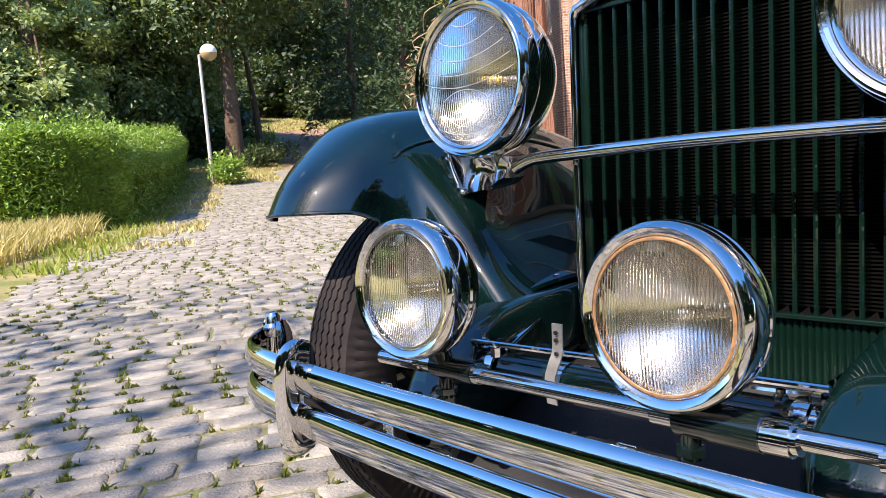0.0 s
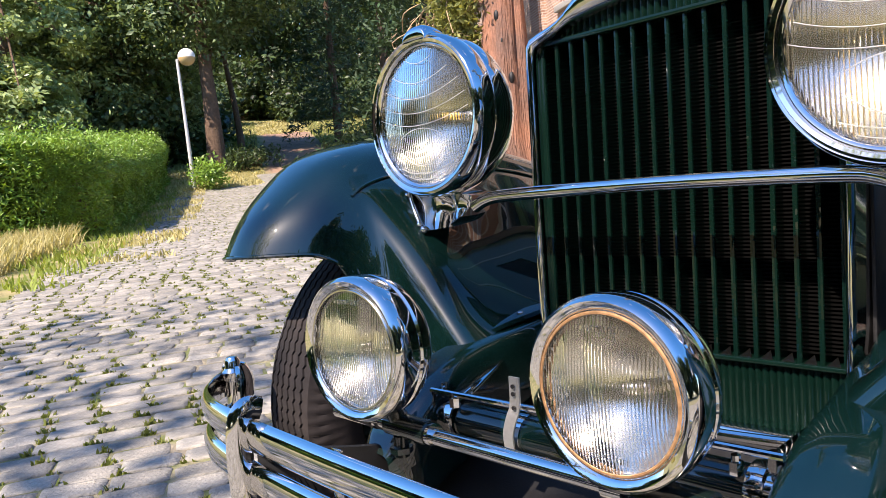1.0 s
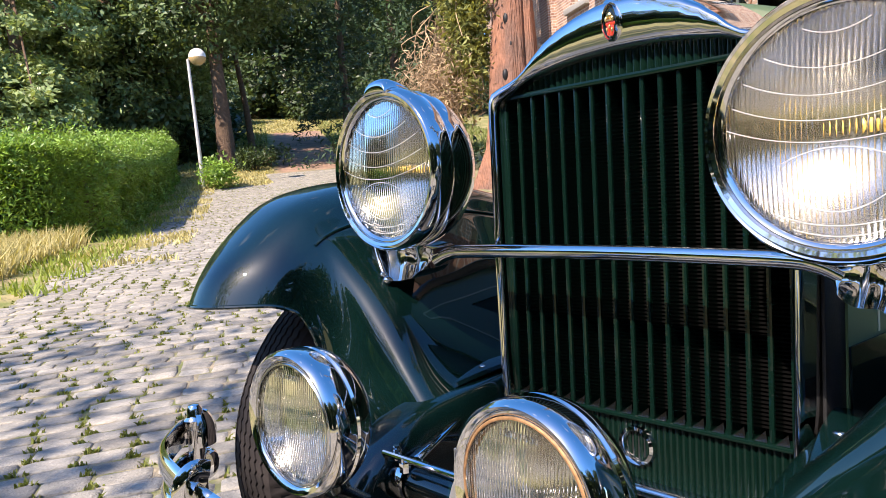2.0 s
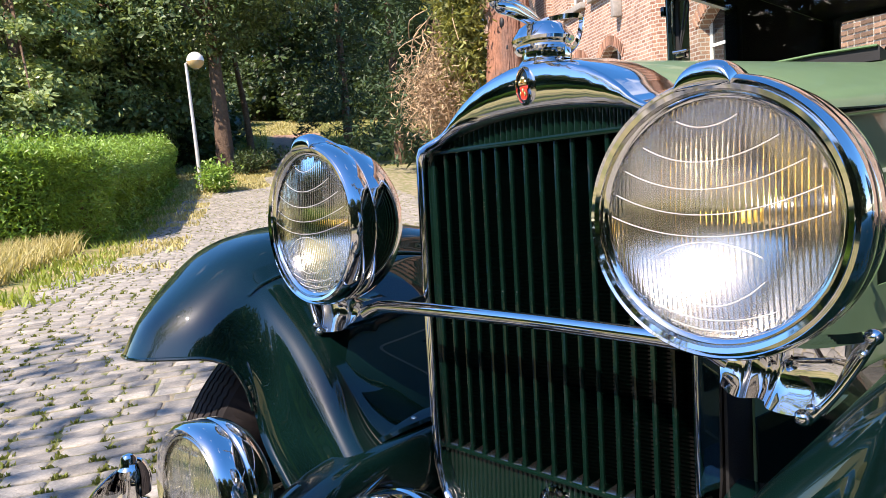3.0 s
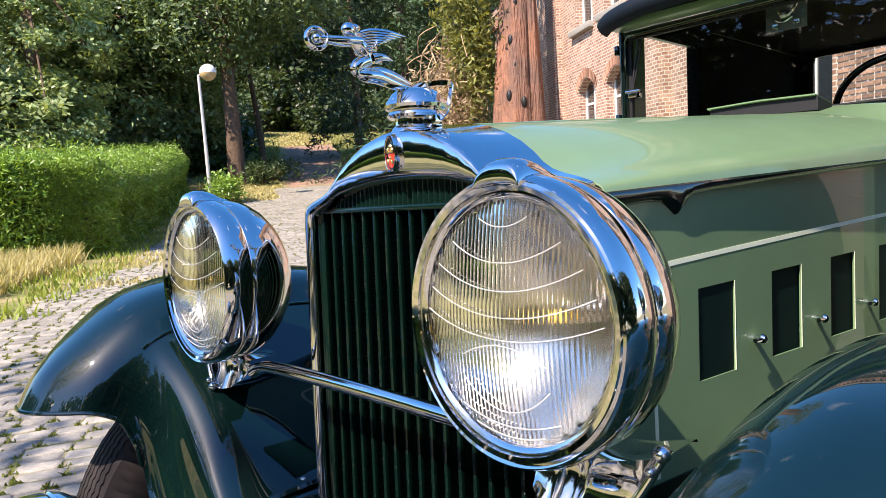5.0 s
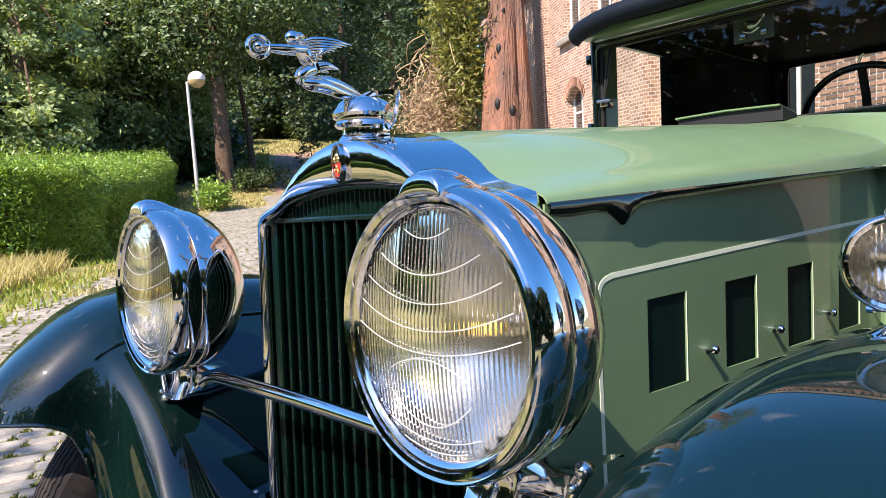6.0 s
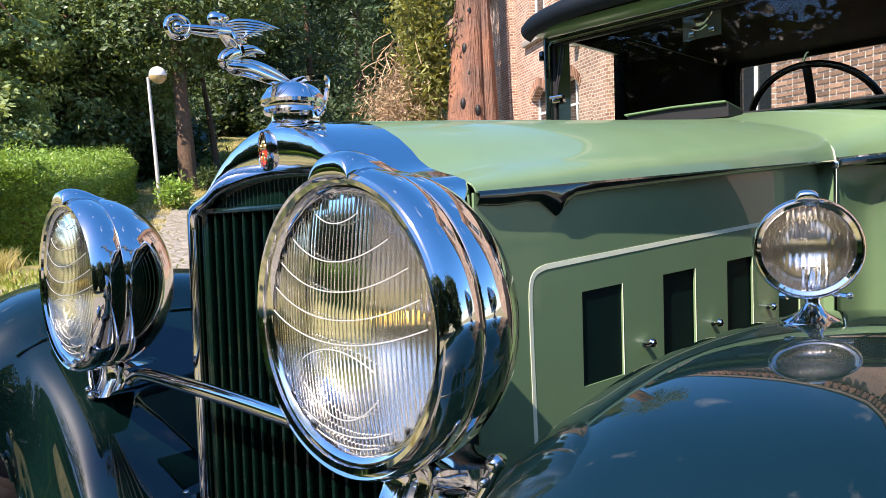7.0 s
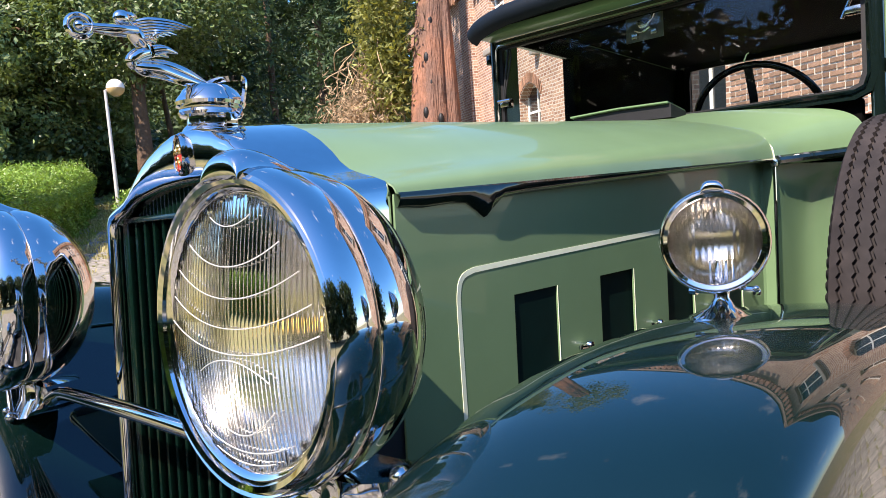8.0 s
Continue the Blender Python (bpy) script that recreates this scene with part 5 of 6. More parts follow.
LOW = [(-3.35, 0.65), (1.90, 0.65), (3.98, 0.66), (8.70, 0.65), (10.75, 0.65), (15.9, 0.65)]
S0, S1, TOP = -9.0, 16.9, 7.0
LZ0, LZ1, UZ0, UZ1 = 1.35, 3.10, 4.74, 6.3
bm = bmesh.new()
cuts = [S0] + sorted(v for s, h in LOW for v in (s - h, s + h)) + [S1]
zs = [-0.5, LZ0, LZ1 + 0.33, UZ0, UZ1, TOP]
for i, (p, q) in enumerate(zip(cuts, cuts[1:])):
    for k, (lo, hi) in enumerate(zip(zs, zs[1:])):
        if i % 2 == 1 and k in (1, 3):
            continue
        add_box(bm, p, q, 0.0, 0.42, lo, hi)
wall = part("wall", bm, BRICK, building, "weathered red brick wall", smooth=False)
for s, h in LOW:
    # segmental head of the lower opening, and its ring of upright bricks
    bm = bmesh.new()
    arc = [(s - h + 2 * h * k / 12, LZ1 + 0.32 * math.sin(math.pi * k / 12) ** 0.8) for k in range(13)]
    for (x0, z0), (x1, z1) in zip(arc, arc[1:]):
        v = [bm.verts.new(p) for p in ((x0, 0.0, z0), (x1, 0.0, z1), (x1, 0.0, LZ1 + 0.335), (x0, 0.0, LZ1 + 0.335), (x0, 0.30, z0), (x1, 0.30, z1))]
        bm.faces.new((v[0], v[1], v[2], v[3]))
        bm.faces.new((v[0], v[4], v[5], v[1]))
    part("arch_head", bm, BRICK, building, smooth=False)
    bm = bmesh.new()
    for k in range(19):
        f = k / 18
        x, z = s - h - 0.06 + (2 * h + 0.12) * f, LZ1 + 0.34 * math.sin(math.pi * f) ** 0.8 + 0.005
        tilt = (f - 0.5) * 70
        add_box(bm, -0.028, 0.028, -0.022, 0.02, 0.0, 0.215, 0, Matrix.Translation((x, 0, z)) @ pose(0, 0, 0, 0, tilt, 0))
    tagged(part("arch_ring", bm, BRICK_ISLE, building, "ring of upright arch bricks", smooth=False), kind="stuff")
    for z0, z1 in ((LZ0, LZ1 + 0.30), (UZ0, UZ1)):
        window_unit(Matrix.Translation((s, 0.235, z0)), h, z1 - z0)
    bm = bmesh.new()
    add_box(bm, s - h - 0.30, s + h + 0.02, -0.13, 0.25, UZ0 - 0.15, UZ0, 0.01)
    part("window_sill", bm, STONE_SILL, building, "grey stone sill")
    bm = bmesh.new()
    add_box(bm, s - h - 0.05, s + h + 0.05, -0.08, 0.25, LZ0 - 0.10, LZ0, 0.01)
    part("window_sill", bm, STONE_SILL, building)
for s in (-0.55, 6.25, 14.4):
    bm = bmesh.new()
    add_box(bm, s - 0.50, s + 0.50, -0.14, 0.0, -0.5, TOP - 0.35)
    add_box(bm, s - 0.38, s + 0.38, -0.20, -0.14, -0.5, TOP - 0.45)
    part("pilaster", bm, BRICK, building, "brick pilaster", smooth=False)
bm = bmesh.new()
add_box(bm, S0, S1, -0.30, 0.42, TOP, TOP + 0.22)
add_box(bm, S0, S1, -0.18, 0.42, TOP - 0.2, TOP)
part("cornice", bm, BRICK, building, "projecting brick cornice", smooth=False)
bm = bmesh.new()
for k in range(76):
    s = S0 + 0.2 + k * 0.345
    add_box(bm, s, s + 0.17, -0.27, -0.16, TOP - 0.42, TOP - 0.02)
tagged(part("dentil", bm, BRICK_ISLE, building, smooth=False), kind="stuff")
bm = bmesh.new()
v = [bm.verts.new(p) for p in ((S0, -0.35, TOP + 0.22), (S1, -0.35, TOP + 0.22), (S1, 6.0, TOP + 2.6), (S0, 6.0, TOP + 2.6), (S1, 28.0, TOP + 0.2), (S0, 28.0, TOP + 0.2))]
bm.faces.new((v[0], v[1], v[2], v[3]))
bm.faces.new((v[3], v[2], v[4], v[5]))
part("roof", bm, SLATE, building, "dark slate roof", smooth=False)
bm = bmesh.new()
add_box(bm, S0, S1, 27.6, 28.0, -0.5, TOP + 0.2)
add_box(bm, S0, S0 + 0.4, 0.42, 27.6, -0.5, TOP + 0.2)
part("rear_wall", bm, BRICK, building, smooth=False)
# the shaded end wall, with its windows
ENDS = [2.2, 4.6, 8.4, 10.8, 14.6, 17.0, 20.8, 23.2]
bm = bmesh.new()
cuts = [0.42] + [v for q in ENDS for v in (q - 0.6, q + 0.6)] + [27.6]
for i, (p, q) in enumerate(zip(cuts, cuts[1:])):
    for k, (lo, hi) in enumerate(zip(zs, zs[1:])):
        if i % 2 == 1 and k in (1, 3):
            continue
        add_box(bm, S1 - 0.42, S1, p, q, lo, hi)
part("end_wall", bm, BRICK, building, smooth=False)
for q in ENDS:
    for z0, z1 in ((LZ0, LZ1 + 0.33), (UZ0, UZ1)):
        window_unit(Matrix.Translation((S1 - 0.235, q, z0)) @ Matrix.Rotation(math.pi / 2, 4, 'Z'), 0.6, z1 - z0)
    bm = bmesh.new()
    add_box(bm, S1 - 0.25, S1 + 0.10, q - 0.7, q + 0.7, UZ0 - 0.15, UZ0, 0.01)
    part("window_sill", bm, STONE_SILL, building)
bm = bmesh.new()
for k in range(79):
    add_box(bm, S1 + 0.0, S1 + 0.16, 0.3 + k * 0.345, 0.47 + k * 0.345, TOP - 0.42, TOP - 0.02)
tagged(part("dentil", bm, BRICK_ISLE, building, smooth=False), kind="stuff")
bm = bmesh.new()
add_box(bm, S1, S1 + 0.28, -0.3, 28.0, TOP, TOP + 0.22)
part("end_cornice", bm, BRICK, building, smooth=False)
# lantern box on the wall
bm = bmesh.new()
add_box(bm, 4.62, 4.80, -0.20, 0.0, 3.95, 4.35, 0.02)
part("wall_box", bm, STONE_SILL, building)


# plants --------------------------------------------------------------
rng = np.random.default_rng(7)


def leaf_mesh(points, size, spread=0.35, up=0.35, long=1.6, toward=None, bend=0.25):
    """Small bent leaves at points: verts and faces. size: metres."""
    n = len(points)
    nrm = rng.normal(size=(n, 3))
    nrm[:, 2] += up * 2
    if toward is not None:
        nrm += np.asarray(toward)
    nrm /= np.linalg.norm(nrm, axis=1)[:, None]
    t = np.cross(nrm, rng.normal(size=(n, 3)))
    t /= np.linalg.norm(t, axis=1)[:, None] + 1e-9
    b = np.cross(nrm, t)
    s = size * (1 + spread * rng.normal(size=(n, 1))).clip(0.35, 2.0)
    p = np.asarray(points)
    v = np.stack([p - t * s * long * 0.5, p - b * s * 0.42 + nrm * s * bend * 0.3, p + t * s * long * 0.5, p + b * s * 0.42 + nrm * s * bend * 0.3], 1).reshape(-1, 3)
    f = np.arange(n * 4).reshape(-1, 4)
    f = np.concatenate([f[:, [0, 1, 2]], f[:, [0, 2, 3]]])
    return v, f


def quick(name, v, f, mat, parent=None, label="", smooth=False):
    me = bpy.data.meshes.new(name)
    me.vertices.add(len(v))
    me.vertices.foreach_set("co", np.asarray(v, dtype=np.float32).ravel())
    k = f.shape[1]
    me.loops.add(f.size)
    me.loops.foreach_set("vertex_index", f.ravel().astype(np.int32))
    me.polygons.add(len(f))
    me.polygons.foreach_set("loop_start", np.arange(0, f.size, k, dtype=np.int32))
    me.polygons.foreach_set("loop_total", np.full(len(f), k, dtype=np.int32))
    me.update(calc_edges=True)
    me.validate()
    me.materials.append(mat)
    ob = new(name, me)
    ob.parent = parent
    if label:
        tagged(ob, label)
    return ob


# how sunlit or shaded each stand looks is mixed into its leaf tone
LEAF_SUN = material("sunlit_broad_leaves", (0.25, 0.315, 0.13), 0.36, per_island=0.5, translucent=0.3)
LEAF_SHADE = material("shaded_leaves", (0.05, 0.078, 0.026), 0.45, per_island=0.7, translucent=0.28)
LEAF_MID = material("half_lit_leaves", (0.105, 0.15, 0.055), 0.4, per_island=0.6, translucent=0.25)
LEAF_FIR = material("conifer_sprays", (0.036, 0.068, 0.026), 0.6, per_island=0.5, translucent=0.12)
LEAF_HEDGE = material("hedge_leaves", (0.19, 0.31, 0.05), 0.42, per_island=0.5, translucent=0.25)
LEAF_YELLOW = material("yellowing_sprays", (0.21, 0.22, 0.06), 0.6, per_island=0.45, translucent=0.3)
TWIG_DEAD = material("dead_twigs", (0.38, 0.27, 0.16), 0.9, per_island=0.4)
BARK = material("grey_brown_bark", (0.125, 0.08, 0.052), 0.95, vary=0.35, vary_scale=9, bump=1.0, bump_scale=18)


def bark_red():
    m = material("red_fibrous_bark", (0.33, 0.155, 0.095), 0.95, second=(0.20, 0.115, 0.085), second_scale=0.9, vary=0.25, vary_scale=14)
    t = m.node_tree
    co, mp, n = t.nodes.new("ShaderNodeTexCoord"), t.nodes.new("ShaderNodeMapping"), t.nodes.new("ShaderNodeTexNoise")
    mp.inputs["Scale"].default_value = (22, 22, 1.6)
    n.inputs["Scale"].default_value, n.inputs["Detail"].default_value = 1.0, 7.0
    t.links.new(co.outputs["Object"], mp.inputs[0])
    t.links.new(mp.outputs[0], n.inputs["Vector"])
    bn = t.nodes.new("ShaderNodeBump")
    bn.inputs["Strength"].default_value, bn.inputs["Distance"].default_value = 1.0, 0.12
    t.links.new(n.outputs["Fac"], bn.inputs["Height"])
    t.links.new(bn.outputs[0], t.nodes["Principled BSDF"].inputs["Normal"])
    return m


def in_blob(n, c, r, shell=0.55):
    d = rng.normal(size=(n, 3))
    d /= np.linalg.norm(d, axis=1)[:, None]
    k = (shell + (1 - shell) * rng.random((n, 1))) * rng.random((n, 1)) ** 0.15
    return np.asarray(c) + d * k * np.asarray(r)


def tree(name, base, trunk_r, trunk_h, blobs, clumps, leaves, size, mat, label, clump_r=0.55, group="", bark=BARK, lean=(0, 0), flat=1.0):
    """A tree: tapered trunk with limbs, and a crown of leafy clumps with gaps."""
    x, y = base
    z = height(x, y) - 0.1
    ob = new(name)
    tagged(ob, label, "tree", group)
    b = bmesh.new()
    top = Vector((x + lean[0], y + lean[1], z + trunk_h))
    path = spline([(x, y, z), (x + lean[0] * 0.2 + 0.05, y + lean[1] * 0.2, z + trunk_h * 0.3), (x + lean[0] * 0.6 - 0.05, y + lean[1] * 0.6, z + trunk_h * 0.65), top], 5)
    add_tube(b, path, trunk_r, 14, [1.35 - 0.9 * (k / (len(path) - 1)) ** 0.6 if k else 1.5 for k in range(len(path))])
    groups = [in_blob(max(1, int(clumps * w)), c, r, 0.84) for c, r, w in blobs]
    cl = np.concatenate(groups)
    out = np.concatenate([(g - np.asarray(c)) / np.asarray(r) for g, (c, r, w) in zip(groups, blobs)])
    for k in range(0, len(cl), max(1, len(cl) // 9)):
        q = Vector(cl[k])
        s = path[int(len(path) * (0.5 + 0.45 * rng.random()))]
        add_tube(b, spline([s, s.lerp(q, 0.5) + Vector((0, 0, 0.4)), q], 4), trunk_r * 0.28, 7, [1.0 - 0.8 * j / 8 for j in range(9)])
    part("trunk", b, bark, ob)
    per = max(1, leaves // len(cl))
    pts = np.repeat(cl, per, 0) + rng.normal(size=(len(cl) * per, 3)) * np.array([clump_r, clump_r, clump_r * 0.6 * flat])
    v, f = leaf_mesh(pts, size, toward=np.repeat(out, per, 0) * 1.1 + np.array([0, 0, 0.5]))
    quick("crown", v, f, mat, ob)
    return ob


def at(az, d, z=0.0, eye=(0.7, -0.7)):
    return (eye[0] + d * math.cos(math.radians(az)), eye[1] + d * math.sin(math.radians(az)), z)

# trees behind the hedge: broad-leaved, lit by the sun
for az, d, h, label in ((176.5, 33, 6.5, "tall broad-leaved tree behind the hedge"), (167, 34, 6.5, "broad-leaved tree with sunlit clumps"), (161.7, 39.5, 8.0, "leafy tree beside the hedge"), (157.5, 42, 8.5, "broad tree behind the lamp post"), (161.0, 44.5, 9.0, "broad tree behind the hedge"), (168.5, 37, 7.0, "leafy tree behind the hedge")):
    x, y, _ = at(az, d)
    g = height(x, y)
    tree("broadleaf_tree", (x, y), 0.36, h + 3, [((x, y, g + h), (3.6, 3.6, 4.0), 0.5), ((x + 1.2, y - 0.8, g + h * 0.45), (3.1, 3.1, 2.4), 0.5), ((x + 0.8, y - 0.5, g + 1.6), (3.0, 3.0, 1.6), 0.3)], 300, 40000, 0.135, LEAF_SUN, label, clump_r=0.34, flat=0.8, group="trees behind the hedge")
# dense undergrowth closing the end of the path
for a, c, r, h in ((64, -18, 4.5, 4.5), (66, -11, 4.5, 5.0), (67, -4, 4.5, 4.5), (68, 3, 4.5, 5.0), (67, 9, 4.5, 4.8), (64, 15, 4.5, 4.5), (59, 21, 4.5, 4.5), (52, 25, 4.5, 5.0), (50, -15, 4.0, 4.0), (54, -9.5, 4.0, 4.0), (45, -19, 4.0, 4.0), (36, -22, 4.0, 4.5), (73, -14, 5, 7.5), (74, -6, 5, 7.5), (75, 2, 5, 7.5), (74, 10, 5, 7.5), (71, 18, 5, 7.5), (58, -22, 4.5, 5.0), (48, -24, 4.5, 5.0), (39, -3.0, 2.0, 2.2), (44, -2.2, 2.0, 2.0), (49.5, -2.0, 2.2, 2.2), (55, -2.4, 2.4, 2.6), (60.5, -1.5, 2.6, 3.0), (61.5, 6.5, 2.6, 2.6), (60, 12.0, 2.6, 3.0)):
    x, y = road_xy(a, c)
    g = height(x, y)
    ob = new("thicket")
    tagged(ob, "dense shady thicket at the edge of the wood", "thicket", "woodland thickets")
    cl = in_blob(170, (x, y, g + h * 0.5), (r, r, h * 0.62), 0.3)
    cl[:, 2] = np.maximum(cl[:, 2], g + 0.15)
    # every leaf is tipped towards the sun to brighten the thicket
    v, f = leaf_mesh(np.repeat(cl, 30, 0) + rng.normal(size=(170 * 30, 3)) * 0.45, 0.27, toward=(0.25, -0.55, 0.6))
    quick("foliage", v, f, LEAF_SHADE, ob)
    b = bmesh.new()
    for k in range(6):
        q = Vector(cl[k * 17])
        add_tube(b, [(x + rng.normal() * 0.8, y + rng.normal() * 0.8, g - 0.1), ((x + q.x) / 2, (y + q.y) / 2, g + 1.0), q], 0.06, 6, [1.2, 0.8, 0.3])
    part("stem", b, BARK, ob)
# the trunk by the path and the tree over it
x, y, _ = at(154.0, 34.5)
g = height(x, y)
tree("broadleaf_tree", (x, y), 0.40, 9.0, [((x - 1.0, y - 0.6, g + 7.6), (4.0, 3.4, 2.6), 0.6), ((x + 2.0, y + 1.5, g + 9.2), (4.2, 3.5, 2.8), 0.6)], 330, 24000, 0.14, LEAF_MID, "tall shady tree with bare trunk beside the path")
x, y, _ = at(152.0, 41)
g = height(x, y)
tree("broadleaf_tree", (x, y), 0.19, 8.0, [((x, y, g + 9.0), (3.6, 3.6, 3.2), 0.8)], 200, 7000, 0.22, LEAF_SHADE, "slim shady tree behind the path", lean=(-0.6, -0.3))
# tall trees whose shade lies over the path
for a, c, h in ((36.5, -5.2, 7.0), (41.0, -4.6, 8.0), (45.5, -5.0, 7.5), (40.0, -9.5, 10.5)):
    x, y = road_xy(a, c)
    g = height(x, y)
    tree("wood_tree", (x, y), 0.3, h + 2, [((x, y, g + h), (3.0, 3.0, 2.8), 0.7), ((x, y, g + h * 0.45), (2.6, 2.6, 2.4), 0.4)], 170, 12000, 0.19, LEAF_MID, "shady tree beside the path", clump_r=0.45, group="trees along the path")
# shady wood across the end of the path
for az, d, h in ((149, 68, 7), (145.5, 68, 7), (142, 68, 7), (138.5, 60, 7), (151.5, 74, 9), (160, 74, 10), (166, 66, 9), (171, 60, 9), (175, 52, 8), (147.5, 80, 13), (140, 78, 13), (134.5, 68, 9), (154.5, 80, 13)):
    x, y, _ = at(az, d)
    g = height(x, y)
    tree("wood_tree", (x, y), 0.35, h + 2, [((x, y, g + h * 0.62), (3.8, 3.8, h * 0.62), 0.6), ((x, y, g + h * 1.35), (3.8, 3.8, 4.0), 0.6)], 210, 8500, 0.27, LEAF_SHADE, "shady woodland tree at the end of the path", clump_r=0.7, group="woodland trees")


def conifer(az, d, h, r, mat, label, n=11000):
    x, y, _ = at(az, d)
    g = height(x, y)
    ob = new("conifer")
    tagged(ob, label, "tree", "conifers")
    b = bmesh.new()
    add_tube(b, [(x, y, g - 0.1), (x, y, g + h * 0.5), (x, y, g + h)], 0.25, 10, [1.2, 0.7, 0.15])
    part("trunk", b, BARK, ob)
    pts = []
    for k in range(150):
        f = rng.random() ** 0.8
        z = g + 0.8 + f * (h - 0.8)
        a = rng.random() * 2 * math.pi
        ln = r * (1 - 0.8 * f) * (0.7 + 0.5 * rng.random())
        m = n // 150
        u = rng.random(m) ** 0.6
        pts.append(np.stack([x + math.cos(a) * ln * u, y + math.sin(a) * ln * u, z - 0.45 * ln * u ** 2 * 0.8], 1) + rng.normal(size=(m, 3)) * np.array([0.13, 0.13, 0.07]) * (0.5 + ln / 3))
    v, f = leaf_mesh(np.concatenate(pts), 0.10, long=3.4, up=0.6)
    quick("crown", v, f, mat, ob)
    return ob


# the far side of the wood
n = 26000
az, d = np.radians(128 + 56 * rng.random(n)), 84 + 9 * rng.random(n)
fx, fy = 0.7 + d * np.cos(az), -0.7 + d * np.sin(az)
fz = np.array([height(p, q) for p, q in zip(fx, fy)]) + 17 * rng.random(n) ** 1.2
# leaves lean sunward here too, so that the far wood looks lighter
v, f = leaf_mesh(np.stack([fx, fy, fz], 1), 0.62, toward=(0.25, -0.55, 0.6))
tagged(quick("far_wood", v, f, LEAF_SHADE), "dense dark far wood behind the path", "wood", kind="stuff")

conifer(140.5, 34, 14, 4.2, LEAF_FIR, "dark drooping conifer beside the path")
conifer(137.0, 30, 14, 3.4, LEAF_FIR, "dark drooping conifer near the building")
conifer(144.5, 44, 15, 4.0, LEAF_FIR, "dark conifer in the shade of the wood")

# the old red-barked tree in front of the building
x, y, _ = at(132.5, 20.6, eye=(0.92, -0.43))
ob = new("red_bark_tree")
tagged(ob, "old tree with a thick red fibrous trunk", "tree")
b = bmesh.new()
rows = []
for k in range(26):
    f = k / 25
    z = height(x, y) - 0.2 + f * 11
    r = 0.88 - 0.50 * min(1, f * 1.55) + (0.35 * (1 - f * 8) if f < 0.125 else 0)
    ring = []
    for j in range(40):
        a = 2 * math.pi * j / 40
        fl = 1 + 0.10 * math.sin(5 * a + 1.3 * f) + 0.06 * math.sin(11 * a + 4 * f) + 0.04 * math.sin(17 * a - 6 * f)
        ring.append((x + 0.35 * f + math.cos(a) * r * fl, y + 0.25 * f + math.sin(a) * r * fl, z))
    rows.append(ring + [ring[0]])
add_grid(b, rows)
trunk = part("trunk", b, bark_red(), ob, "thick furrowed red-brown trunk", sharp=80)
for dz, off in ((3.1, -0.25), (3.9, 0.05), (4.6, -0.1), (5.6, 0.2), (2.9, 0.35)):
    b = bmesh.new()
    tow = Vector((0.92 - x, -0.43 - y, 0)).normalized()
    sd = Vector((-tow.y, tow.x, 0))
    rr = 0.88 - 0.50 * min(1, ((dz + 0.2) / 11) * 1.55)
    c = Vector((x, y, height(x, y) + dz)) + tow * (rr * 0.97) + sd * off * rr
    add_ball(b, c, 0.11, (0.8, 0.8, 1.5), 12)
    part("bark_hollow", b, BLACK, trunk)
cl = np.concatenate([in_blob(90, (x - 1.05, y - 0.75, 7.0), (0.95, 0.95, 3.2)), in_blob(50, (x, y, 11.0), (2.5, 2.5, 2.0)), in_blob(50, (x - 1.15, y - 0.6, 4.2), (0.7, 0.7, 1.8))])
pts = np.repeat(cl, 60, 0) + rng.normal(size=(len(cl) * 60, 3)) * np.array([0.22, 0.22, 0.36])
v, f = leaf_mesh(pts, 0.075, long=2.6)
quick("crown", v, f, LEAF_YELLOW, ob, "yellow-green drooping sprays")
b = bmesh.new()
for k in range(130):
    p = Vector((x - 1.0 - 1.9 * rng.random(), y - 0.9 + 0.9 * rng.random(), 3.0 + 2.6 * rng.random()))
    q = p + Vector((rng.normal() * 0.5 - 0.3, rng.normal() * 0.4, -0.5 - 0.9 * rng.random()))
    add_tube(b, spline([p, p.lerp(q, 0.5) + Vector((rng.normal() * 0.2, rng.normal() * 0.2, 0.05)), q], 3), 0.016, 4)
add_tube(b, spline([(x - 0.4, y - 0.3, 5.2), (x - 1.2, y - 0.8, 4.6), (x - 1.6, y - 0.9, 3.4), (x - 1.5, y - 0.9, 2.2)], 4), 0.06, 6)
add_tube(b, spline([(x - 0.3, y - 0.3, 6.6), (x - 1.0, y - 0.7, 5.8), (x - 1.3, y - 0.8, 4.6), (x - 1.1, y - 0.7, 3.0)], 4), 0.05, 6)
tagged(part("dead_branch", b, TWIG_DEAD, ob, "tangled dead brown twigs"), kind="stuff")
v, f = leaf_mesh(np.array([x - 1.9, y - 1.0, 3.0]) + rng.normal(size=(6500, 3)) * np.array([0.55, 0.45, 0.62]), 0.03, long=6.0)
tagged(quick("dead_spray", v, f, TWIG_DEAD, ob), kind="stuff")

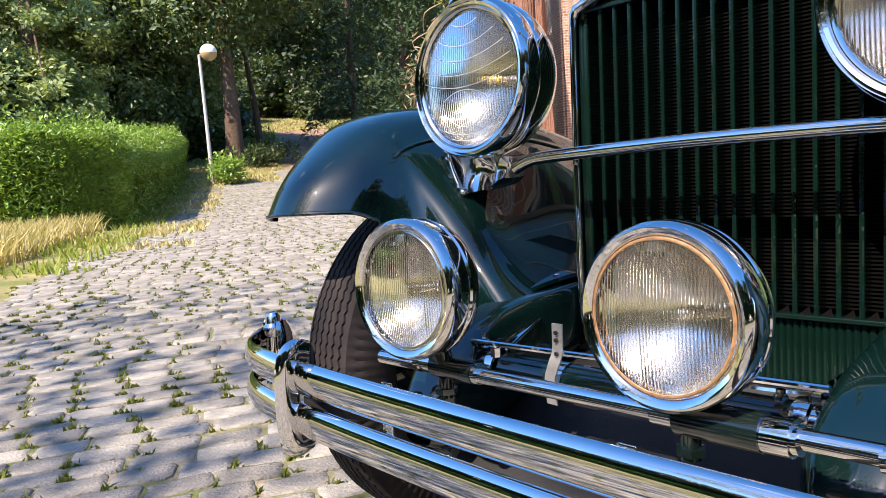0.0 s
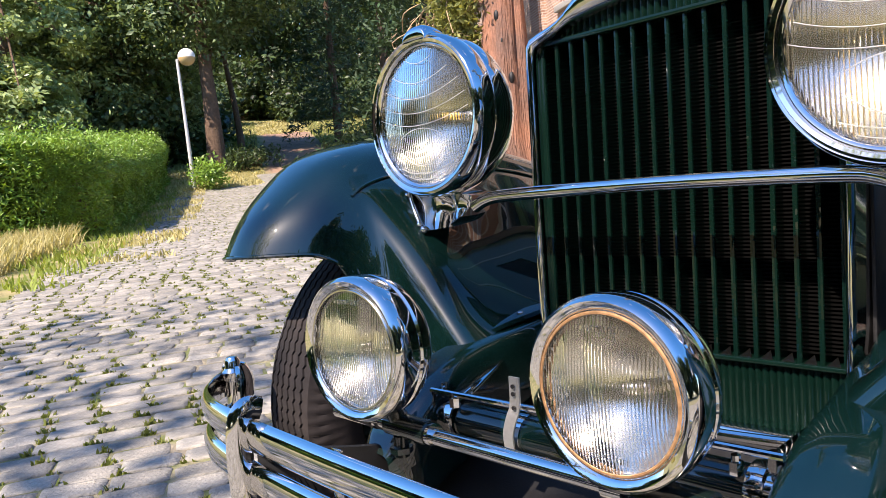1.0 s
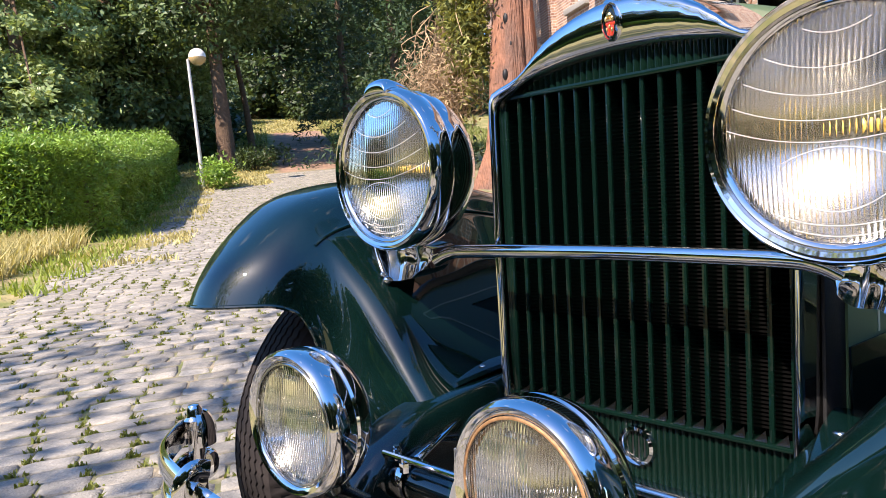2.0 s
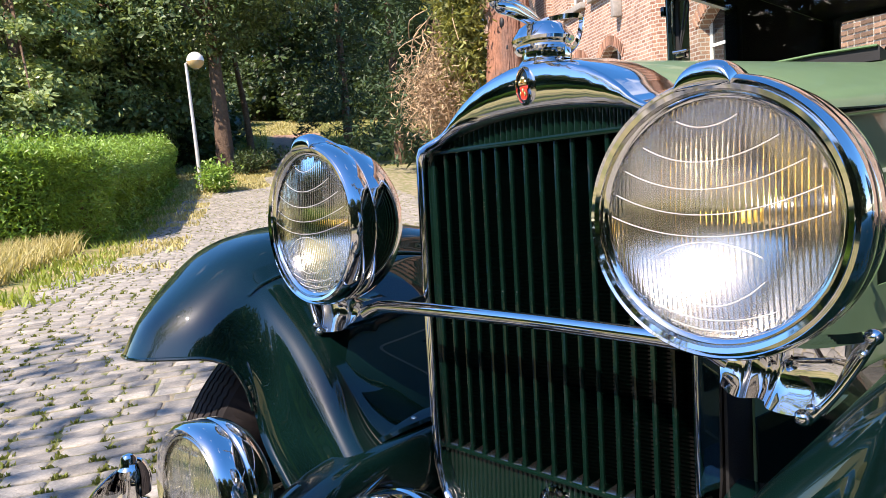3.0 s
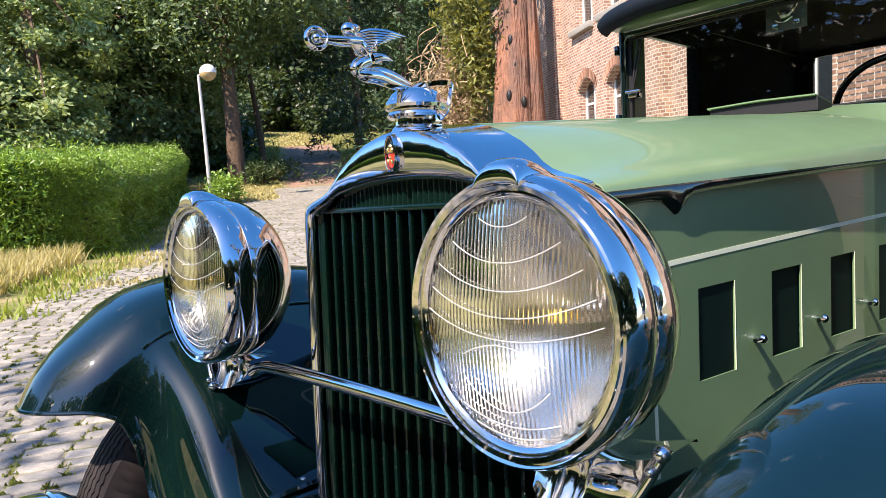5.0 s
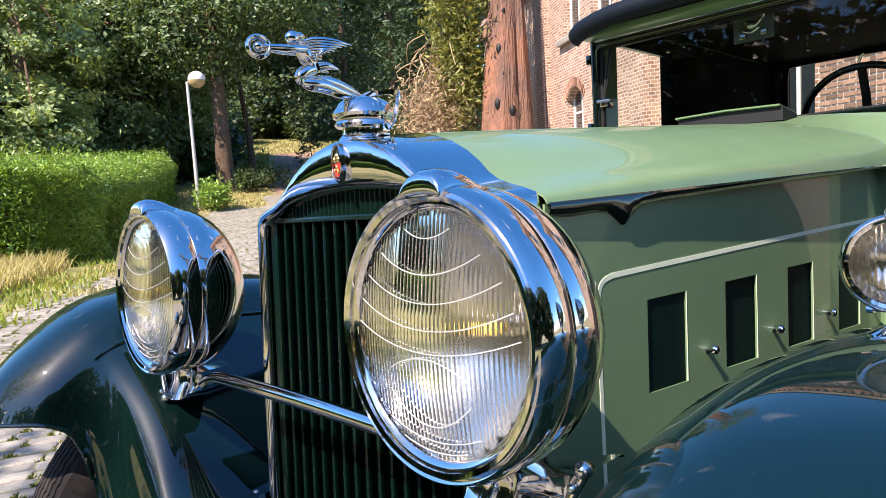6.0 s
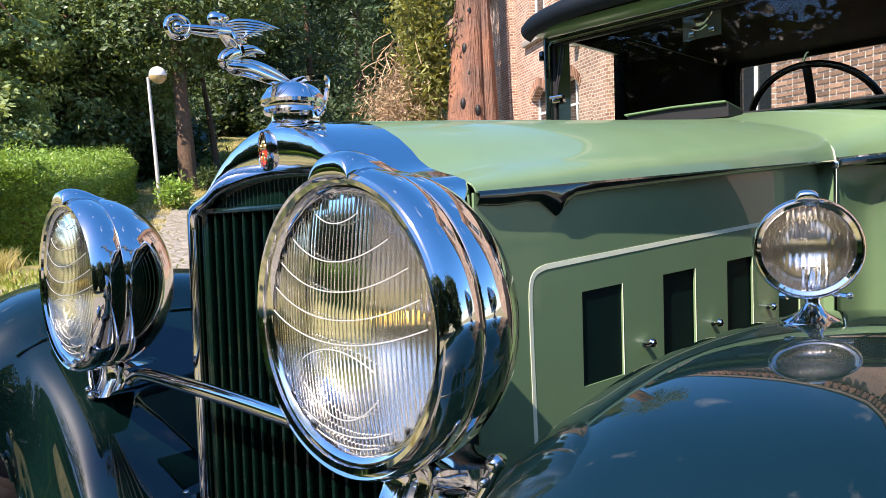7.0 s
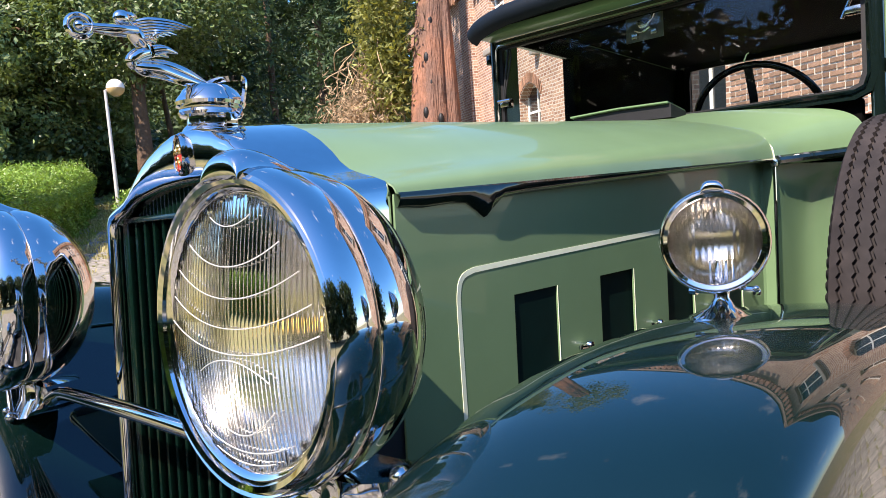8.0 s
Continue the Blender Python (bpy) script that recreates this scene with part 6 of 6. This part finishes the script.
# hedge ---------------------------------------------------------------
def hedge(name, a0, a1, c0, c1, h, n, size, label):
    """A loose clipped hedge along the road: dark inside, fresh shoots on top."""
    ob = new(name)
    tagged(ob, label, "hedge")
    u = rng.random((n, 3))
    a = a0 + (a1 - a0) * u[:, 0]
    face = rng.random(n)
    c = c0 + (c1 - c0) * u[:, 1]
    z = h * (u[:, 2] ** 0.8)
    k = face < 0.36
    c[k] = c1 - 0.24 * rng.random(k.sum()) ** 1.5 - 0.10 * np.sin(a[k] * 2.1) - 0.18 * np.sin(z[k] * 2.6)
    k = (face >= 0.36) & (face < 0.74)
    z[k] = h - 0.40 * rng.random(k.sum()) ** 1.3 + 0.10 * np.sin(a[k] * 1.9) + 0.10 * np.sin(c[k] * 3 + a[k])
    k = (face >= 0.74) & (face < 0.90)
    a[k] = a0 + 0.5 * rng.random(k.sum()) ** 1.5 + 0.15 * np.sin(c[k] * 3)
    u, v = np.clip((a0 + 2.0 - a) / 2.0, 0, 1), np.clip((c - c1 + 2.0) / 2.0, 0, 1)     # the near corner is rounded off
    far_out = np.maximum(1.0, np.hypot(u, v))
    a, c = np.where(u > 0, a0 + 2.0 - 2.0 * u / far_out, a), np.where(v > 0, c1 - 2.0 + 2.0 * v / far_out, c)
    swell = np.array([noise.noise((p * 0.9, q * 0.9, 2.0)) for p, q in zip(a, c)])
    z = z * (1 + 0.16 * swell)
    round_off = np.clip((z - h + 0.55) / 0.55, 0, 1) ** 2 * 0.35
    c = np.where(c > (c0 + c1) / 2, c - round_off, c + round_off)
    x, y = a * RA.x + c * RC.x, a * RA.y + c * RC.y
    g = np.array([height(p, q) for p, q in zip(x, y)])
    v, f = leaf_mesh(np.stack([x, y, g + z], 1), size, long=3.2, up=0.45)
    quick("foliage", v, f, LEAF_HEDGE, ob)
    # upright shoots
    m = n // 16
    a, c = a0 + (a1 - a0) * rng.random(m), c0 + 0.2 + (c1 - c0 - 0.4) * rng.random(m)
    hh = 0.12 + 0.5 * rng.random(m) ** 2
    pts = []
    for j in range(6):
        x, y = a * RA.x + c * RC.x, a * RA.y + c * RC.y
        pts.append(np.stack([x - 0.05 * j * hh, y - 0.03 * j * hh, np.array([height(p, q) for p, q in zip(x, y)]) + h - 0.08 + hh * j / 5], 1))
    v, f = leaf_mesh(np.concatenate(pts), size * 0.9, long=2.4, up=0.2)
    tagged(quick("shoot", v, f, LEAF_HEDGE, ob), kind="stuff")
    # solid core added inside so that no sun passes through the leaves
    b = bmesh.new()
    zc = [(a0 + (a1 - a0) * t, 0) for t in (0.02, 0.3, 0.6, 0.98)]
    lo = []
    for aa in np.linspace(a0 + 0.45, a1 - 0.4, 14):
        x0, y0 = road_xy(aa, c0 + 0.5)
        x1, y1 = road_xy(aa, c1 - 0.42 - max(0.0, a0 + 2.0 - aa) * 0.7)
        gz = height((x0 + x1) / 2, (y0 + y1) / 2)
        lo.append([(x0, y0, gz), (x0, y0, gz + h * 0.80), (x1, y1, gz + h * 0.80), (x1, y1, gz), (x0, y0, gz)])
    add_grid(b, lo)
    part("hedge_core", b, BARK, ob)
    return ob


hedge("hedge", 12.7, 31.5, -7.2, -2.70, 1.80, 120000, 0.040, "bushy green hedge with fresh shoots beside the road")
# low bushes at the hedge's end and by the trunk
for az, d, r, h, mat in ((154.9, 27.5, 0.8, 1.1, LEAF_HEDGE), (152.2, 33.5, 1.0, 1.1, LEAF_SHADE), (150.8, 35.0, 1.2, 1.2, LEAF_SHADE), (141.0, 45, 1.6, 1.3, LEAF_SHADE), (139.0, 36, 1.5, 1.2, LEAF_FIR), (137.8, 30, 0.6, 1.0, LEAF_HEDGE)):
    x, y, _ = at(az, d)
    g = height(x, y)
    ob = new("bush")
    tagged(ob, "low leafy bush growing at the verge", "bush", "verge bushes")
    cl = in_blob(60, (x, y, g + h * 0.5), (r, r, h * 0.6), 0.3)
    cl[:, 2] = np.maximum(cl[:, 2], g + 0.05)
    pts = np.repeat(cl, 26, 0) + rng.normal(size=(60 * 26, 3)) * 0.14
    v, f = leaf_mesh(pts, 0.075, long=1.9)
    quick("foliage", v, f, mat, ob)
    b = bmesh.new()
    for k in range(5):
        q = Vector(cl[k * 7])
        add_tube(b, [(x, y, g - 0.05), ((x + q.x) / 2, (y + q.y) / 2, g + 0.3), q], 0.02, 5)
    part("stems", b, BARK, ob)

# trees on the sunny side of the road, seen in the chrome and by their shade
for x, y, h, r, n, label in ((-2.3, -8.0, 7.6, 3.0, 3600, "young tree casting dappled shade on the cobbles"), (-33, -20, 9, 4.6, 9000, "leafy tree across the road"), (-26, -22, 10, 4.6, 9000, "leafy tree beyond the dry verge"),
                             (-11, -20, 9, 4.6, 9000, "leafy tree across the yard"), (-3, -21, 10, 4.6, 9000, "leafy tree on the far side of the yard"), (6, -20, 9.5, 4.6, 9000, "leafy tree at the yard's edge"), (-18.5, -21, 9.5, 4.6, 9000, "leafy tree beside the yard"), (13, -13, 10, 5.0, 9000, "tall leafy tree past the yard"), (16, -5, 11, 5.0, 9000, "tall leafy tree past the building"), (18, 4, 11, 5.0, 9000, "tall leafy tree beside the building")):
    if r < 3.5:
        tree("yard_tree", (x, y), 0.14, h, [((x, y, h), (r, r, r * 0.8), 0.7), ((x, y, h + 1.2), (r, r, r * 0.8), 0.5)], 150, n, 0.10, LEAF_SUN, label, clump_r=0.35, group="trees round the yard")
    else:
        tree("yard_tree", (x, y), 0.3, h * 0.6, [((x, y, h * 0.62), (r, r, r * 0.75), 0.6), ((x, y, h * 0.3), (r, r, r * 0.6), 0.5)], 300, int(n * 1.4), 0.40, LEAF_SHADE, label, clump_r=0.7, group="trees round the yard")
hedge("hedge", -12.0, 9.0, -16.5, -14.5, 1.8, 16000, 0.11, "far green hedge along the yard")

# lamp post -----------------------------------------------------------
x, y, _ = at(155.35, 28.0, eye=(0.58, -0.98))
g = height(x, y)
ob = new("street_lamp")
tagged(ob, "pale steel street lamp with a round glass globe", "lamp")
GLOBE = material("opal_globe", (0.82, 0.78, 0.70), 0.25, coat=0.6, vary=0.06, vary_scale=3)
GLOBE_LOW = material("amber_globe_underside", (0.48, 0.33, 0.15), 0.3, coat=0.6)
POLE = material("pale_grey_steel", (0.55, 0.53, 0.50), 0.45, 0.2, vary=0.12, vary_scale=6)
b = bmesh.new()
add_tube(b, [(x, y, g - 0.2), (x - 0.03, y, g + 2.5), (x - 0.07, y, 5.28)], 0.062, 12, [1.25, 1.0, 0.85])
part("pole", b, POLE, ob)
sd = Vector((0.42, 0.907, 0))
c = Vector((x - 0.07, y, 5.36)) + sd * 0.34
b = bmesh.new()
add_tube(b, [Vector((x - 0.07, y, 5.27)), c - Vector((0, 0, 0.06))], 0.035, 10)
add_rod(b, c - Vector((0, 0, 0.30)), c - Vector((0, 0, 0.18)), 0.10, 16)
part("arm", b, POLE, ob)
b = bmesh.new()
add_lathe(b, [(0.31 * math.cos(t), 0.31 * math.sin(t)) for t in [math.radians(v) for v in (-4, 8, 20, 32, 45, 58, 70, 80, 90)]], c, (0, 0, 1), 32)
part("globe", b, GLOBE, ob, "white glass upper half")
b = bmesh.new()
add_lathe(b, [(0.31 * math.cos(t), 0.31 * math.sin(t)) for t in [math.radians(v) for v in (-90, -80, -68, -55, -42, -28, -14, -4)]], c, (0, 0, 1), 32)
part("globe_underside", b, GLOBE_LOW, ob, "amber tinted lower half")

# grass ---------------------------------------------------------------
def blades(name, a0, a1, c0, c1, n, h, mat, label, keep, wide=0.008):
    a, c = a0 + (a1 - a0) * rng.random(n), c0 + (c1 - c0) * rng.random(n)
    k = np.array([keep(p, q) for p, q in zip(a, c)])
    return blades_at(name, a[k], c[k], h, mat, label, wide)


def blades_at(name, a, c, h, mat, label, wide):
    x, y = a * RA.x + c * RC.x, a * RA.y + c * RC.y
    g = np.array([height(p, q) for p, q in zip(x, y)])
    m = len(x)
    th = rng.random(m) * 2 * math.pi
    hh = h * (0.5 + rng.random(m))
    w = wide * (0.7 + 0.6 * rng.random(m))
    lean = rng.normal(size=(m, 2)) * 0.45 * hh[:, None]
    d = np.stack([np.cos(th) * w, np.sin(th) * w], 1)
    p = np.stack([x, y], 1)
    v = np.zeros((m, 5, 3))
    v[:, 0, :2], v[:, 1, :2] = p - d, p + d
    v[:, 2, :2], v[:, 3, :2] = p + lean * 0.4 + d * 0.7, p + lean * 0.4 - d * 0.7
    v[:, 4, :2] = p + lean
    v[:, 0:2, 2] = g[:, None]
    v[:, 2:4, 2] = (g + hh * 0.6)[:, None]
    v[:, 4, 2] = g + hh
    i = np.arange(m)[:, None] * 5
    f = np.concatenate([i + [0, 1, 2], i + [0, 2, 3], i + [3, 2, 4]])
    return tagged(quick(name, v.reshape(-1, 3), f, mat), label, "grass", kind="stuff")


GRASS_DRY = material("dry_grass", (0.44, 0.395, 0.19), 0.8, per_island=0.4, translucent=0.3)
GRASS_JOINT = material("joint_moss", (0.155, 0.18, 0.04), 0.8, per_island=0.5, translucent=0.3)
GRASS_GREEN = material("fresh_grass", (0.23, 0.29, 0.055), 0.7, per_island=0.4, translucent=0.35)


GRASS_BANK = material("sunny_bank_grass", (0.22, 0.245, 0.08), 0.8, per_island=0.4, translucent=0.3)


def patch(a, c, s=0.6, lo=0.0):
    return noise.noise((a * s, c * s, 3.3)) > lo


blades("dry_grass", 7.0, 12.9, -7.0, -3.1, 15000, 0.30, GRASS_DRY, "tall dry straw-coloured grass at the verge", lambda a, c: c < -3.35 + 0.35 * noise.noise((a * 0.8, 0, 0)) + max(0.0, (a - 10.5) * 0.22), 0.011)
blades("verge_grass", 7.0, 31.0, -6.5, -1.7, 16000, 0.10, GRASS_GREEN, "short green verge grass beside the cobbles", lambda a, c: c < -2.2 + 0.5 * noise.noise((a * 0.5, 1, 0)) and patch(a, c, 0.8, -0.25), 0.014)
blades("verge_grass", 9.0, 34.0, -3.6, -1.3, 9000, 0.08, GRASS_DRY, "thin dry verge grass beside the cobbles", lambda a, c: patch(a + 9, c, 0.7, -0.05), 0.016)
blades("path_grass", 25.0, 34.0, -3.2, 4.5, 15000, 0.10, GRASS_DRY, "sunlit dry grass where the cobbles end", lambda a, c: a > 26.6 + 1.2 * noise.noise((c * 0.5, 2, 0)) and (c < 0.7 + 0.5 * noise.noise((a, 5, 0)) or a > 31.2 and c < 1.1), 0.03)
blades("bank_grass", 34.0, 64.0, -3.0, 16.0, 26000, 0.16, GRASS_BANK, "grass bank beside the path", lambda a, c: not 0.9 < c - 0.045 * (a - 31) < 4.7, 0.04)

# pale straw blades put the far patch of sun into the grass colour
blades("dry_grass", 51.5, 63.0, 0.5, 13.0, 9000, 0.12, GRASS_DRY, "sunlit dry grass where the path leaves the shade", lambda a, c: True, 0.05)

# ---- cobbles and bricks, piece by piece ----
COBBLE = material("worn_setts", (0.285, 0.262, 0.222), 0.8, second=(0.205, 0.195, 0.172), second_scale=9.0, vary=0.26, vary_scale=70, bump=0.7, bump_scale=90, per_piece=0.24)
COBBLE_ALL = material("worn_setts_joined", (0.285, 0.262, 0.222), 0.8, second=(0.205, 0.195, 0.172), second_scale=9.0, vary=0.26, vary_scale=70, bump=0.7, bump_scale=90, per_island=0.24)
pavement = new("pavement")
tagged(pavement, "old worn grey cobblestone road with grassy joints", "pavement", kind="structure")


def sett(la, lc, r):
    """One sett with a worn, cushioned top: verts about its middle and faces."""
    v, n = [], 4
    rings = ((1.0, -0.05), (0.992, 0.002), (0.955, 0.0085), (0.70, 0.0105))
    k = 12
    jit = [1 + 0.05 * r.normal() for _ in range(k)]
    hz = [0.0014 * r.normal() for _ in range(k)]
    for s, z in rings:
        for j in range(k):
            a = 2 * math.pi * (j + 0.5) / k
            ca, sa = math.cos(a), math.sin(a)
            e = 0.27
            v.append((la / 2 * s * jit[j] * math.copysign(abs(ca) ** e, ca), lc / 2 * s * jit[(j + 5) % k] * math.copysign(abs(sa) ** e, sa), z + (hz[j] if z > 0 else 0)))
    f = []
    for i in range(len(rings) - 1):
        for j in range(k):
            q = (j + 1) % k
            f.append((i * k + j, i * k + q, (i + 1) * k + q, (i + 1) * k + j))
    f.append(tuple(range((len(rings) - 1) * k, len(rings) * k)))
    return v, f


pr = np.random.default_rng(11)
shapes = []
for i in range(14):
    v, f = sett(1.0, 1.0, pr)
    shapes.append((np.array(v), f))
kinds = []
for v, f in shapes[:8]:
    me = bpy.data.meshes.new("sett")
    me.from_pydata([(p[0] * 0.145, p[1] * 0.195, p[2]) for p in v], [], f)
    me.polygons.foreach_set("use_smooth", [True] * len(me.polygons))
    me.materials.append(COBBLE)
    kinds.append(me)
turn = Matrix(((RA.x, RC.x, 0, 0), (RA.y, RC.y, 0, 0), (0, 0, 1, 0), (0, 0, 0, 1)))
row_v, row_f, base, a, count, corners = [], [], 0, -5.5, 0, []
while a < 31.0:
    wa = 0.124 + 0.018 * (pr.random() - 0.5)
    c = -3.3 + 0.1 * pr.random()
    right = 6.5 if a < 16 else 4.5
    while c < right:
        wc = 0.20 + 0.05 * (pr.random() - 0.5)
        mid = (a + wa / 2 + 0.01 * pr.normal(), c + wc / 2)
        edge = -2.75 + 0.5 * noise.noise((a * 0.4, 7.0, 0)) + (0.5 if 11 < a < 20 else 0.0)
        if c > edge:
            corners.append((a, c, wc))
            x, y = road_xy(*mid)
            z = height(x, y) - 0.0045 + 0.0016 * pr.normal()
            spin, tx, ty = 2.5 * pr.normal(), 0.7 * pr.normal(), 0.7 * pr.normal()
            if 0.9 < mid[0] < 3.15 and -2.35 < mid[1] < 0.75 and count < 300:
                ob = new("sett", kinds[int(pr.integers(8))])
                ob.parent = pavement
                ob.matrix_local = Matrix.Translation((x, y, z)) @ turn @ pose(0, 0, 0, tx, ty, spin) @ Matrix.Diagonal(((wa - 0.006) / 0.145, (wc - 0.007) / 0.195, 1, 1))
                count += 1
            else:
                sv, sf = shapes[int(pr.integers(14))]
                m = np.array(Matrix.Translation((x, y, z)) @ turn @ pose(0, 0, 0, tx, ty, spin))
                p = sv * np.array([wa - 0.006, wc - 0.007, 1.0])
                row_v.append(p @ m[:3, :3].T + m[:3, 3])
                row_f += [tuple(i + base for i in f) for f in sf]
                base += len(sv)
        c += wc
    a += wa
rest = linked("setts", np.concatenate(row_v), row_f, COBBLE_ALL, pavement)
tagged(rest, kind="stuff")
# tufts and moss in the joints
ja, jc = [], []
for a, c, wc in corners:
    if a > 26 or a < 0.2:
        continue
    lush = noise.noise((a * 1.7, c * 1.7, 3.3)) + 0.5 * noise.noise((a * 5, c * 5, 1.0))
    if lush > -0.2:
        m = int((7 if a < 9 else 3) + (44 if a < 9 else 20) * min(max(lush, 0), 0.7))
        along = pr.random(m) < 0.6
        ja.append(a + np.where(along, 0.004 * pr.normal(size=m), 0.05 * pr.random(m)))
        jc.append(c + np.where(along, 0.35 * wc * (pr.random(m) - 0.3), 0.004 * pr.normal(size=m)))
blades_at("joint_grass", np.concatenate(ja), np.concatenate(jc), 0.018, GRASS_JOINT, "tufts of grass and moss between the cobbles", 0.0065)

# bricks of the wall stretch seen through the rear window, in alternating bond
bm = bmesh.new()
add_box(bm, 11.5, 13.85, -0.006, 0.0, 1.75, 2.85)
bed = part("brick_panel", bm, MORTAR, building, "mortar bed of the brickwork", smooth=False)
pieces = {}
for name_len in (0.198, 0.091):
    b = bmesh.new()
    add_box(b, -name_len / 2, name_len / 2, -0.014, 0.0, -0.0265, 0.0265, 0.004)
    me = bpy.data.meshes.new("brick")
    b.to_mesh(me)
    b.free()
    me.materials.append(BRICK_ONE)
    pieces[name_len] = me
for row in range(15):
    z = 1.79 + row * 0.0715
    s = 11.52 + (0.0 if row % 2 else -0.0)
    k = row % 2
    while s < 13.84:
        ln = 0.198 if k % 2 == 0 else 0.091
        if s + ln > 13.85:
            break
        ob = new("brick", pieces[ln])
        ob.parent = bed
        ob.location = (s + ln / 2, -0.006 + 0.002 * pr.normal(), z + 0.001 * pr.normal())
        ob.rotation_euler = (0, 0.006 * pr.normal(), 0)
        s += ln + 0.019
        k += 1
